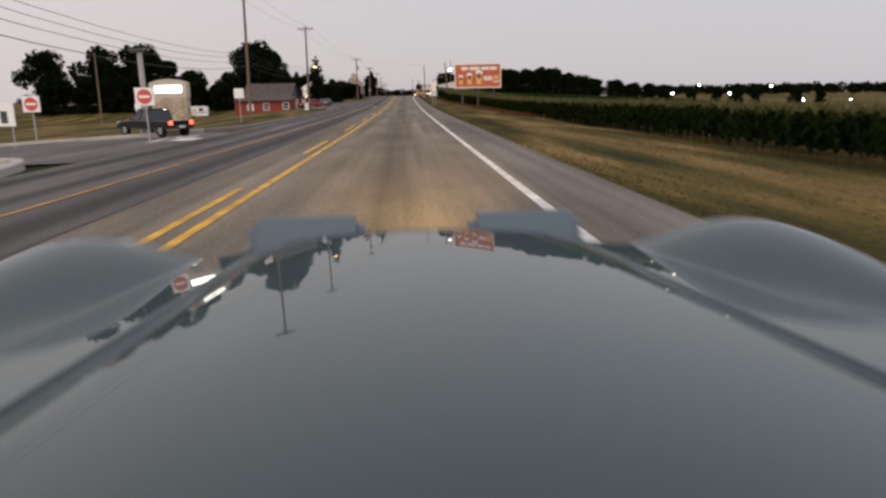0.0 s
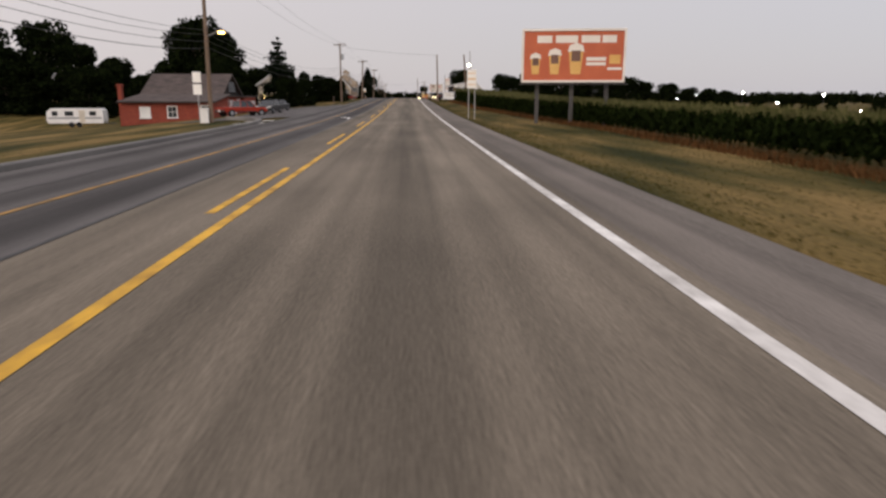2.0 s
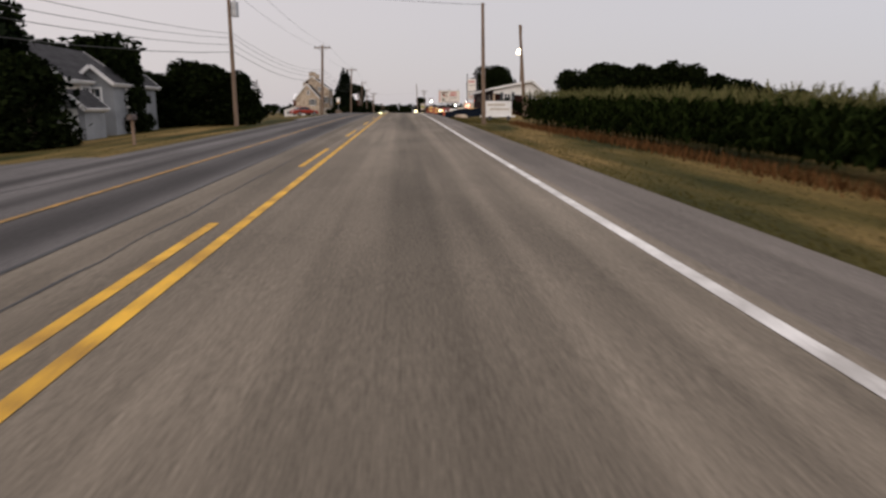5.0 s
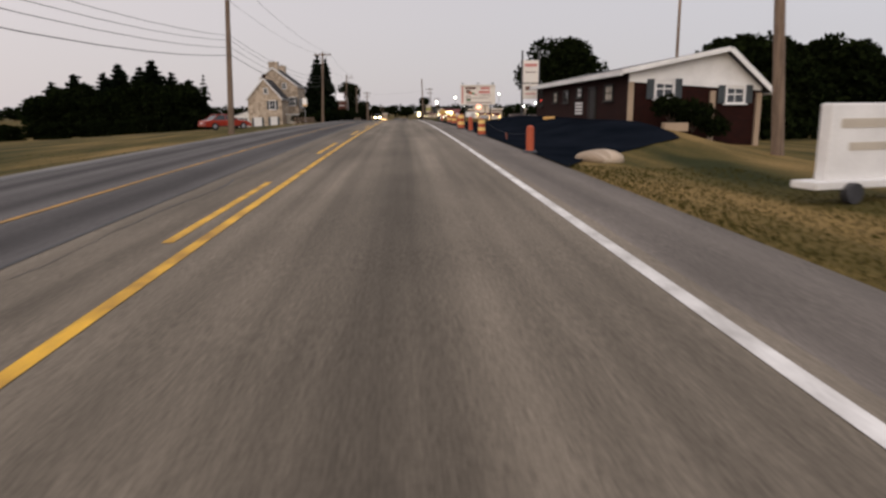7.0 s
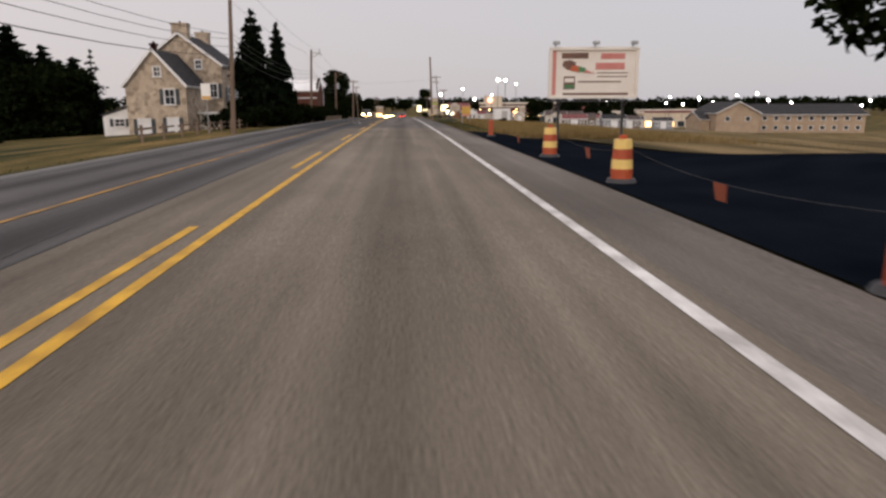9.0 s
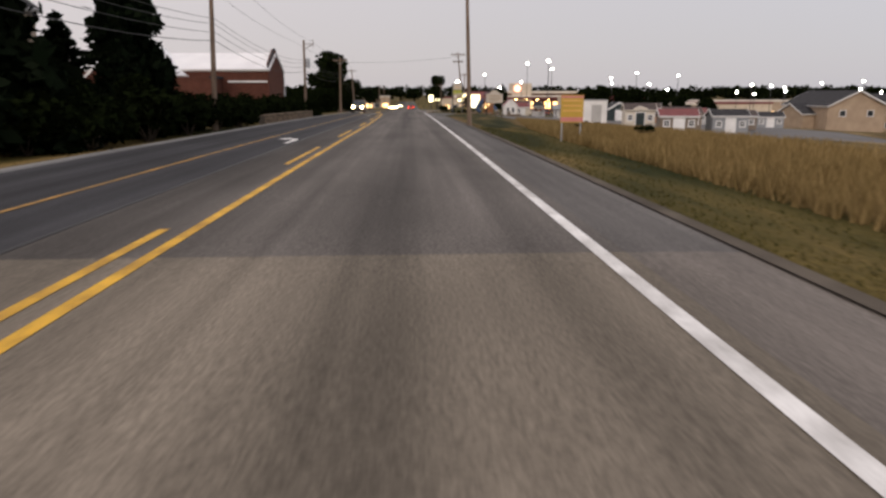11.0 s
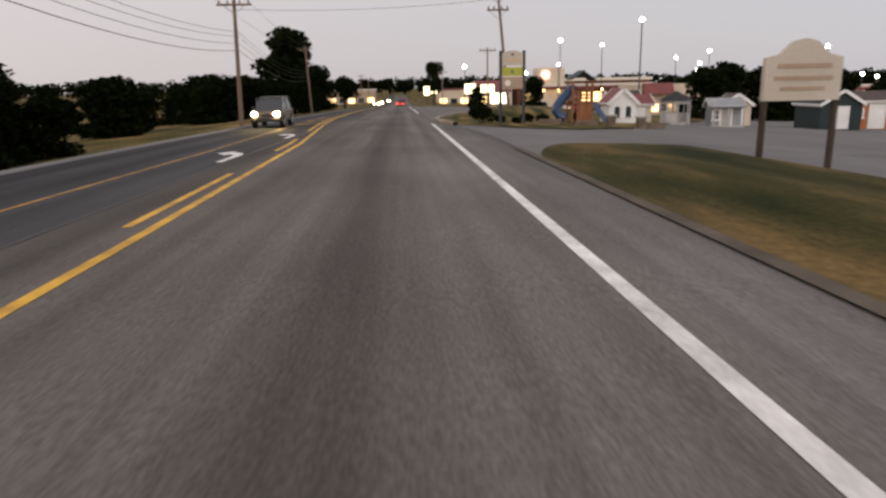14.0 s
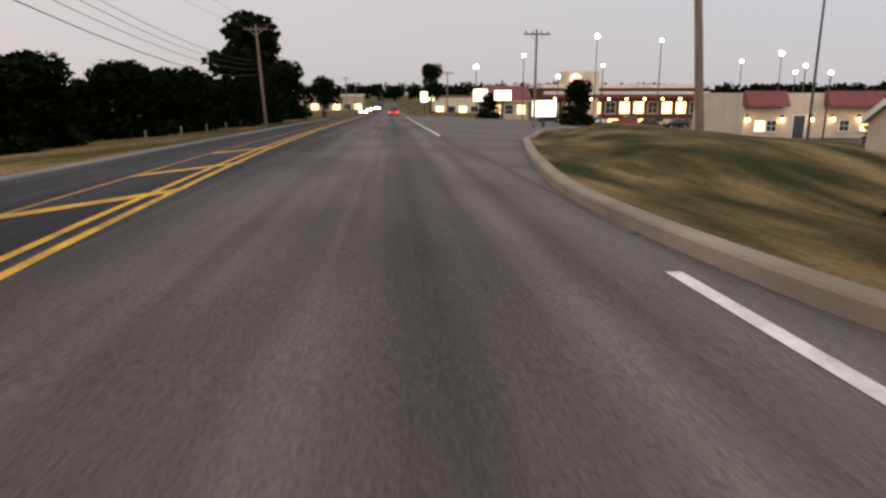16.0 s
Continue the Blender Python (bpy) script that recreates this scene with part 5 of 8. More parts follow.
part("soil", one(box, 0, 0, 0.3, 0.8, 0.28, 0.04, 0.01), BARK, trough)

# ---- the tan motel far beyond the field ----
motel = thing("tan_motel", 100, 296, -4.4, -8, "long tan two-storey motel under a dark roof", "motel")
gable_block(motel, 30, 11, -0.6, 4.2, 6.6, TAN_STUCCO, SHINGLE, "x", 0.5)
gable_block(motel, 10, 16, -0.6, 4.6, 7.2, TAN_STUCCO, SHINGLE, "y", 0.5, cx=-17, cy=-1)
for i in range(9):
    for z in (0.9, 3.2):
        add_window(motel, facing("s", 30, 11), -9 + i * 2.8, z, 1.0, 0.9, bars=False)
for x in (-2.4, 2.4):
    add_window(motel, pose(-17, -9, 0), x, 3.2, 1.0, 1.0, bars=False)
side = thing("tan_lodge", 80, 297, -4.0, 0, "low tan outbuilding with a dark pitched roof", "outbuilding")
gable_block(side, 10, 7, -0.6, 2.6, 4.4, TAN_STUCCO, SHINGLE, "x", 0.4)
add_window(side, facing("s", 10, 7), 1.5, 1.2, 1.0, 1.0)

# ---- shops of the plaza ----
shop = thing("brick_shop_row", 40, 354, -2.6, 0, "row of brick shops with white cornice and lamplit windows", "shop")
part("wall", one(box, 0, 0, 2.4, 28, 9, 5.2), BROWN_BRICK, shop)
part("cornice", one(box, 0, 0, 5.3, 28.6, 9.6, 0.6, 0.05), CREAM, shop)
part("canopy", one(box, 0, -5.2, 3.6, 28.2, 1.6, 0.5, 0.04), MAROON, shop)
part("band", one(box, 0, -5.3, 4.2, 28.3, 1.7, 0.5, 0.04), CREAM, shop)
tower = part("tower", one(box, -7.6, -2.6, 3.6, 5.6, 5.0, 8.4, 0.05), CREAM_STUCCO, shop)
bm = bmesh.new()
tube(bm, (-8.9, -5.1, 6.4), (-8.9, -5.3, 6.4), 0.95, None, 28)
part("round_sign", bm, lit("round_red_white_sign", (1.0, 0.42, 0.28), 3.0), tower, "round lit sign")
for i in range(11):
    add_window(shop, facing("s", 28, 9), -12.4 + i * 2.5, 1.7, 1.7, 1.9, LIT_SHOP if i % 3 != 1 else None, frame_mat=CREAM)
for i in range(9):
    bm = bmesh.new()
    bmesh.ops.create_icosphere(bm, subdivisions=2, radius=0.17, matrix=pose(-12.5 + i * 3.1, -5.7, 3.2))
    part("eave_lamp", bm, PORCH_GLOW, shop, "glowing round lamp under the canopy")
grill = thing("restaurant", 43, 314, -2.6, 0, "cream restaurant with maroon roof bands and warm wall lamps", "restaurant")
part("wall", one(box, 0, 0, 2.0, 17, 9, 4.4), CREAM_STUCCO, grill)
for x, w in ((-6.6, 4.2), (2.6, 6.0), (7.2, 2.4)):
    bm = one(prism, [(-0.1, 0), (1.0, 0), (0.2, 1.5), (-0.1, 1.5)], -w / 2, w / 2)
    ob = part("roof_band", bm, MAROON, grill)
    ob.matrix_basis = pose(x, -4.5, 2.9, 0, 0, -90)
for x in (-8.2, -4.6, -1.6, 0.6, 3.4, 5.4, 8.1):
    l_ob = part("wall_lamp", one(box, x, -4.62, 1.9, 0.18, 0.2, 0.4, 0.02), DARK_STEEL, grill)
    part("glow", one(box, x, -4.7, 1.62, 0.24, 0.16, 0.26, 0.02), PORCH_GLOW, l_ob)
for x in (-6.8, -5.6, 2.0, 4.2, 6.6):
    add_window(grill, facing("s", 17, 9), x, 1.0, 1.0, 1.0, LIT_SHOP if x in (-6.8, 4.2) else None)
add_door(grill, facing("s", 17, 9), -2.8, 1.2, 2.2, -0.2, SHUTTER, "dark glazed door")
mall = thing("low_shop", 21, 358, -2.8, 0, "low shop with a mauve roof and lit front", "shop")
gable_block(mall, 7, 8, -0.4, 3.2, 5.6, CREAM_STUCCO, MAROON, "x", 0.5)
for x in (-2.2, 0, 2.2):
    add_window(mall, facing("s", 7, 8), x, 1.5, 1.4, 1.5, LIT_SHOP if x else None)
for i, (x, y, w, h) in enumerate(((70, 345, 22, 5.0), (95, 360, 30, 6.0), (-22, 470, 24, 6), (30, 450, 30, 6), (130, 400, 46, 6.5), (60, 400, 26, 5))):
    far_shop = thing("far_shop", x, y, ground_z(x, y) - 0.5, 0, "distant flat-roofed shop with a lit front", "shop", "distant shops")
    part("wall", one(box, 0, 0, h / 2, w, 12, h), (TAN_STUCCO, CREAM_STUCCO)[i % 2], far_shop)
    part("parapet", one(box, 0, 0, h + 0.2, w + 0.5, 12.4, 0.6, 0.05), MAROON if i % 2 else CREAM, far_shop)
    for k in range(int(w / 4)):
        add_window(far_shop, facing("s", w, 12), -w / 2 + 2 + k * 4, 1.9, 2.6, 2.0, LIT_SHOP if (k + i) % 2 else None, bars=False)


# ---- paved lots, island and kerbs ----
def lot_z(x, y, lift=0.05):
    near = max(0.0, min(1.0, (x - 3.8) / 2.0))
    return (zg(y) + 0.008 + max(0.0, lift - 0.05) - 0.04 * max(0, min(x, 3.9) - 3.1)) * (1 - near) + (ground_z(x, y) + lift) * near


def lot(name, outline, material, label, category, lift=0.05, step=1.0):
    """A paved or planted patch laid over the ground inside an outline."""
    ys = [p[1] for p in outline]
    rows = []
    y = min(ys) + 0.01
    while y < max(ys):
        xs = []
        for (x0, y0), (x1, y1) in zip(outline, outline[1:] + outline[:1]):
            if (y0 - y) * (y1 - y) <= 0 and y0 != y1:
                xs.append(x0 + (x1 - x0) * (y - y0) / (y1 - y0))
        rows.append((y, min(xs), max(xs)))
        y += step
    n = 24
    verts = [(a + (b - a) * (i / n) ** 2, yy, lot_z(a + (b - a) * (i / n) ** 2, yy, lift)) for yy, a, b in rows for i in range(n + 1)]
    faces = [(j * (n + 1) + i, j * (n + 1) + i + 1, (j + 1) * (n + 1) + i + 1, (j + 1) * (n + 1) + i) for j in range(len(rows) - 1) for i in range(n)]
    return tagged(raw(name, verts, faces, material, smooth=True), label, category, kind="structure")


def kerb(name, pts, height, material, label, width=0.2, z_of=None):
    """A kerb stone line with a rounded top edge along given points."""
    bm = bmesh.new()
    rings = []
    for i, (x, y) in enumerate(pts):
        a, b = Vector(pts[max(0, i - 1)]), Vector(pts[min(len(pts) - 1, i + 1)])
        d = (b - a).normalized()
        s = Vector((d.y, -d.x))
        z = z_of(x, y) if z_of else zg(y)
        ring = []
        for o, h in ((-width / 2, -0.1), (-width / 2, height - 0.03), (-width / 2 + 0.03, height), (width / 2 - 0.03, height), (width / 2, height - 0.03), (width / 2, -0.1)):
            ring.append(bm.verts.new((x + s.x * o, y + s.y * o, z + h)))
        rings.append(ring)
    for p, q in zip(rings, rings[1:]):
        for k in range(5):
            bm.faces.new((p[k], p[k + 1], q[k + 1], q[k]))
    bmesh.ops.recalc_face_normals(bm, faces=bm.faces)
    ob = part(name, bm, material)
    return tagged(ob, label, "kerb", kind="structure")


def smooth_line(pts, n=6):
    """A rounded line through the given points."""
    out = []
    P = [pts[0]] + pts + [pts[-1]]
    for i in range(1, len(P) - 2):
        p0, p1, p2, p3 = (np.array(p, float) for p in P[i - 1 : i + 3])
        for k in range(n):
            t = k / n
            out.append(tuple(0.5 * (2 * p1 + (p2 - p0) * t + (2 * p0 - 5 * p1 + 4 * p2 - p3) * t * t + (3 * p1 - p0 - 3 * p2 + p3) * t**3)))
    return out + [tuple(pts[-1])]


lot("parking_lot", [(3.78, 139.4), (3.78, 193), (6.8, 188.5), (9.4, 175), (9.75, 166), (9.75, 145.6), (7.3, 143.9), (5.6, 142.5), (4.7, 141.2), (4.2, 140.0)], FRESH, "fresh black asphalt parking strip", "parking lot", 0.04)
lot("gravel_lot", [(3.7, 252.15), (60, 252.15), (60, 300), (36, 300), (14, 264.2), (3.1, 263.8), (3.0, 262.8), (3.3, 259.1), (3.5, 257.1), (3.62, 254.7)], GRAVEL, "grey gravel yard with display sheds", "yard", 0.03, 0.5)
lot("entrance_apron", [(3.7, 246.3), (3.85, 247.1), (4.4, 248.6), (5.7, 250.5), (7.1, 251.1), (8.4, 252.7), (3.66, 252.7)], GRAVEL, "grey gravel apron beside a lawn", "driveway", 0.026, 0.25)
lot("gravel_lot", [(6.9, 251.2), (8.1, 250.7), (8.8, 249.2), (8.8, 247.6), (8.5, 244.8), (8.4, 242.3), (8.5, 238.6), (8.45, 236.0), (60, 236.0), (60, 253.6), (7.4, 253.6)], GRAVEL, "grey gravel yard with display sheds", "yard", 0.022, 0.5)
DRY_FIELD = grassy("dry_stubble_field", (0.05, 0.04, 0.014), (0.13, 0.092, 0.038), (0.25, 0.18, 0.085), 0.1, 0.04)
lot("dry_field", [(9.6, 176), (7.0, 189), (7.4, 226), (8.4, 235.95), (75, 235.95), (75, 200), (40, 182)], DRY_FIELD, "dry straw-coloured rough field", "field", 0.06)
lot("dry_field", [(60.3, 238.6), (60.3, 292), (150, 300), (150, 220), (75.1, 200), (75.1, 236.0), (60.3, 236.0)], DRY_FIELD, "dry straw-coloured rough field", "field", 0.05)
PLAZA = paint("plaza_asphalt", (0.088, 0.079, 0.070), (0.15, 0.136, 0.122), 0.4, 0.85, 0.3, 50)
lot("plaza_road", [(2.35, 263.9), (14, 264.3), (36, 300), (80, 300), (80, 350), (2.35, 350)], PLAZA, "grey asphalt entrance road of a shopping plaza", "road", 0.02)
# kerb concrete given the orange-tan that headlights cast on it
HEADLIT_KERB = paint("headlit_kerb_concrete", (0.19, 0.155, 0.115), (0.34, 0.285, 0.215), 1.2, 0.9, 0.3, 35)
KERB_LINE = [(3.15, 260.7), (2.85, 261.7), (2.62, 264.0), (2.6, 266.5), (2.98, 269.2), (3.75, 273.2), (5.3, 280.0), (6.2, 282.5), (8.7, 289.5), (14, 300), (24, 312)]
island = KERB_LINE[1:] + [(33, 309), (35.5, 296), (30, 284), (16, 266.5), (13.5, 264.0), (12.2, 261.4), (9.95, 259.7), (8.3, 257.8), (7.0, 258.5), (5.5, 259.3), (4.2, 260.2), (3.3, 261.0)]
LAWN = grassy("dry_lawn", (0.016, 0.021, 0.005), (0.050, 0.044, 0.014), (0.15, 0.098, 0.038), 0.2)
LAWN_S, LAWN_N = 222.0, 251.0
lawn_ob = lot("roadside_lawn", [(3.7, 221.5), (3.7, 246.0), (3.8, 247.2), (4.3, 248.7), (5.6, 250.6), (7.0, 251.3), (8.2, 250.8), (8.9, 249.3), (8.9, 247.6), (8.6, 244.8), (8.5, 242.3), (8.75, 238.6), (8.5, 235.9), (7.5, 226), (7.2, 221.5)], LAWN, "mown dark lawn with dry patches beside the shoulder", "lawn", 0.052, 0.6)
for v in lawn_ob.data.vertices:
    x, y = v.co.x, v.co.y
    v.co.z += 0.24 * soft_step(x, 3.9, 5.8) * (1 - soft_step(x, 7.4, 9.4)) * soft_step(y, LAWN_S, LAWN_S + 12) * (1 - soft_step(y, LAWN_N - 3.5, LAWN_N)) - 0.12 * (1 - soft_step(y, LAWN_S - 0.6, LAWN_S + 2.5))
ISLAND_GRASS = grassy("sunburnt_island_grass", (0.026, 0.030, 0.008), (0.088, 0.070, 0.024), (0.21, 0.150, 0.062), 0.3)
lot("grass_island", island, ISLAND_GRASS, "mown grass island ringed by a concrete kerb", "lawn", 0.075, 0.6)
kerb("kerb_1", smooth_line(KERB_LINE), 0.17, HEADLIT_KERB, "rounded concrete kerb of a grass island, coloured tan as by headlights", 0.28, lambda x, y: lot_z(x, y, 0.05))
kerb("kerb_2", smooth_line([(-9.6, 27.0), (-8.5, 29), (-8.05, 33), (-8.0, 45), (-8.0, 60), (-8.05, 66), (-8.6, 70), (-9.9, 72.2), (-11.5, 73)]), 0.12, GUTTER, "dirty concrete kerb beside the oncoming lane", 0.22)

def left_patch(name, x0, x1, y0, y1, material, label, category, lift=0.05):
    def h(x, y):
        near = max(0.0, min(1.0, (-7.9 - x) / 2.0))
        return (zg(y) - 0.01) * (1 - near) + (ground_z(x, y) + lift) * near
    return sheet(name, steps((x0, x1, 1.0)), steps((y0, y1, 1.0)), h, material, label, category)


left_patch("side_road", -60, -7.75, 13.5, 25.5, ROAD_OLD, "asphalt side road of a plaza entrance", "road")
left_patch("forecourt", -16, -7.75, 75, 106, ROAD_OLD, "worn asphalt forecourt before brick houses", "forecourt")
kerb("kerb_3", smooth_line([(-7.95, 0), (-7.95, 8), (-8.1, 11), (-8.9, 13.1), (-10.5, 14.3), (-16, 16), (-30, 18)]), 0.14, CONCRETE, "curved concrete kerb of an entrance", 0.24, lambda x, y: max(zg(y) - 0.055 * max(0, -9 - x), zg(y) - 2))
kerb("kerb_4", smooth_line([(-9.6, 27), (-12, 26.2), (-18, 26.6), (-36, 29)]), 0.14, CONCRETE, "curved concrete kerb of an entrance", 0.24, lambda x, y: zg(y) - 0.055 * max(0, -9 - x))
kerb("kerb_5", [(-7.95, y) for y in range(132, 330, 4)], 0.03, GUTTER, "flush dirty concrete gutter beside the oncoming lane", 0.35)
for y0, y1, x in ((20.6, 22.0, -8.6), (22.6, 23.6, -9.4), (67.5, 68.1, -8.6), (70.2, 70.8, -8.8)):
    left_patch("stop_bar", x - 0.9, x + 0.9, y0, y1, WHITE_LINE, "worn white bar painted across a side road", "road marking", 0.058)


def arrow(x, y, turn=1):
    """A painted turn arrow in the middle lane."""
    pts = [(-0.08, -1.3), (0.08, -1.3), (0.10, 0.2), (0.34, 0.55), (0.34, 0.25), (0.75, 0.85), (0.34, 1.35), (0.34, 1.0), (0.02, 0.75), (-0.10, 0.3)]
    bm = bmesh.new()
    bm.faces.new([bm.verts.new((x - turn * px, y + py, zg(y + py) + 0.007)) for px, py in pts])
    bmesh.ops.triangulate(bm, faces=bm.faces)
    bmesh.ops.recalc_face_normals(bm, faces=bm.faces)
    tagged(part("turn_arrow", bm, WHITE_LINE), "white left-turn arrow painted in the middle lane", "road marking", kind="structure")


for y in (73.4, 212.2, 248.5, 255.8):
    arrow(-3.75, y)
for i, y in enumerate((264.9, 269.2, 274.6)):
    bm = bmesh.new()
    a, b = (-5.45 - i * 0.1, y), (-3.85 - i * 0.22, y + 2.4)
    bm.faces.new([bm.verts.new((px, py, zg(py) + 0.0065)) for px, py in ((a[0], a[1]), (a[0], a[1] + 0.55), (b[0], b[1] + 0.55), (b[0], b[1]))])
    bmesh.ops.recalc_face_normals(bm, faces=bm.faces)
    tagged(part("hatch_bar", bm, YELLOW_LINE), "yellow hatching bar painted between lanes", "road marking", kind="structure")
stripe("edge_line", 2.1, 0.15, 284, 340, WHITE_LINE, "solid white line along the shoulder")


# ---- signs ----
def poster(bm_list, root, y=-0.06):
    """Flat pieces of a poster: (name, material, outline in x and z, depth)."""
    for name, mat, pts, lift in bm_list:
        bm = one(prism, pts, y - lift, y - lift + 0.012)
        part(name, bm, mat, root)


def rect(x, z, w, h):
    return [(x - w / 2, z - h / 2), (x + w / 2, z - h / 2), (x + w / 2, z + h / 2), (x - w / 2, z + h / 2)]


RED_POSTER = paint("faded_orange_red_poster", (0.42, 0.085, 0.03), (0.52, 0.12, 0.045), 0.8, 0.6, 0.02, 12)
POSTER_WHITE = paint("poster_white", (0.70, 0.64, 0.56), (0.80, 0.75, 0.68), 0.8, 0.6, 0.02, 12)
POSTER_TAN = paint("poster_drink_yellow", (0.62, 0.34, 0.08), (0.72, 0.44, 0.14), 1.2, 0.6, 0.02, 12)
POSTER_DARK = paint("poster_brown", (0.10, 0.05, 0.035), (0.18, 0.09, 0.06), 1.2, 0.6, 0.02, 12)
POSTER_GREEN = paint("poster_green", (0.05, 0.16, 0.06), (0.09, 0.24, 0.10), 1.2, 0.6, 0.02, 12)
POSTER_PINK = paint("poster_faded_red", (0.50, 0.16, 0.14), (0.62, 0.25, 0.22), 1.2, 0.6, 0.02, 12)


def billboard(x, y, z0, w, h, turn, label, posts, pieces, face, edge, lamps=False, stout=0.22):
    g = ground_z(x, y)
    root = thing("billboard", x, y, g, turn, label, "billboard")
    c = z0 - g + h / 2
    part("panel", one(box, 0, 0, c, w, 0.1, h), face, root)
    bm = bmesh.new()
    for cx, cz, sx, sz in ((0, c + h / 2, w + 0.24, 0.13), (0, c - h / 2, w + 0.24, 0.13), (-w / 2 - 0.06, c, 0.13, h), (w / 2 + 0.06, c, 0.13, h)):
        box(bm, cx, -0.03, cz, sx, 0.2, sz, 0.015)
    part("frame", bm, edge, root)
    for px in posts:
        bm = bmesh.new()
        box(bm, px, 0.28, (c + h / 2) / 2 - 0.2, stout, stout, c + h / 2 + 0.5, 0.01)
        part("post", bm, DARK_STEEL, root)
    part("catwalk", one(box, 0, -0.35, c - h / 2 - 0.16, w + 0.5, 0.55, 0.05, 0.01), DARK_STEEL, root, "narrow steel catwalk")
    for px in posts:
        part("bracket", one(tube, (px, 0.2, c - h / 2 - 0.4), (px, -0.55, c - h / 2 - 0.18), 0.03, None, 6), DARK_STEEL, root)
    for px in (-w * 0.47, 0, w * 0.45) if lamps else ():
        arm = part("lamp_arm", one(tube, (px, 0, c + h / 2), (px, -0.3, c + h / 2 + 0.2), 0.025, None, 6), DARK_STEEL, root)
        part("lamp_hood", one(box, px, -0.36, c + h / 2 + 0.2, 0.26, 0.18, 0.14, 0.03), STEEL, arm, "small steel floodlight")
    poster([(n, m, [(px, c + pz) for px, pz in pts], lift) for n, m, pts, lift in pieces], root)
    return root


def cup(x, z, h):
    w = h * 0.27
    return [
        ("cup", POSTER_TAN, [(x - w * 0.6, z - h / 2), (x + w * 0.6, z - h / 2), (x + w * 0.85, z + h * 0.22), (x - w * 0.85, z + h * 0.22)], 0.002),
        ("cup", POSTER_DARK, rect(x, z + h * 0.08, w * 1.1, h * 0.34), 0.016),
        ("cup", POSTER_WHITE, [(x - w, z + h * 0.22), (x + w, z + h * 0.22), (x + w * 0.8, z + h * 0.42), (x, z + h * 0.5), (x - w * 0.8, z + h * 0.42)], 0.004),
    ]


pieces = [("bar", POSTER_WHITE, rect(bx, 0.92, bw, 0.4), 0.002) for bx, bw in ((-1.65, 0.85), (-0.4, 1.25), (0.95, 1.05), (2.0, 0.8))]
pieces += cup(-2.15, -0.42, 1.2) + cup(-1.05, -0.3, 1.45) + cup(0.15, -0.15, 1.75)
pieces += [("bar", POSTER_WHITE, rect(1.3, -0.18, 1.1, 0.2), 0.002), ("bar", POSTER_WHITE, rect(1.3, -0.45, 1.1, 0.18), 0.002), ("bar", POSTER_TAN, rect(2.35, -0.2, 0.62, 0.5), 0.002), ("bar", POSTER_WHITE, rect(2.35, -0.72, 0.8, 0.14), 0.002)]
billboard(9.6, 69.4, 2.2, 5.65, 2.85, -9, "orange-red billboard with three painted cups above the corn", (-2.0, 0, 2.0), pieces, RED_POSTER, POSTER_WHITE)
pieces = [("bar", POSTER_DARK, rect(-0.75, 0.66, 1.05, 0.22), 0.002), ("bar", POSTER_PINK, rect(0.75, 0.64, 0.95, 0.22), 0.002), ("bar", POSTER_PINK, rect(0.65, 0.26, 1.15, 0.26), 0.002)]
pieces += [("bar", POSTER_DARK, rect(0.75, bz, 1.2, 0.035), 0.002) for bz in (0.0, -0.14)] + [("bar", POSTER_DARK, rect(0.25, -0.34, 1.7, 0.05), 0.002), ("bar", POSTER_DARK, rect(-0.95, -0.38, 0.45, 0.5), 0.002), ("bar", POSTER_WHITE, rect(-0.95, -0.28, 0.36, 0.16), 0.016), ("bar", POSTER_GREEN, rect(-0.95, -0.52, 0.36, 0.14), 0.016)]
pieces += [("picture", POSTER_DARK, [(-1.25, 0.3), (-1.05, 0.12), (-0.75, 0.14), (-0.7, 0.4), (-0.95, 0.5), (-1.2, 0.45)], 0.002), ("picture", RED_POSTER, [(-0.95, 0.1), (-0.55, 0.02), (-0.55, 0.26), (-0.85, 0.3)], 0.016), ("picture", POSTER_GREEN, [(-0.6, 0.05), (-0.25, 0.02), (-0.35, 0.2), (-0.6, 0.26)], 0.02), ("picture", POSTER_PINK, [(-0.4, 0.0), (0.05, -0.02), (-0.3, 0.12)], 0.024), ("bar", POSTER_PINK, rect(-1.56, 0.0, 0.14, 1.7), 0.004), ("bar", POSTER_DARK, rect(0.1, -0.82, 2.6, 0.1), 0.004)]
billboard(7.75, 183, 2.92, 3.3, 1.85, -4, "white billboard with a fruit picture and faded red bars", (-1.3, 1.3), pieces, POSTER_WHITE, POSTER_WHITE, True, 0.1)


def plate_sign(name, x, y, w, h, z, label, face, posts=(0.0,), pieces=(), turn=0, round_=0.02, post_mat=None):
    g = ground_z(x, y)
    root = thing(name, x, y, g, turn, label, "sign")
    part("plate", one(box, 0, -0.03, z, w, 0.03, h, round_ if round_ < 0.015 else 0.012), face, root)
    for px in posts:
        part("post", one(box, px, 0.02, z / 2 + h / 4, 0.05, 0.05, z + h / 2, 0.008), post_mat or STEEL, root)
    poster([(n, m, [(a, z + b) for a, b in pts], lift) for n, m, pts, lift in pieces], root, -0.05)
    return root


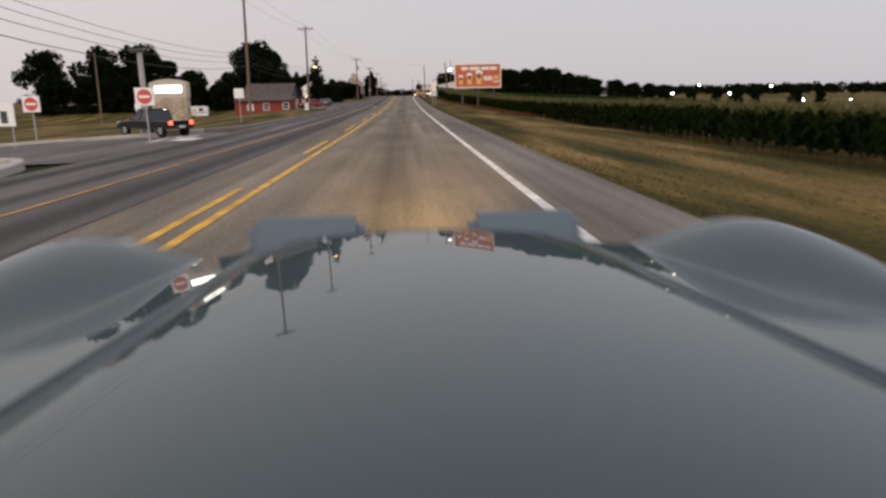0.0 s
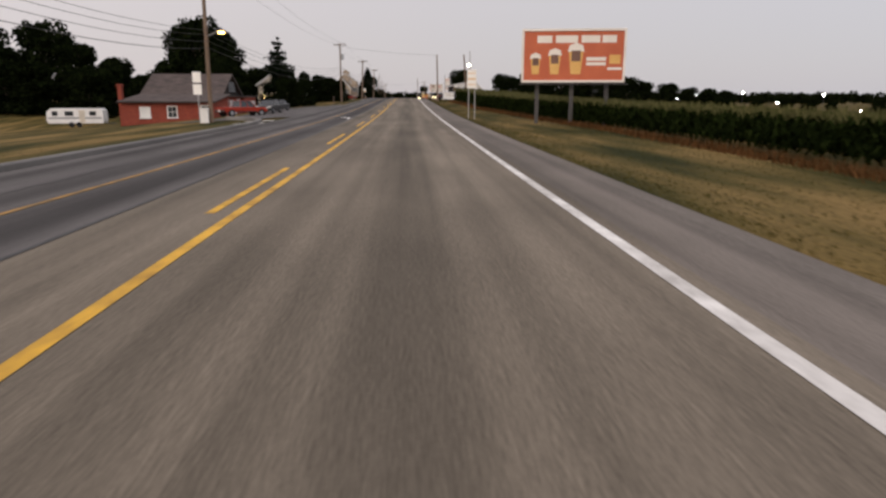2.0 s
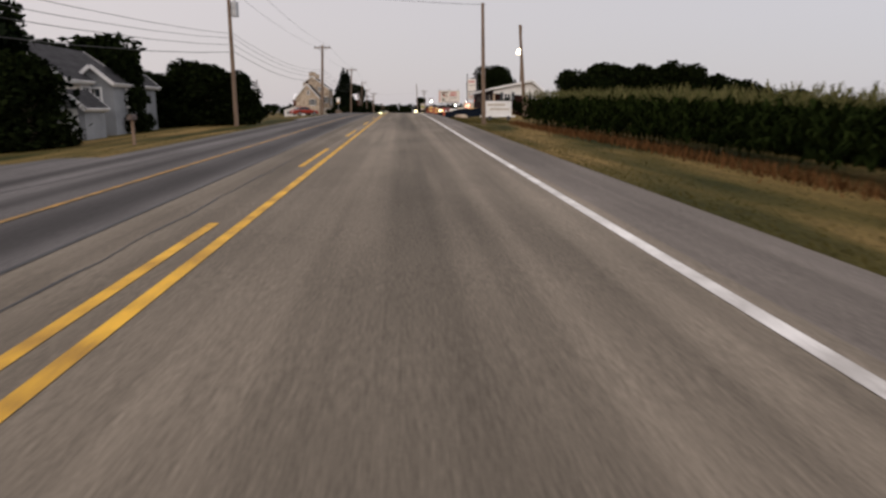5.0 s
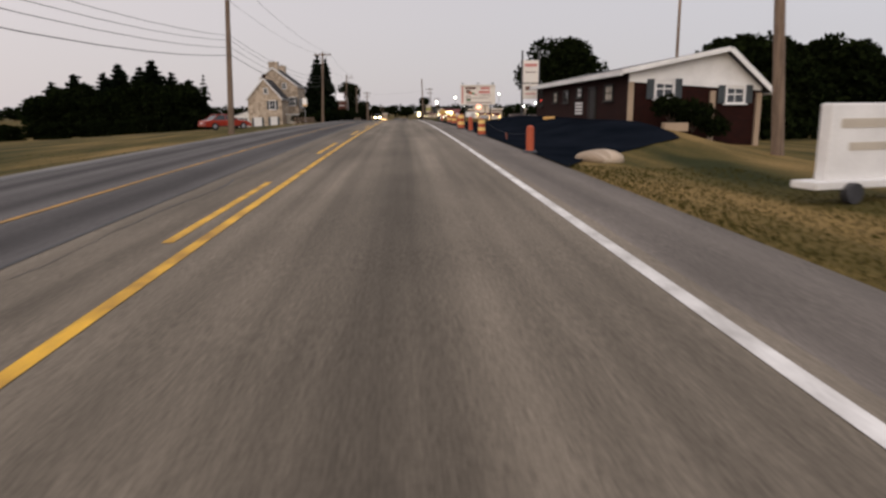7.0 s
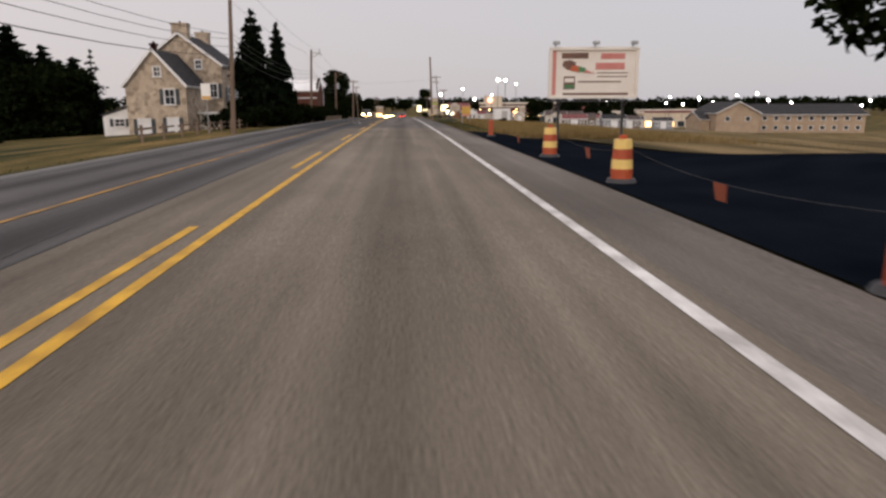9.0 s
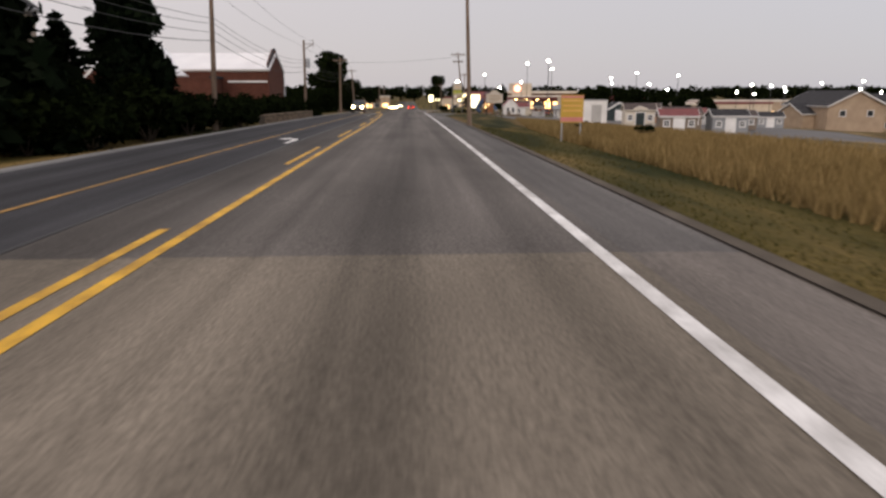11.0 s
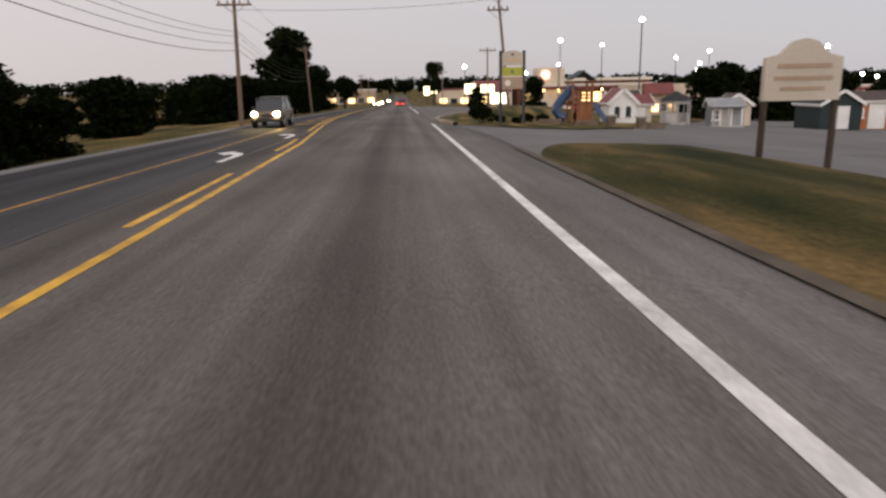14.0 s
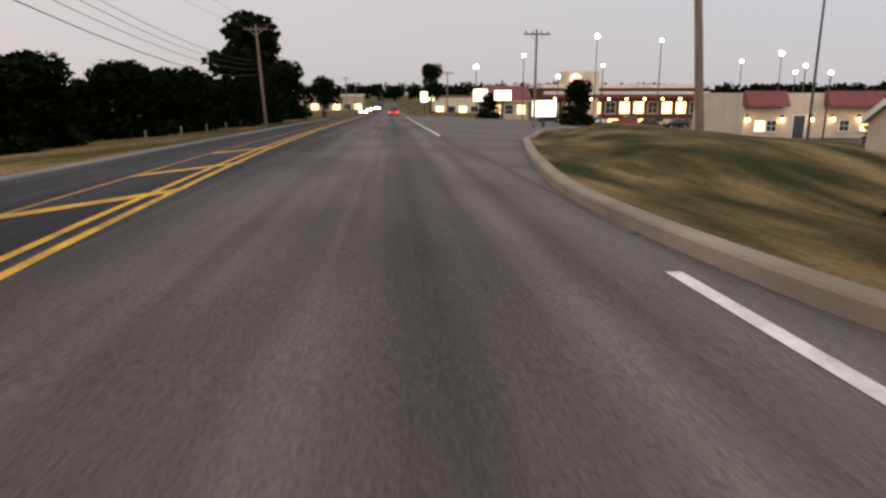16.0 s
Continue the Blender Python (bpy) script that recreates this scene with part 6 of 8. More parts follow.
SIGN_WHITE = paint("reflective_white_sheet", (0.80, 0.79, 0.74), (0.88, 0.86, 0.82), 2, 0.4, 0.02)
SIGN_RED = paint("reflective_red_sheet", (0.52, 0.05, 0.04), (0.62, 0.08, 0.06), 2, 0.4, 0.02)
SIGN_YELLOW = paint("faded_yellow_sheet", (0.44, 0.27, 0.03), (0.54, 0.35, 0.05), 2, 0.4, 0.02)
disc = [(0.3 * math.cos(a * math.pi / 12), 0.3 * math.sin(a * math.pi / 12)) for a in range(24)]
for x, y in ((-16.7, 25.6), (-10.35, 22.9)):
    plate_sign("no_entry_sign", x, y, 0.78, 0.72, 1.85, "white no-entry sign with a red disc on a post", SIGN_WHITE, pieces=[("disc", SIGN_RED, disc, 0.002), ("bar", SIGN_WHITE, rect(0, 0, 0.44, 0.1), 0.016)])
plate_sign("entrance_sign", -16.5, 23.4, 1.05, 0.95, 1.42, "blank white entrance sign on two short posts", SIGN_WHITE, (-0.35, 0.35), [("bar", SHUTTER, rect(0.1, -0.1, 0.28, 0.5), 0.002)])
plate_sign("road_sign", -12.25, 42.0, 0.72, 0.72, 2.15, "small white roadside sign on a steel post", SIGN_WHITE)
plate_sign("road_sign", -13.4, 28.6, 0.32, 0.4, 1.4, "small white roadside sign on a steel post", SIGN_WHITE)
plate_sign("road_sign", -12.6, 71.5, 0.5, 0.62, 2.75, "white two-plate roadside sign by a forecourt", SIGN_WHITE, pieces=[("lower_plate", SIGN_WHITE, rect(0, -0.72, 0.5, 0.6), 0.0)])
meter = thing("utility_box", -12.75, 72.7, ground_z(-12.75, 72.7), 8, "small white cabinet at the foot of a pole", "cabinet")
part("body", one(box, 0, 0, 0.42, 0.5, 0.4, 0.9, 0.02), WHITE_PAINT, meter)
part("lid", one(box, 0, 0, 0.89, 0.56, 0.46, 0.06, 0.015), WHITE_PAINT, meter)
plate_sign("route_sign", 4.2, 73.2, 0.6, 1.15, 2.55, "tall white stacked route sign on two posts", SIGN_WHITE, (-0.2, 0.2), [("bar", POSTER_TAN, rect(0, bz, 0.46, 0.035), 0.002) for bz in (-0.35, -0.02, 0.02, 0.35)])
plate_sign("road_sign", -12.3, 197.0, 0.6, 1.0, 2.6, "tall white roadside sign with a yellow foot", SIGN_WHITE, pieces=[("bar", POSTER_TAN, rect(0, -0.38, 0.56, 0.2), 0.002)])
plate_sign("notice_board", 6.3, 213, 0.85, 1.0, 1.2, "yellow notice board with a red foot among tall grass", SIGN_YELLOW, (-0.35, 0.35), [("bar", POSTER_TAN, rect(0, bz, 0.7, 0.07), 0.002) for bz in (0.3, 0.12, -0.06)] + [("bar", POSTER_PINK, rect(0, -0.38, 0.84, 0.16), 0.002), ("bar", POSTER_PINK, rect(0, 0.43, 0.84, 0.08), 0.002)])

# the plaza's stone monument sign with a lit top
mon = thing("monument_sign", -16.6, 40.2, ground_z(-16.6, 40.2) - 0.15, 0, "stone-based monument sign with a white glowing name panel", "sign")
part("base", one(box, 0, 0, 1.1, 2.5, 0.8, 2.5, 0.03), FIELD_STONE, mon)
bm = one(prism, [(-1.3, 2.25), (1.3, 2.25), (1.3, 3.3), (0.65, 3.5), (0, 3.57), (-0.65, 3.5), (-1.3, 3.3)], -0.42, 0.42)
part("cabinet", bm, BEIGE_BOARD, mon)
bm = bmesh.new()
for bx, bw in ((-0.75, 0.3), (-0.3, 0.5), (0.25, 0.5), (0.75, 0.4)):
    box(bm, bx, -0.44, 2.85, bw, 0.04, 0.42, 0.01)
part("lettering", bm, lit("glowing_white_letters", (1.0, 0.97, 0.9), 9.0), mon, "glowing white bars of lettering")
post = thing("lamp_post", -12.0, 26.4, ground_z(-12.0, 26.4), 0, "stout pale lamp post with a flat hood", "lamp post")
part("shaft", one(tube, (0, 0, -0.2), (0, 0, 3.9), 0.15, 0.12, 14), CONCRETE, post)
part("hood", one(box, -0.1, 0, 4.0, 0.6, 0.4, 0.2, 0.04), DARK_STEEL, post)

# the bungalow's pole sign
ps = thing("pole_sign", 9.55, 167.7, ground_z(9.55, 167.7), 0, "tall white two-panel pole sign by the parking strip", "sign")
g = ground_z(9.55, 167.7)
for px in (-0.62, 0.62):
    part("post", one(box, px, 0, 2.3, 0.12, 0.14, 4.8, 0.01), DARK_STEEL, ps)
part("upper_panel", one(box, 0, -0.02, 5.05 - g, 1.16, 0.2, 1.6, 0.02), POSTER_WHITE, ps)
part("lower_panel", one(box, 0, -0.02, 3.62 - g, 1.16, 0.2, 1.1, 0.02), POSTER_WHITE, ps)
poster([("bar", POSTER_PINK, rect(0, 5.5 - g, 0.9, 0.2), 0), ("bar", POSTER_DARK, rect(0, 5.0 - g, 0.8, 0.06), 0), ("bar", POSTER_DARK, rect(0, 3.85 - g, 0.8, 0.28), 0), ("bar", POSTER_PINK, rect(0, 3.45 - g, 0.8, 0.08), 0)], ps, -0.14)

# the hooded sign board beside the verge, white box sign of t
vb = thing("trailer_sign", 7.55, 135.6, ground_z(7.55, 135.6), 14, "white lettered sign board on a low trailer", "sign")
part("board", one(box, 0, 0, 0.9, 2.3, 0.22, 1.2, 0.03), WHITE_PAINT, vb)
part("skirt", one(box, 0, 0, 0.28, 2.9, 0.5, 0.12, 0.02), WHITE_PAINT, vb)
for px in (-0.8, 0.8):
    bm = bmesh.new()
    tube(bm, (px, -0.22, 0.16), (px, -0.36, 0.16), 0.16, None, 16)
    part("wheel", bm, DARK_STEEL, vb)
poster([("bar", BEIGE_BOARD, rect(-0.2, 1.2, 1.5, 0.14), 0), ("bar", BEIGE_BOARD, rect(0.1, 0.85, 1.7, 0.12), 0)], vb, -0.12)

# the plaza's tall directory sign
g = ground_z(6.5, 263.4)
ds = thing("plaza_sign", 6.45, 263.4, g, 0, "tall beige plaza directory sign between dark posts", "sign")
ds.scale = (1.0, 1.0, 1.0)
for px in (-0.62, 0.62):
    part("post", one(box, px, 0, (3.75 - g) / 2, 0.14, 0.2, 3.75 - g, 0.015), DARK_STEEL, ds)
bm = one(prism, [(-0.55, 2.98 - g), (0.55, 2.98 - g), (0.55, 3.6 - g), (0.3, 3.72 - g), (0, 3.76 - g), (-0.3, 3.72 - g), (-0.55, 3.6 - g)], -0.08, 0.08)
part("crown_panel", bm, BEIGE_BOARD, ds)
part("middle_panel", one(box, 0, 0, 2.68 - g, 1.1, 0.16, 0.44, 0.01), paint("olive_yellow_panel", (0.34, 0.33, 0.03), (0.42, 0.42, 0.06), 1.5, 0.5, 0.02), ds, "olive-yellow tenant panel")
part("lower_panel", one(box, 0, 0, 2.1 - g, 1.1, 0.16, 0.62, 0.01), TAN_STUCCO, ds, "tan tenant panel")
part("white_band", one(box, 0, 0, 2.43 - g, 1.1, 0.17, 0.04), POSTER_WHITE, ds)
poster([("bar", POSTER_DARK, rect(0, 3.55 - g, 0.16, 0.1), 0), ("bar", POSTER_TAN, rect(0, 3.25 - g, 0.7, 0.06), 0), ("bar", POSTER_GREEN, rect(0, 2.68 - g, 0.16, 0.16), 0), ("bar", POSTER_WHITE, [(0.16 * math.cos(k * math.pi / 8) - 0.25, 2.1 - g + 0.16 * math.sin(k * math.pi / 8)) for k in range(16)], 0)], ds, -0.1)

# the shed dealer's arched board
g = ground_z(8.4, 245.0)
ss = thing("shed_sign", 8.4, 245.0, g, 0, "beige arched sign board on two dark posts", "sign")
for px in (-0.72, 0.74):
    part("post", one(box, px, 0, 0.9, 0.1, 0.1, 2.1, 0.01), BARK, ss)
bm = one(prism, [(-0.78, 1.62 - g), (0.78, 1.62 - g), (0.78, 2.44 - g), (0.5, 2.5 - g), (0.25, 2.74 - g), (0, 2.8 - g), (-0.25, 2.74 - g), (-0.5, 2.5 - g), (-0.78, 2.44 - g)], -0.06, 0.06)
part("board", bm, BEIGE_BOARD, ss)
poster([("bar", TAN_STUCCO, rect(0, 2.28 - g, 1.1, 0.09), 0), ("bar", TAN_STUCCO, rect(0, 2.05 - g, 1.2, 0.08), 0), ("bar", TAN_STUCCO, rect(0, 1.85 - g, 0.9, 0.07), 0)], ss, -0.07)


def lit_sign(x, y, z0, w, h, colour, strength, label):
    g = ground_z(x, y)
    r = thing("lit_sign", x, y, g, 0, label, "sign")
    part("cabinet", one(box, 0, 0.1, z0 - g + h / 2, w + 0.16, 0.3, h + 0.16, 0.03), DARK_STEEL, r)
    part("face", one(box, 0, -0.06, z0 - g + h / 2, w, 0.03, h), lit("lit_sign_face", colour, strength), r, "glowing sign face")
    part("post", one(box, 0, 0.12, (z0 - g) / 2, 0.3, 0.2, max(0.4, z0 - g), 0.02), DARK_STEEL, r)


lit_sign(13.2, 305, -0.4, 2.1, 1.35, (1.0, 0.90, 0.66), 3.0, "glowing white monument sign by the entrance road")
lit_sign(15.5, 352, 0.2, 2.4, 2.0, (1.0, 0.86, 0.5), 4.0, "glowing yellow-white shop sign on a post")
lit_sign(19.0, 350, 0.4, 2.8, 1.6, (1.0, 0.84, 0.45), 4.0, "glowing yellow shop sign on a post")
lit_sign(7.5, 380, -0.4, 1.4, 2.2, (1.0, 0.86, 0.5), 4.0, "glowing yellow-white shop sign on a post")
lit_sign(12.0, 420, -0.6, 2.4, 1.8, (1.0, 0.86, 0.5), 3.5, "glowing yellow-white shop sign on a post")

# ---- lamps of the parking lots ----
def lot_lamp(x, y, top, size=0.5):
    g = ground_z(x, y)
    r = thing("lot_lamp", x, y, g, 0, "slim steel floodlight pole with a glowing head", "street lamp", "floodlights of the plaza")
    part("pole", one(tube, (0, 0, -0.2), (0, 0, top - g), 0.09, 0.06, 8), DARK_STEEL, r)
    bm = one(box, 0, 0, top - g + size * 0.52, size * 0.6, size * 0.5, size * 0.14, 0.03)
    head = part("head", bm, DARK_STEEL, r)
    bm = bmesh.new()
    bmesh.ops.create_icosphere(bm, subdivisions=2, radius=size * 0.5, matrix=pose(0, 0, top - g) @ Matrix.Diagonal((1.1, 1.1, 1.0, 1)))
    part("lens", bm, COLD_LAMP, head, "glowing white lens")


LAMPS = [(24.7, 289, 8.0, 0.62), (54.5, 302, 5.9, 0.62), (13.6, 345, 5.6, 0.9), (33, 345, 10.4, 1.0), (21.2, 345, 7.4, 0.7), (64, 345, 7.9, 0.9), (56, 343, 6.5, 0.7), (69, 348, 5.0, 0.8), (36, 330, 8.4, 0.6), (28.6, 331, 5.2, 0.6), (23.8, 335, 3.9, 0.6)]
LAMPS += [(84 + i * 9.2, 330 + (i * 7) % 23, (2.6, 2.1, 4.4, 2.9, 3.4, 1.6, 2.6, 1.0, 1.5, 3.2)[i], 0.75) for i in range(10)]
LAMPS += [(168, 305, 4.2, 1.2), (210, 305, 3.0, 1.2), (155, 310, -0.4, 1.2), (183, 300, -0.8, 1.1), (196, 312, -1.5, 1.1), (226, 300, -5.0, 1.2), (232, 310, -6.0, 1.1), (254, 300, -5.4, 1.2), (258, 310, -6.2, 1.0)]
LAMPS += [(75, 310, 4.2, 0.6), (88, 318, 3.6, 0.6), (100, 310, 5.0, 0.6), (62, 322, 3.2, 0.6), (47, 318, 4.6, 0.55), (110, 335, 5.0, 0.7), (40, 306, 3.4, 0.45)]
for x, y, top, size in LAMPS:
    lot_lamp(x, y, top, size * 0.7)
yard_lamp = thing("yard_lamp", 13.2, 153.3, ground_z(13.2, 153.3), 0, "slim bare pole carrying a glowing yard lamp", "street lamp")
part("pole", one(tube, (0, 0, -0.2), (0, 0, 10.0), 0.09, 0.06, 8), WOOD_POLE, yard_lamp)
bm = bmesh.new()
bmesh.ops.create_icosphere(bm, subdivisions=2, radius=0.3, matrix=pose(-0.2, -0.2, 7.2))
part("lens", bm, lit("yard_lamp_lens", (1.0, 0.8, 0.55), 16.0), yard_lamp, "glowing lamp globe")
signal = thing("traffic_signal", -12.2, 362, ground_z(-12.2, 362), 0, "dark traffic signal showing an amber light", "traffic light")
part("post", one(tube, (0, 0, -0.2), (0, 0, 4.2), 0.12, 0.1, 10), DARK_STEEL, signal)
part("housing", one(box, 0, -0.1, 3.9, 0.6, 0.4, 1.4, 0.05), DARK_STEEL, signal)
bm = bmesh.new()
tube(bm, (0, -0.28, 4.0), (0, -0.36, 4.0), 0.3, None, 16)
part("amber_light", bm, lit("amber_signal", (1.0, 0.3, 0.06), 9.0), signal)

# ---- traffic drums, markers and the tape between them ----
ORANGE = paint("orange_drum_plastic", (0.36, 0.06, 0.02), (0.50, 0.095, 0.03), 2, 0.5, 0.05)
BAND = paint("drum_reflective_band", (0.80, 0.55, 0.16), (0.90, 0.66, 0.24), 2, 0.35, 0.02)


def drum(x, y, s=1.0, label="orange traffic drum with two pale reflective bands"):
    r = thing("traffic_drum", x, y, lot_z(x, y), 0, label, "traffic drum", "drums along the lot")
    part("foot", one(tube, (0, 0, 0), (0, 0, 0.09 * s), 0.34 * s, 0.3 * s, 18), DARK_STEEL, r)
    zs = ((0.09, 0.24, 0.245), (0.3, 0.235, 0.23), (0.52, 0.222, 0.216), (0.74, 0.208, 0.2))
    for i, (z, r0, r1) in enumerate(zs):
        part("body", one(tube, (0, 0, z * s), (0, 0, (z + 0.215) * s), r0 * s, r1 * s, 18), ORANGE if i in (0, 2) else BAND, r)
    part("handle", one(box, 0, 0, 1.0 * s, 0.18 * s, 0.05 * s, 0.09 * s, 0.01), ORANGE, r)


def marker(x, y, s=1.0):
    r = thing("traffic_marker", x, y, lot_z(x, y), 0, "slim orange traffic marker post on a rubber foot", "traffic marker", "drums along the lot")
    part("foot", one(tube, (0, 0, 0), (0, 0, 0.06), 0.24 * s, 0.2 * s, 16), DARK_STEEL, r)
    part("post", one(tube, (0, 0, 0.06), (0, 0, 0.78 * s), 0.13 * s, 0.12 * s, 16), ORANGE, r)
    part("cap", one(tube, (0, 0, 0.78 * s), (0, 0, 0.84 * s), 0.12 * s, 0.05 * s, 16), ORANGE, r)


line = [(3.75, 143.0, 1), (3.6, 151.7, 3), (3.66, 156.2, 1), (3.5, 159.4, 0), (3.95, 165.3, 1), (4.2, 171.3, 0), (4.25, 176.4, 0), (4.35, 187, 1)]
for x, y, k in line:
    (marker if k == 1 else drum)(x, y, {0: 0.84, 1: 0.92, 3: 0.72}[k])
TAPE = paint("orange_barrier_tape", (0.26, 0.06, 0.03), (0.4, 0.11, 0.05), 2, 0.6, 0.02)
cable("barrier_tape", [(x + 0.2, y, lot_z(x, y) + 0.6) for x, y, k in line], 0.003, 1.2, "thin dark barrier rope hung between traffic drums").data.materials[0] = DARK_STEEL
for i, ((x, y, _), (x2, y2, _)) in enumerate(zip(line, line[1:])):
    fx, fy = (x + x2) / 2 + 0.2, (y + y2) / 2
    sag = 1.2 * math.hypot(x2 - x, y2 - y) / 40
    fz = (lot_z(x, y) + lot_z(x2, y2)) / 2 + 0.6 - sag
    flag = raw("warning_flag", [(fx, fy - 0.16, fz), (fx, fy + 0.16, fz), (fx + 0.03, fy + 0.12, fz - 0.24), (fx + 0.03, fy - 0.12, fz - 0.24)], [(0, 1, 2, 3)], TAPE)
    tagged(flag, "small orange flag hanging from a barrier line", "flag", "flags on the barrier line")
nose = thing("painted_kerb", 8.0, 157.4, lot_z(8.0, 157.4), 0, "curved yellow-painted kerb in the black lot", "kerb")
bm = bmesh.new()
bend = smooth_line([(0.5, -0.1), (0.05, 0.1), (0.1, 0.7), (0.6, 1.9), (1.3, 3.6)], 5)
for (x0, y0), (x1, y1) in zip(bend, bend[1:]):
    tube(bm, (x0, y0, 0.05), (x1, y1, 0.05), 0.09, None, 8)
part("kerb_stone", bm, POSTER_TAN, nose)


# ---- vehicles ----
TYRE = paint("tyre_rubber", (0.008, 0.008, 0.008), (0.02, 0.02, 0.02), 6, 0.9, 0.1)
RIM = paint("alloy_rim", (0.3, 0.3, 0.31), (0.42, 0.42, 0.43), 6, 0.35, 0, metal=0.8)
HEAD_ON = lit("headlamp_beam_lens", (1.0, 0.72, 0.30), 260.0)
HEAD_OFF = glassy("clear_lamp_glass", (0.5, 0.5, 0.48), 0.1)
TAIL_ON = lit("red_tail_lamp", (1.0, 0.05, 0.02), 10.0)
TAIL_OFF = glassy("dark_red_lamp", (0.18, 0.01, 0.01), 0.15)
TRIM_BLACK = paint("black_plastic_trim", (0.01, 0.01, 0.01), (0.025, 0.025, 0.025), 5, 0.6, 0.05)
PLATE = paint("plain_number_plate", (0.6, 0.6, 0.58), (0.7, 0.7, 0.68), 3, 0.5, 0)

SHAPES = {
    "sedan": ([(-2.25, 0.32), (-2.28, 0.62), (-2.15, 0.86), (-1.5, 0.92), (1.0, 0.90), (1.9, 0.78), (2.2, 0.62), (2.24, 0.32)], [(-1.65, 0.9), (-1.0, 1.36), (0.2, 1.4), (1.05, 0.88)]),
    "suv": ([(-2.2, 0.4), (-2.25, 0.8), (-2.2, 1.02), (1.0, 1.05), (1.95, 0.98), (2.2, 0.8), (2.22, 0.4)], [(-2.12, 1.02), (-1.9, 1.68), (0.3, 1.72), (1.1, 1.04)]),
    "pickup": ([(-2.7, 0.5), (-2.72, 0.98), (-0.75, 1.0), (1.2, 1.0), (2.3, 0.95), (2.6, 0.8), (2.62, 0.5)], [(-0.75, 1.0), (-0.62, 1.62), (0.45, 1.66), (1.2, 0.99)]),
}


def vehicle(kind, x, y, turn, paint_mat, label, scale=0.85, lights=False, tails=False, z=None, category="car"):
    body, cabin = SHAPES[kind]
    root = thing(kind if kind != "suv" else "car", x, y, zg(y) if z is None else z, turn, label, category)
    root.scale = (scale, scale, scale)
    w = 0.88
    nose, tail = body[-1][0], body[0][0]
    bm = bmesh.new()
    rings = []
    for s, inset in ((-w, 0.06), (-w + 0.06, 0.0), (w - 0.06, 0.0), (w, 0.06)):
        zc = 0.62
        rings.append([bm.verts.new((s, py * (1 - inset * 0.3), pz - inset * (1 if pz > zc else -0.3))) for py, pz in body])
    for a, b in zip(rings, rings[1:]):
        for i in range(len(a)):
            j = (i + 1) % len(a)
            bm.faces.new((a[i], a[j], b[j], b[i]))
    bm.faces.new(rings[0][::-1]), bm.faces.new(rings[-1])
    bmesh.ops.recalc_face_normals(bm, faces=bm.faces)
    shell = part("body", bm, paint_mat, root)
    bm = bmesh.new()
    a = [bm.verts.new((s * (w - 0.07 - (0.14 if pz > 1.2 else 0)), py, pz)) for s in (-1,) for py, pz in cabin]
    b = [bm.verts.new((s * (w - 0.07 - (0.14 if pz > 1.2 else 0)), py, pz)) for s in (1,) for py, pz in cabin]
    for i in range(len(a) - 1):
        bm.faces.new((a[i], b[i], b[i + 1], a[i + 1]))
    bm.faces.new(a), bm.faces.new(b[::-1])
    bmesh.ops.recalc_face_normals(bm, faces=bm.faces)
    part("cabin_glass", bm, WINDOW_GLASS, root, "dark tinted windows")
    (y0, z0), (y1, z1), (y2, z2), (y3, z3) = cabin
    part("roof", one(box, 0, (y1 + y2) / 2, max(z1, z2) + 0.015, 2 * (w - 0.2), (y2 - y1) + 0.1, 0.06, 0.025), paint_mat, root)
    for s in (-1, 1):
        e = w - 0.06
        for (pa, za), (pb, zb) in (((y0, z0), (y1, z1)), ((y2, z2), (y3, z3)), (((y0 + y3) / 2, z0), ((y1 + y2) / 2 + 0.1, z1))):
            part("pillar", one(tube, (s * e, pa, za), (s * (e - 0.13), pb, zb), 0.035, None, 6), paint_mat, root)
        part("mirror", one(box, s * (w + 0.07), y3 - 0.3, z3 + 0.1, 0.16, 0.1, 0.13, 0.03), paint_mat, root)
        part("sill_trim", one(box, s * (w + 0.005), 0, body[0][1] + 0.02, 0.03, 2.4, 0.1, 0.01), TRIM_BLACK, root)
    for py in (tail + 0.85, nose - 0.82):
        for s in (-1, 1):
            r = 0.34 if kind == "sedan" else 0.38
            bm = one(tube, (s * (w - 0.18), py, r), (s * (w + 0.03), py, r), r, None, 20)
            wheel = part("wheel", bm, TYRE, root)
            part("rim", one(tube, (s * (w + 0.02), py, r), (s * (w + 0.045), py, r), r * 0.62, r * 0.5, 14), RIM, wheel)
    for name, py, mat in (("front_bumper", nose, paint_mat if kind == "sedan" else TRIM_BLACK), ("rear_bumper", tail, TRIM_BLACK if kind != "sedan" else paint_mat)):
        part(name, one(box, 0, py, body[0][1] + 0.12, 2 * w - 0.06, 0.16, 0.2, 0.05), mat, root)
    part("grille", one(box, 0, nose + 0.015, 0.66 if kind == "sedan" else 0.78, 0.7, 0.06, 0.16, 0.02), TRIM_BLACK, root)
    part("number_plate", one(box, 0, tail - 0.1, 0.62, 0.4, 0.02, 0.14), PLATE, root)
    for s in (-1, 1):
        hz = 0.68 if kind == "sedan" else 0.84
        bm = bmesh.new()
        bmesh.ops.create_uvsphere(bm, u_segments=12, v_segments=8, radius=1, matrix=pose(s * 0.64, nose + 0.0, hz) @ Matrix.Diagonal((0.15, 0.09, 0.11, 1) if lights else (0.2, 0.08, 0.11, 1)))
        part("headlight", bm, HEAD_ON if lights else HEAD_OFF, root, "bright headlight" if lights else "")
        part("tail_light", one(box, s * 0.72, tail - 0.01, hz + 0.02, 0.22, 0.06, 0.2, 0.02), TAIL_ON if tails else TAIL_OFF, root)
    return root


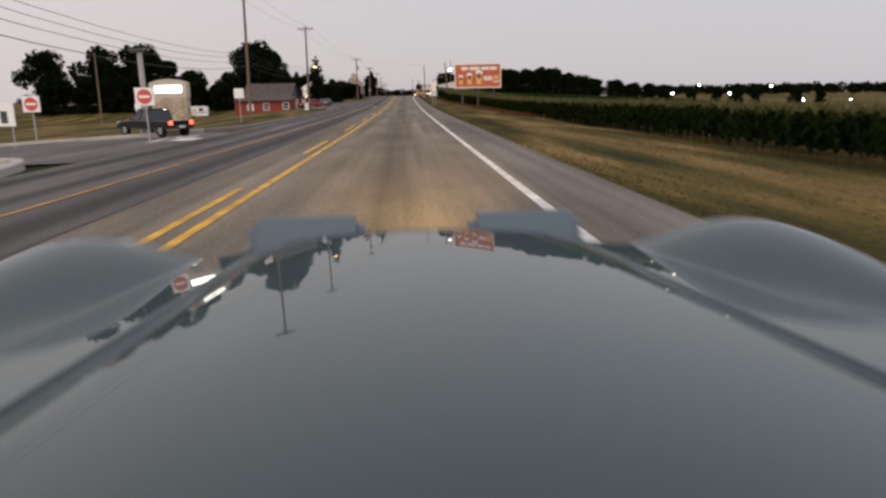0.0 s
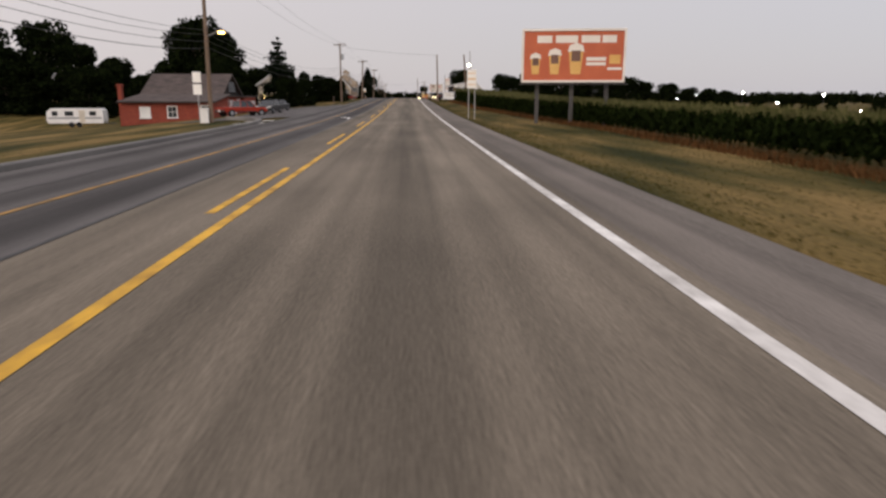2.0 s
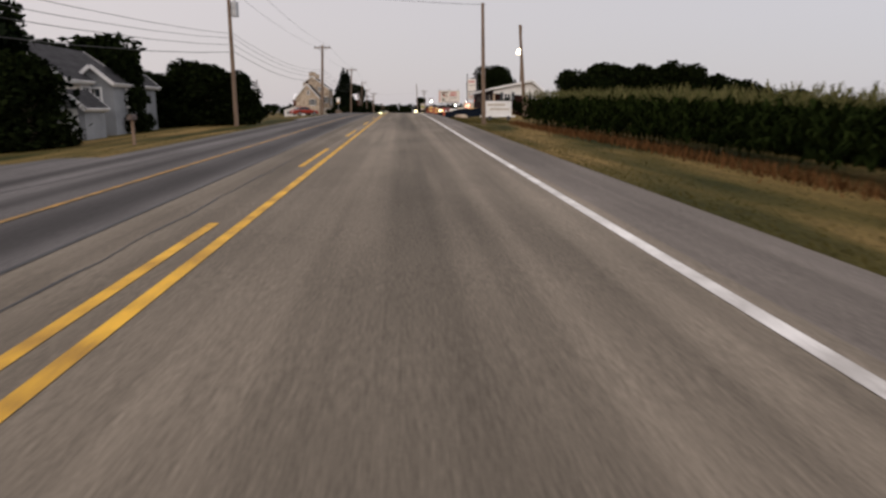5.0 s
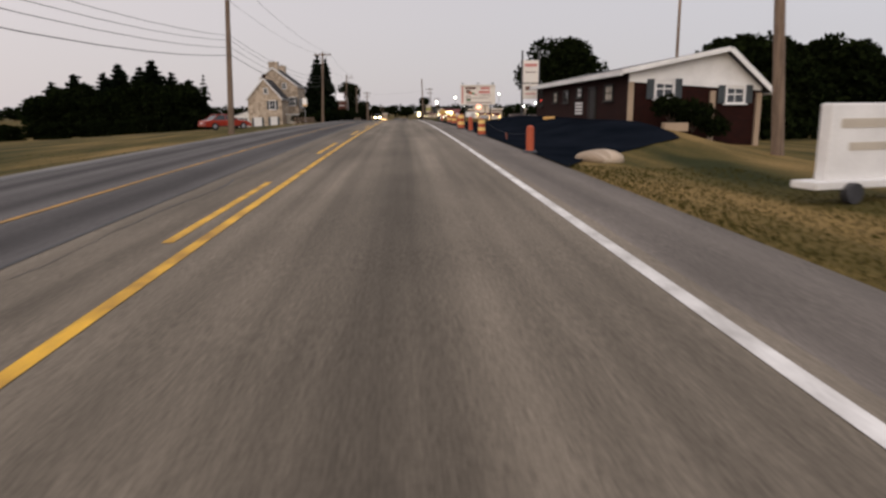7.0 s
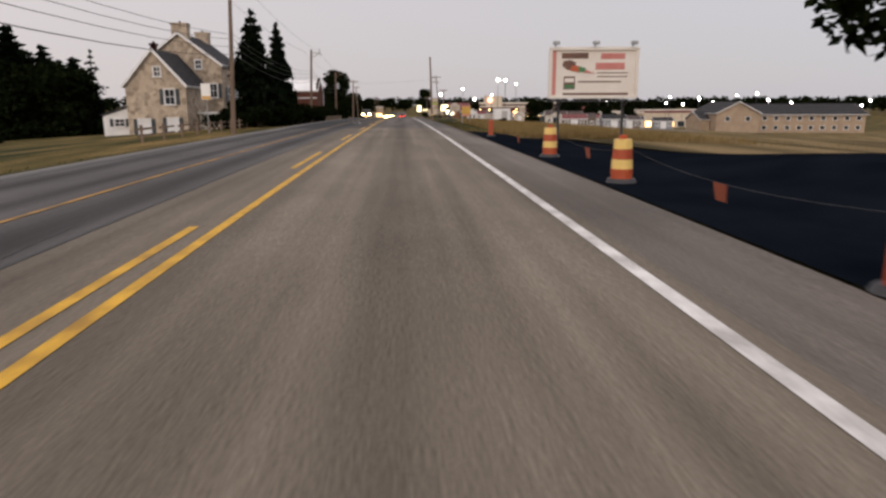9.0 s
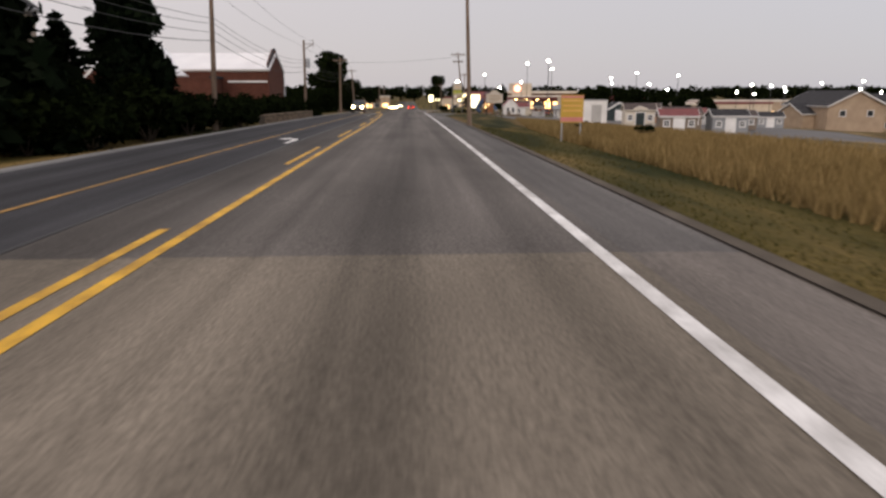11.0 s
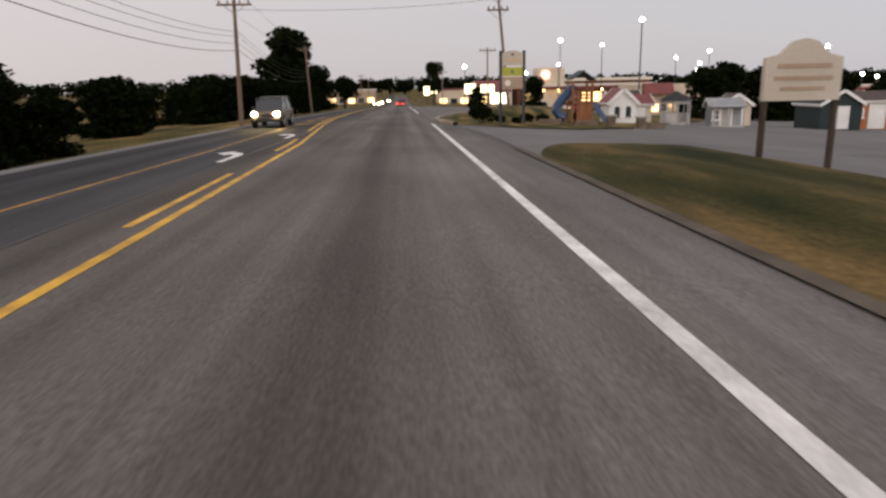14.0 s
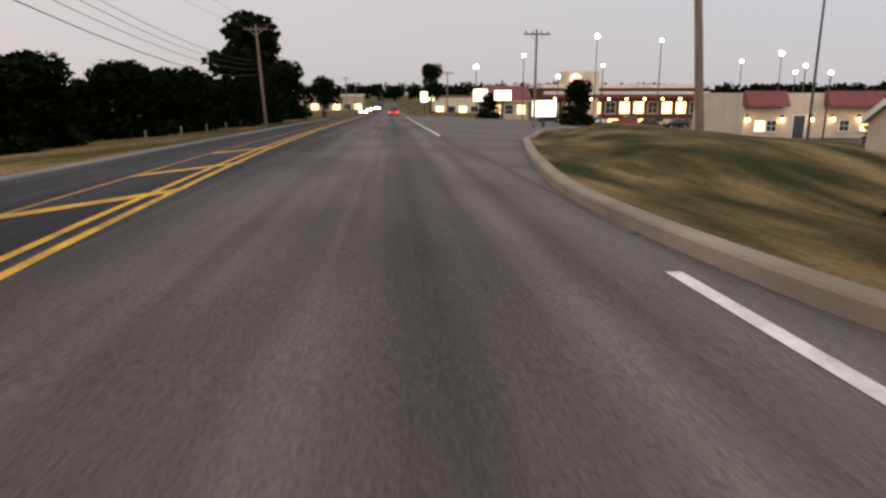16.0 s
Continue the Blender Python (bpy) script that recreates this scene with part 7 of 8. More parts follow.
RED_CAR, BLACK_CAR, SILVER, WHITE_CAR, GREY_CAR = car_paint("red_car_paint", (0.30, 0.030, 0.014)), car_paint("black_car_paint", (0.008, 0.01, 0.012)), car_paint("silver_car_paint", (0.3, 0.31, 0.32)), car_paint("white_car_paint", (0.6, 0.6, 0.58)), car_paint("grey_car_paint", (0.025, 0.027, 0.03))
vehicle("pickup", -11.7, 26.4, 54, BLACK_CAR, "dark pickup truck turning off with glowing tail lights", 0.76, tails=True, z=ground_z(-11.5, 26.6) + 0.05, category="pickup truck")
vehicle("pickup", -14.0, 84.8, -42, RED_CAR, "red pickup truck parked before a brick house", 0.8, z=ground_z(-14.0, 84.8) + 0.05, category="pickup truck")
vehicle("sedan", -12.8, 89.0, 176, BLACK_CAR, "black sedan parked before a brick annex", 0.86, z=ground_z(-12.8, 89.0) + 0.05)
vehicle("sedan", -13.4, 95.0, 172, GREY_CAR, "dark grey sedan parked behind a black one", 0.8, z=ground_z(-13.4, 95.0) + 0.05)
vehicle("sedan", -14.5, 172.6, -50, RED_CAR, "red sedan parked on the grass before cedars", 0.86, z=ground_z(-14.5, 172.6))
# silver-grey paint set about half as bright, slightly uneven in tone
SILVER_SUV = paint("dark_grey_car_paint", (0.04, 0.037, 0.034), (0.06, 0.056, 0.052), 2.0, 0.35, 0.02)
vehicle("suv", -6.3, 263.8, 180, SILVER_SUV, "oncoming grey sport-utility car with bright headlights", 0.88, lights=True)
vehicle("sedan", -5.8, 376, 180, WHITE_CAR, "distant oncoming car with bright headlights", 0.9, lights=True)
vehicle("sedan", -6.0, 415, 180, WHITE_CAR, "distant oncoming car with bright headlights", 0.9, lights=True)
vehicle("sedan", -4.4, 450, 180, WHITE_CAR, "distant oncoming car with bright headlights", 0.9, lights=True)
vehicle("sedan", 0.4, 352, 0, RED_CAR, "distant car ahead with red tail lights", 0.9, tails=True)
vehicle("suv", 1.0, 385, 0, BLACK_CAR, "distant car ahead with red tail lights", 0.9, tails=True)
for i, x in enumerate((24.5, 27.5, 31.2, 36.5, 40.0, 44.8, 49.5)):
    vehicle(("sedan", "suv")[i % 2], x, 341, 90 + (i % 3) * 4, (BLACK_CAR, SILVER, WHITE_CAR, RED_CAR, GREY_CAR)[i % 5], "car parked in front of lit shops", 0.85, z=lot_z(x, 341, 0.02))

# ---- the camper behind the brick house ----
rv = thing("camper_trailer", -41.8, 108.6, ground_z(-41.8, 108.6), 8, "white travel trailer parked on the grass", "camper")
rv.scale = (0.9, 0.9, 0.88)
bm = one(prism, [(-2.9, 0.45), (2.9, 0.45), (3.0, 0.8), (2.95, 1.9), (2.6, 2.12), (-2.5, 2.12), (-2.95, 1.7), (-3.0, 0.8)], -0.95, 0.95)
part("body", bm, WHITE_PAINT, rv)
rv.scale = (1.1, 1.1, 1.1)
part("stripe", one(box, 0, -0.96, 1.05, 5.6, 0.02, 0.16), GREY_SIDING, rv)
for x, w in ((-2.1, 0.6), (-0.6, 0.9), (1.9, 0.7)):
    part("window", one(box, x, -0.965, 1.55, w, 0.03, 0.5, 0.01), WINDOW_GLASS, rv)
part("door", one(box, 0.75, -0.97, 1.2, 0.62, 0.03, 1.4, 0.01), CREAM, rv)
for x in (-0.45, 0.35):
    part("wheel", one(tube, (x, -0.8, 0.3), (x, -1.0, 0.3), 0.3, None, 16), TYRE, rv)
part("drawbar", one(box, 3.5, 0, 0.42, 1.2, 0.14, 0.1, 0.01), DARK_STEEL, rv)

# ---- box trailer and display sheds in the gravel yard ----
OLD_WHITE = paint("dulled_white_paint", (0.36, 0.35, 0.34), (0.46, 0.45, 0.43), 1.5, 0.6, 0.03)
bt = thing("box_trailer", 13.2, 231.6, ground_z(13.2, 231.6), -4, "white box trailer standing in dry grass", "trailer")
part("body", one(box, 0, 0, 1.1, 2.1, 1.7, 1.55, 0.04), WHITE_PAINT, bt)
part("roof", one(box, 0, 0, 1.9, 2.2, 1.76, 0.07, 0.02), OLD_WHITE, bt)
part("door", one(box, 0.3, -0.86, 1.0, 0.7, 0.03, 1.2, 0.01), OLD_WHITE, bt)
for x in (-0.4, 0.4):
    part("wheel", one(tube, (x, -0.65, 0.26), (x, -0.87, 0.26), 0.26, None, 16), TYRE, bt)
part("drawbar", one(box, -1.7, 0, 0.3, 1.0, 0.12, 0.08, 0.01), DARK_STEEL, bt)


def display_shed(x, y, w, d, eave, ridge, wall, roof, along="x", turn=0, label="", door=True, windows=2, trim=None, leaf=None):
    g = lot_z(x, y, 0.03)
    r = thing("display_shed", x, y, g, turn, label, "shed", "display sheds")
    gable_block(r, w, d, 0.0, eave, ridge, wall, roof, along, 0.16, trim=trim)
    part("skid", one(box, 0, 0, 0.03, w * 0.96, d * 0.96, 0.08), WOOD_POLE, r)
    f = facing("s", w, d)
    if door:
        add_door(r, f, 0, min(1.0, w * 0.3), eave * 0.82, 0.08, leaf or trim or WHITE_PAINT, "double shed door")
    for i in range(windows):
        add_window(r, f, (-1 if i == 0 else 1) * w * 0.33, eave * 0.58, min(0.5, w * 0.16), 0.55)
    return r


DULL_TAN = paint("dull_tan_siding", (0.15, 0.115, 0.085), (0.21, 0.165, 0.125), 1.5, 0.7, 0.05)
first_shed = display_shed(27.6, 257.0, 3.5, 2.2, 2.1, 2.8, CREAM, BROWN_ROOF, "x", -8, "cream display shed with a dark door and dormer", leaf=DARK_GREEN, trim=CREAM)
part("dormer", one(prism, [(-0.85, 2.06), (0.85, 2.06), (0.85, 2.28), (0, 2.58), (-0.85, 2.28)], -1.26, -0.3), CREAM, first_shed, "small cream gable over the door")
display_shed(32.3, 256.0, 4.0, 2.8, 2.1, 2.8, DULL_TAN, BROWN_ROOF, "x", -8, "tan display shed with a brown shingle roof", leaf=SHUTTER, trim=DULL_TAN)
display_shed(37.4, 255.2, 4.0, 2.8, 2.1, 2.8, GREY_SIDING, SHINGLE, "x", -8, "grey display shed with a dark roof")
display_shed(30.2, 271.0, 2.9, 3.0, 1.75, 2.6, DARK_GREEN, SHINGLE, "y", 0, "dark green display shed with a white door", windows=0)
display_shed(36.2, 274.4, 3.8, 2.6, 2.1, 2.75, ORANGE_WOOD, BROWN_ROOF, "x", -10, "orange cedar display shed with an open front")
porch = display_shed(21.5, 269.0, 1.9, 1.3, 1.35, 1.75, GREY_SIDING, GREY_SIDING, "x", -10, "small grey shed with a grey roof and a white front porch", windows=1, trim=OLD_WHITE)
for x in (-0.9, 0.0, 0.9):
    part("porch_post", one(box, x, -1.25, 0.62, 0.09, 0.09, 1.24, 0.01), OLD_WHITE, porch)
part("porch_floor", one(box, 0, -0.95, 0.06, 1.95, 0.7, 0.1, 0.01), OLD_WHITE, porch)
part("porch_roof", one(box, 0, -0.98, 1.32, 2.1, 0.85, 0.07, 0.01), GREY_SIDING, porch)
display_shed(24.6, 273.0, 2.0, 1.8, 1.5, 2.2, CREAM_STUCCO, BROWN_ROOF, "y", -6, "small tan shed with a steep brown roof", windows=0)
display_shed(44.0, 276, 4.2, 2.8, 1.7, 2.4, OLD_WHITE, MAROON, "x", -10, "white display shed with a maroon roof")
display_shed(50.5, 277, 4.0, 2.8, 1.7, 2.4, CREAM, SHINGLE, "x", -10, "cream display shed with a dark roof")
display_shed(57.0, 277, 4.0, 2.8, 1.7, 2.4, GREY_SIDING, SHINGLE, "x", -10, "grey display shed with a dark roof")
display_shed(43.5, 263, 4.0, 2.8, 1.7, 2.4, DULL_TAN, BROWN_ROOF, "x", -10, "tan display shed with a brown shingle roof")
display_shed(28.6, 249.6, 3.8, 2.4, 1.7, 2.35, DULL_TAN, MAROON, "x", -10, "tan display shed with a maroon roof")

# white playhouse with arched windows
ph = thing("playhouse", 14.1, 268.0, lot_z(14.1, 268.0, 0.03), 0, "white playhouse with maroon roof, steep gable and arched windows", "playhouse")
gable_block(ph, 1.7, 1.8, 0, 1.25, 2.05, WHITE_PAINT, MAROON, "y", 0.12)
for x in (-0.35, 0.35):
    bm = one(prism, [(x - 0.16, 0.4), (x + 0.16, 0.4), (x + 0.16, 0.9)] + [(x + 0.16 * math.cos(k * math.pi / 6), 0.9 + 0.16 * math.sin(k * math.pi / 6)) for k in range(1, 6)] + [(x - 0.16, 0.9)], -0.93, -0.9)
    part("arched_window", bm, WINDOW_GLASS, ph)
    part("sill", one(box, x, -0.94, 0.38, 0.42, 0.08, 0.05), OLD_WHITE, ph)
display_shed(16.3, 270.6, 1.7, 1.6, 1.2, 1.75, CREAM, MAROON, "x", 4, "small cream playhouse with a maroon roof", windows=1)
display_shed(17.2, 275, 2.2, 2.0, 1.5, 2.1, CREAM_STUCCO, BROWN_ROOF, "x", -4, "small tan shed beside a playhouse")

# gazebo
gz = thing("gazebo", 18.4, 269.2, lot_z(18.4, 269.2, 0.03), 10, "white eight-sided gazebo with arched openings and a dark roof", "gazebo")
gz.scale = (0.7, 0.7, 0.88)
part("floor", one(tube, (0, 0, 0), (0, 0, 0.16), 1.4, None, 8), OLD_WHITE, gz)
bm = bmesh.new()
tube(bm, (0, 0, 1.75), (0, 0, 2.4), 1.62, 0.12, 8)
part("roof", bm, SHINGLE, gz)
part("finial", one(tube, (0, 0, 2.4), (0, 0, 2.62), 0.08, 0.02, 8), OLD_WHITE, gz)
for k in range(8):
    a0, a1 = math.radians(22.5 + 45 * k), math.radians(67.5 + 45 * k)
    p0, p1 = Vector((1.3 * math.cos(a0), 1.3 * math.sin(a0), 0)), Vector((1.3 * math.cos(a1), 1.3 * math.sin(a1), 0))
    part("post", one(box, p0.x, p0.y, 0.95, 0.1, 0.1, 1.7, 0.01), OLD_WHITE, gz)
    m = Matrix.Translation((p0 + p1) / 2) @ Matrix.Rotation(math.atan2(p1.y - p0.y, p1.x - p0.x), 4, "Z")
    L = (p1 - p0).length
    if k != 5:
        part("rail_panel", one(box, 0, 0, 0.5, L, 0.05, 0.62, 0.01, m), OLD_WHITE, gz)
    part("arch_panel", one(box, 0, 0, 1.62, L, 0.06, 0.28, 0.02, m), OLD_WHITE, gz)

# play tower with tube slide
pt = thing("play_tower", 10.65, 265.2, lot_z(10.65, 265.2, 0.075), 0, "timber play tower with a blue tube slide and dark canopy", "play tower")
pt.scale = (1.12, 1.12, 1.2)
CEDAR = paint("brown_play_timber", (0.16, 0.065, 0.03), (0.30, 0.13, 0.06), 2, 0.8, 0.2, 30, stretch=(3, 3, 0.4))
BLUE = paint("blue_slide_plastic", (0.006, 0.026, 0.075), (0.012, 0.044, 0.11), 1.5, 0.35, 0.03)
for sx in (-0.45, 0.55):
    for sy in (-0.5, 0.5):
        part("post", one(box, sx, sy, 0.95, 0.1, 0.1, 2.0, 0.01), CEDAR, pt)
part("deck", one(box, 0.05, 0, 0.95, 1.1, 1.1, 0.1, 0.01), CEDAR, pt)
for z in (1.15, 1.3, 1.45):
    part("rail", one(box, 0.05, -0.52, z, 1.0, 0.04, 0.1, 0.008), CEDAR, pt)
part("wall_board", one(box, 0.15, -0.51, 0.45, 0.75, 0.05, 0.85, 0.01), CEDAR, pt)
for s in (-1, 1):
    part("canopy", one(box, 0.05, 0, 0, 0.72, 1.35, 0.05, 0.01, pose(0.05 + s * 0.29, 0, 2.18, 0, s * 32, 0)), paint("dark_teal_canopy", (0.012, 0.025, 0.03), (0.03, 0.05, 0.055), 3, 0.7, 0.05), pt)
bm = bmesh.new()
path = [(-0.3, -0.1, 1.62), (-0.62, -0.25, 1.42), (-0.95, -0.4, 1.12), (-1.22, -0.55, 0.82), (-1.32, -0.7, 0.58), (-1.18, -0.85, 0.38), (-0.92, -0.95, 0.26)]
rings = []
for i, q in enumerate(path):
    d = (Vector(path[min(i + 1, len(path) - 1)]) - Vector(path[max(i - 1, 0)])).to_track_quat("Z", "Y")
    rings.append([bm.verts.new(Vector(q) + d @ Vector((0.22 * math.cos(k * math.pi / 8), 0.22 * math.sin(k * math.pi / 8), 0))) for k in range(16)])
for a, b in zip(rings, rings[1:]):
    for k in range(16):
        bm.faces.new((a[k], a[(k + 1) % 16], b[(k + 1) % 16], b[k]))
part("tube_slide", bm, BLUE, pt, "curving blue tube slide")
bm = bmesh.new()
box(bm, 0, 0, 0, 0.36, 1.4, 0.05, 0.01, pose(0.9, -0.75, 0.5, 38, 0, 25))
part("open_slide", bm, BLUE, pt, "short blue open slide")
PIER_STONE = masonry("brown_pier_stone", (0.10, 0.075, 0.055), (0.24, 0.185, 0.14), (0.2, 0.165, 0.13), 2.6, 0.9, True)
BED_BLOCK = paint("brown_bed_block", (0.12, 0.09, 0.065), (0.22, 0.17, 0.125), 3, 0.9, 0.3, 30)
for x, y, w in ((11.4, 262.2, 0.4), (12.9, 262.0, 0.4)):
    pier = thing("stone_pier", x, y, lot_z(x, y, 0.03), 0, "low square stone pier with a flat cap", "pier", "stone piers")
    part("shaft", one(box, 0, 0, 0.28, w, w, 0.6, 0.02), PIER_STONE, pier)
    part("cap", one(box, 0, 0, 0.61, w + 0.12, w + 0.12, 0.08, 0.015), CONCRETE, pier)
for x, w in ((13.7, 1.5), (10.3, 1.4), (8.2, 1.2)):
    low = thing("landscape_wall", x, 262.6, lot_z(x, 262.6, 0.03), 0, "low tan block wall edging a planted bed", "wall", "landscape walls")
    for k in range(2):
        for i in range(int(w / 0.3)):
            part("block", one(box, -w / 2 + 0.15 + i * 0.3 + 0.1 * k, 0, 0.08 + k * 0.15, 0.28, 0.25, 0.14, 0.015), BED_BLOCK, low)

# mailbox and a few roadside pieces
mb = thing("mailbox", -9.9, 112, ground_z(-9.9, 112), 0, "dull brown mailbox on a short wooden post", "mailbox")
part("post", one(box, 0, 0, 0.4, 0.1, 0.1, 1.0, 0.01), WOOD_POLE, mb)
bm = one(prism, [(-0.1, 0.9), (0.1, 0.9), (0.1, 1.02), (0.05, 1.1), (-0.05, 1.1), (-0.1, 1.02)], -0.22, 0.22)
part("box", bm, BROWN_ROOF, mb)
for i in range(12):
    x, y = -11.4 - 0.15 * i, 186 + i * 2.6
    if i == 0:
        first = thing("fence_post", x, y, ground_z(x, y), 0, "weathered low wooden fence post", "fence post", "fence before the farmhouse")
        part("post", one(box, 0, 0, 0.35, 0.1, 0.1, 0.9, 0.012), WOOD_POLE, first)
        for z in (0.3, 0.6):
            part("rail", one(box, -0.19, 1.3, z, 0.05, 2.6, 0.09, 0.008, pose(0, 0, 0, 0, 0, 3.3)), WOOD_POLE, first)
    else:
        copy_thing(first, pose(x, y * ALONG, ground_z(x, y)))
for i in range(9):
    x, y = -11.6 - 0.25 * i, 284 + i * 5.0
    gp = thing("guide_post", x, y, ground_z(x, y), 0, "short pale wooden guide post by the road", "post", "guide posts")
    part("shaft", one(tube, (0, 0, -0.1), (0, 0, 0.55), 0.06, 0.05, 8), WOOD_POLE, gp)


# ---- the open roadster standing in the lane, its long bonnet below the first view ----
ROADSTER_PAINT = car_paint("grey_teal_car_paint", (0.014, 0.034, 0.038))
rp = ROADSTER_PAINT.node_tree.nodes["Principled BSDF"]
rp.inputs["Roughness"].default_value, rp.inputs["Metallic"].default_value = 0.45, 0.0
rp.inputs["Coat Weight"].default_value, rp.inputs["Coat Roughness"].default_value = 0.72, 0.012
rp.inputs["Specular IOR Level"].default_value, rp.inputs["Coat Tint"].default_value = 0.12, (0.8, 0.95, 0.97, 1)
LEATHER = paint("dark_seat_leather", (0.012, 0.011, 0.01), (0.03, 0.027, 0.025), 8, 0.6, 0.2)
car = thing("roadster", 0.385, 0, zg(0), 0.8, "grey-teal open roadster with raised headlight covers standing on the lane", "car")


def ease(v):
    v = max(0.0, min(1.0, v))
    return v * v * (3 - 2 * v)


def bonnet_half(y):
    """Half the width of the raised middle of the bonnet."""
    return 0.385 + 0.02 * max(0.0, 1.68 - y) - 0.05 * ease((y - 1.6) / 0.3)


def crease(y):
    """How far from the middle the wing rises out of the flat beside the bonnet."""
    return 0.575 + 0.09 * max(0.0, 1.68 - y) + 0.05 * ease((y - 1.6) / 0.4)


def car_top(x, y):
    """The height of the car's front, falling towards the nose: a raised bonnet, a flat beside it and a rounded wing on each side."""
    u, h, c = abs(x), bonnet_half(y), crease(y)
    fall = 0.088 * (1.75 - y)
    middle = 1.052 + fall - 0.034 * (u / 0.45) ** 2
    flat_side = 1.008 + fall - 0.11 * (u - 0.45)
    z = middle + (flat_side - middle) * ease((u - h + 0.02) / 0.07)
    if u > c:
        crest = 1.105 - 0.26 * (1.45 - y) ** 2 if y < 1.45 else 1.105 - 0.6 * (y - 1.45) ** 2
        t = min(1.0, (u - c) / (0.80 - c))
        z += max(0.0, crest - flat_side) * (1 - (1 - t) ** 2)
    if u > 0.80:
        z -= 2.4 * (u - 0.80) ** 2
    return z - 0.9 * max(0.0, y - 1.74) ** 2 - 2.0 * max(0.0, y - 1.84) ** 2


def panel(name, left, right, y0, y1, label="", skirt=0.05, nx=22, ny=44):
    """A sheet-metal panel of the car's top between two side lines, with its edges folded down."""
    bm = bmesh.new()
    grid = []
    for j in range(-1, ny + 2):
        y = y0 + (y1 - y0) * min(max(j, 0), ny) / ny
        x0, x1 = left(y), right(y)
        row = []
        for i in range(-1, nx + 2):
            x = x0 + (x1 - x0) * min(max(i, 0), nx) / nx
            edge = i in (-1, nx + 1) or j in (-1, ny + 1)
            row.append(bm.verts.new((x, y, car_top(x, y) - (skirt if edge else 0))))
        grid.append(row)
    for a, b in zip(grid, grid[1:]):
        for i in range(len(a) - 1):
            f = bm.faces.new((a[i], a[i + 1], b[i + 1], b[i]))
            f.smooth = True
    for e in bm.edges:
        if len(e.link_faces) == 2 and e.calc_face_angle() > 0.9:
            e.smooth = False
    return part(name, bm, ROADSTER_PAINT, car, label)


panel("bonnet", lambda y: -bonnet_half(y) - 0.05, lambda y: bonnet_half(y) + 0.05, 0.12, 1.80, "long raised bonnet panel", nx=48, ny=60)
panel("nose", lambda y: -0.96, lambda y: 0.96, 1.806, 2.2, "rounded nose panel", nx=60, ny=16)
panel("cowl", lambda y: -0.9, lambda y: 0.9, -0.12, 0.112, nx=40, ny=6)
# covers lighter than the body, the reflected sky mixed into their blue-grey
SKYLIT_POD_PAINT = car_paint("skylit_blue_grey_cover_paint", (0.10, 0.135, 0.16))
HEADLAMP = bpy.data.lights.new("headlamp", "SPOT")
HEADLAMP.energy, HEADLAMP.color, HEADLAMP.spot_size, HEADLAMP.spot_blend, HEADLAMP.shadow_soft_size = 9000, (1.0, 0.66, 0.25), radians(26), 1.0, 0.06
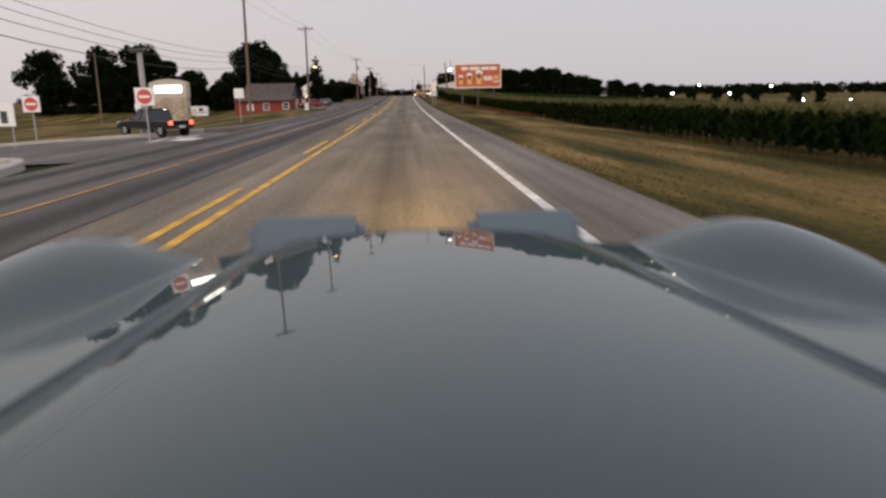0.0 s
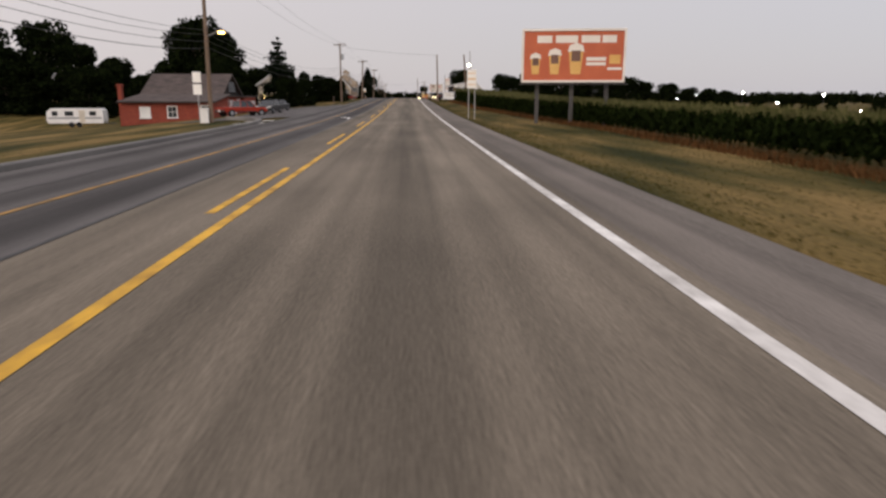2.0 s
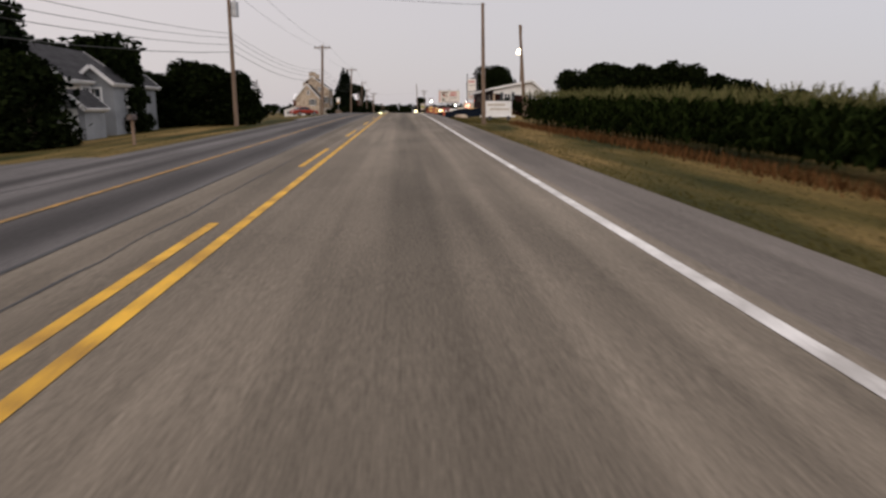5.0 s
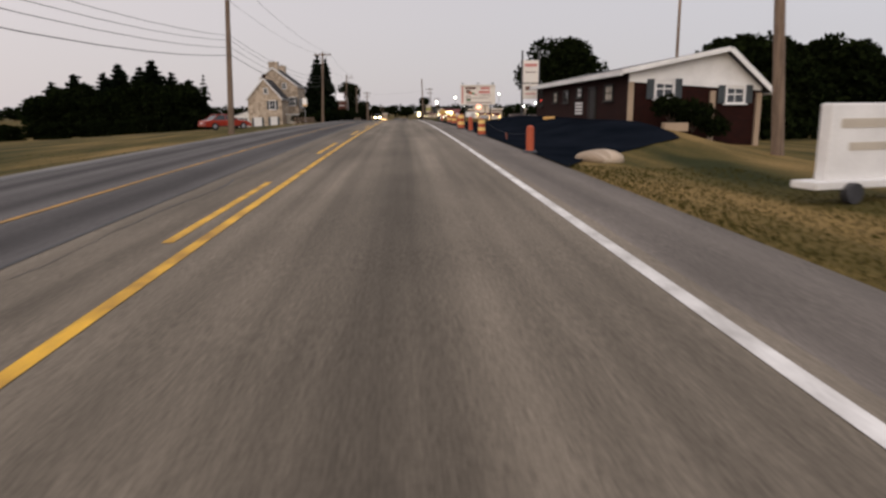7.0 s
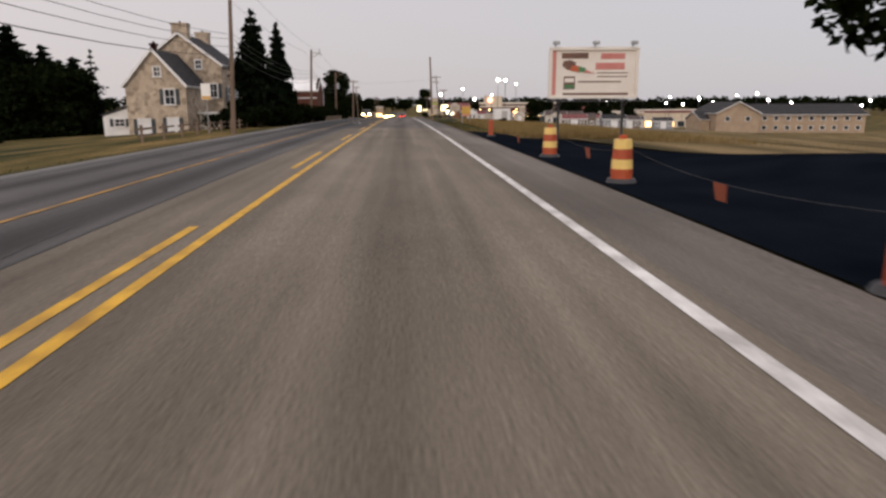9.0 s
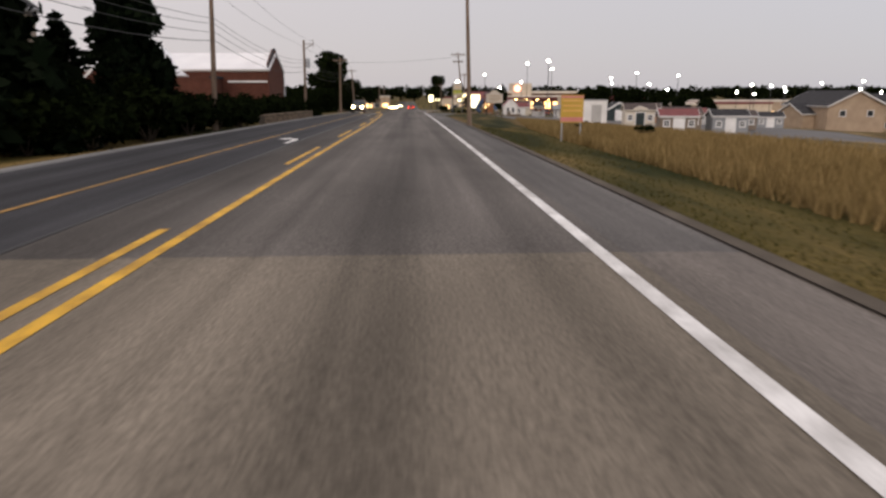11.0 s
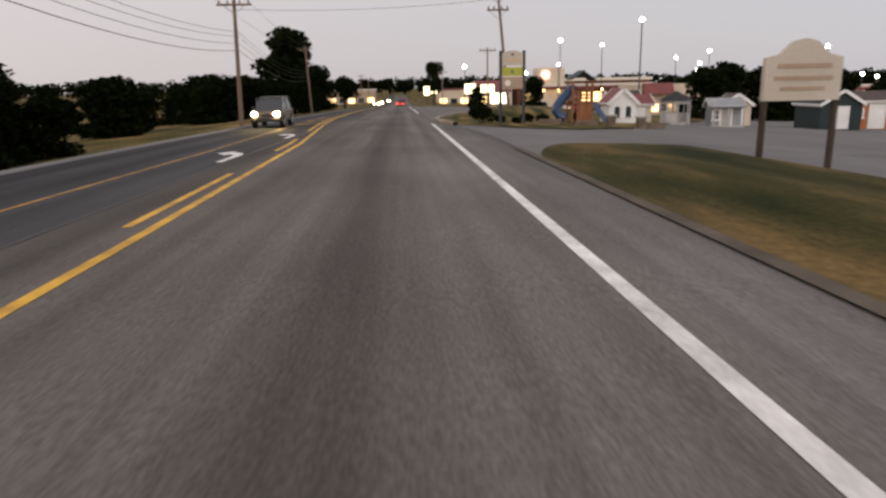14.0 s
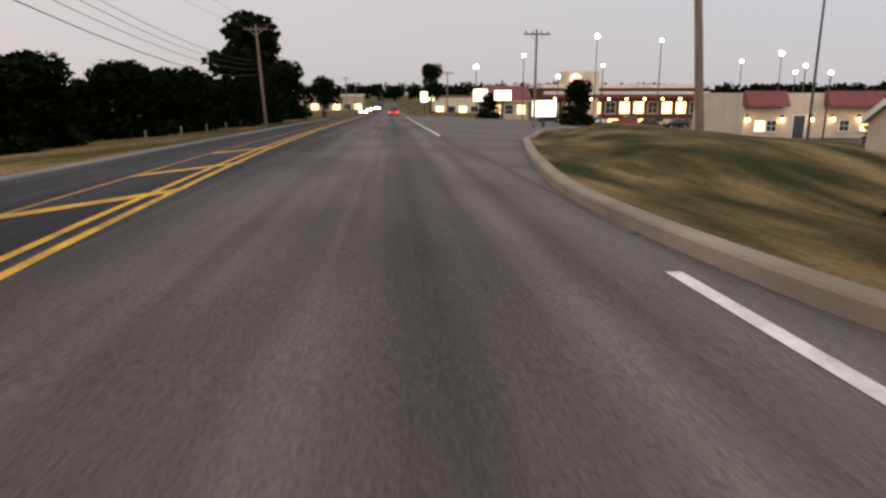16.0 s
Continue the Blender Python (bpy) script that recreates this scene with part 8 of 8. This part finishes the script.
for s in (-1, 1):
    inner, outer = (lambda y: bonnet_half(y) + 0.054), (lambda y: 0.96)
    side = (inner, outer) if s > 0 else ((lambda y: -0.96), (lambda y: -bonnet_half(y) - 0.054))
    panel("wing", *side, 0.12, 1.80, "rounded front wing", nx=52, ny=60)
    bm = one(prism, [(1.99, 0.86), (2.14, 0.86), (2.16, 1.005), (2.14, 1.03), (2.09, 1.034)], -0.183, 0.183)
    bmesh.ops.bevel(bm, geom=[e for e in bm.edges if abs(e.verts[0].co.y - e.verts[1].co.y) < 0.01 and max(v.co.z for v in e.verts) > 0.95], offset=0.03, segments=3, affect="EDGES")
    pod = part("headlight_cover", bm, SKYLIT_POD_PAINT, car, "raised pop-up headlight cover")
    pod.matrix_basis = pose(s * 0.348, 0, 0.0) @ Matrix(((0, 1, 0, 0), (1, 0, 0, 0), (0, 0, 1, 0), (0, 0, 0, 1)))
    part("headlight", one(box, 2.165, 0, 0.93, 0.03, 0.3, 0.1, 0.01), HEAD_OFF, pod)
    part("hinge", one(tube, (2.0, -0.15, 0.87), (2.0, 0.15, 0.87), 0.02, None, 8), DARK_STEEL, pod)
    beam = new("headlamp_beam", HEADLAMP)
    beam.matrix_basis = look((0.385 + s * 0.348, 2.25, zg(0) + 0.96), (0.45 + s * 0.3, 24, zg(19) + 0.02))
    outline = [(-2.1, 0.3), (2.0, 0.3), (2.12, 0.5), (1.7, 0.72), (0.1, 0.76), (-1.2, 0.8), (-2.15, 0.74)]
    bm = bmesh.new()
    a = [bm.verts.new((s * 0.80, y, z)) for y, z in outline]
    b = [bm.verts.new((s * (0.95 if z > 0.4 else 0.9), y, z)) for y, z in outline]
    bm.faces.new(a), bm.faces.new(b[::-1])
    for i in range(len(a)):
        bm.faces.new((a[i], b[i], b[(i + 1) % len(a)], a[(i + 1) % len(a)]))
    bmesh.ops.recalc_face_normals(bm, faces=bm.faces)
    part("side_panel", bm, ROADSTER_PAINT, car)
    door = part("door", one(box, s * 0.93, -0.55, 0.66, 0.06, 1.0, 0.5, 0.02), ROADSTER_PAINT, car)
    part("handle", one(box, s * 0.97, -0.9, 0.76, 0.03, 0.16, 0.04, 0.01), DARK_STEEL, door)
    part("mirror", one(box, s * 1.0, -0.02, 0.98, 0.2, 0.1, 0.12, 0.03), ROADSTER_PAINT, car)
    seat = part("seat", one(box, s * 0.36, -0.72, 0.48, 0.46, 0.5, 0.16, 0.05), LEATHER, car)
    part("backrest", one(box, 0, 0, 0, 0.46, 0.14, 0.56, 0.05, pose(s * 0.36, -1.02, 0.76, -14)), LEATHER, seat)
    part("tail_light", one(box, s * 0.66, -2.17, 0.66, 0.36, 0.05, 0.13, 0.02), TAIL_OFF, car)
    part("screen_pillar", one(tube, (s * 0.72, 0.08, 0.98), (s * 0.62, -0.42, 1.2), 0.025, None, 8), DARK_STEEL, car)
    for y in (1.35, -1.35):
        wheel = part("wheel", one(tube, (s * 0.75, y, 0.31), (s * 0.96, y, 0.31), 0.31, None, 24), TYRE, car)
        part("rim", one(tube, (s * 0.955, y, 0.31), (s * 0.975, y, 0.31), 0.2, 0.17, 16), RIM, wheel)
bm = bmesh.new()
vs = [bm.verts.new(p) for p in ((-0.72, 0.08, 0.98), (0.72, 0.08, 0.98), (0.62, -0.42, 1.2), (-0.62, -0.42, 1.2))]
bm.faces.new(vs)
bmesh.ops.solidify(bm, geom=bm.faces[:], thickness=0.006)
part("windscreen", bm, glassy("tinted_windscreen_glass", (0.05, 0.06, 0.06), 0.03), car, "raked dark windscreen")
part("screen_rail", one(tube, (-0.63, -0.42, 1.2), (0.63, -0.42, 1.2), 0.022, None, 8), DARK_STEEL, car)
part("dashboard", one(box, 0, -0.22, 0.86, 1.5, 0.26, 0.14, 0.04), LEATHER, car)
part("floor_pan", one(box, 0, 0, 0.27, 1.7, 4.1, 0.1, 0.02), DARK_STEEL, car)
part("engine_bay", one(box, 0, 0.95, 0.58, 1.56, 1.9, 0.5, 0.04), DARK_STEEL, car)
part("rear_deck", one(box, 0, -1.68, 0.72, 1.86, 0.98, 0.3, 0.09), ROADSTER_PAINT, car)
part("front_bumper", one(box, 0, 2.1, 0.5, 1.84, 0.22, 0.26, 0.07), ROADSTER_PAINT, car)
part("rear_bumper", one(box, 0, -2.12, 0.48, 1.84, 0.2, 0.26, 0.07), ROADSTER_PAINT, car)
part("number_plate", one(box, 0, -2.235, 0.5, 0.4, 0.02, 0.14), PLATE, car)
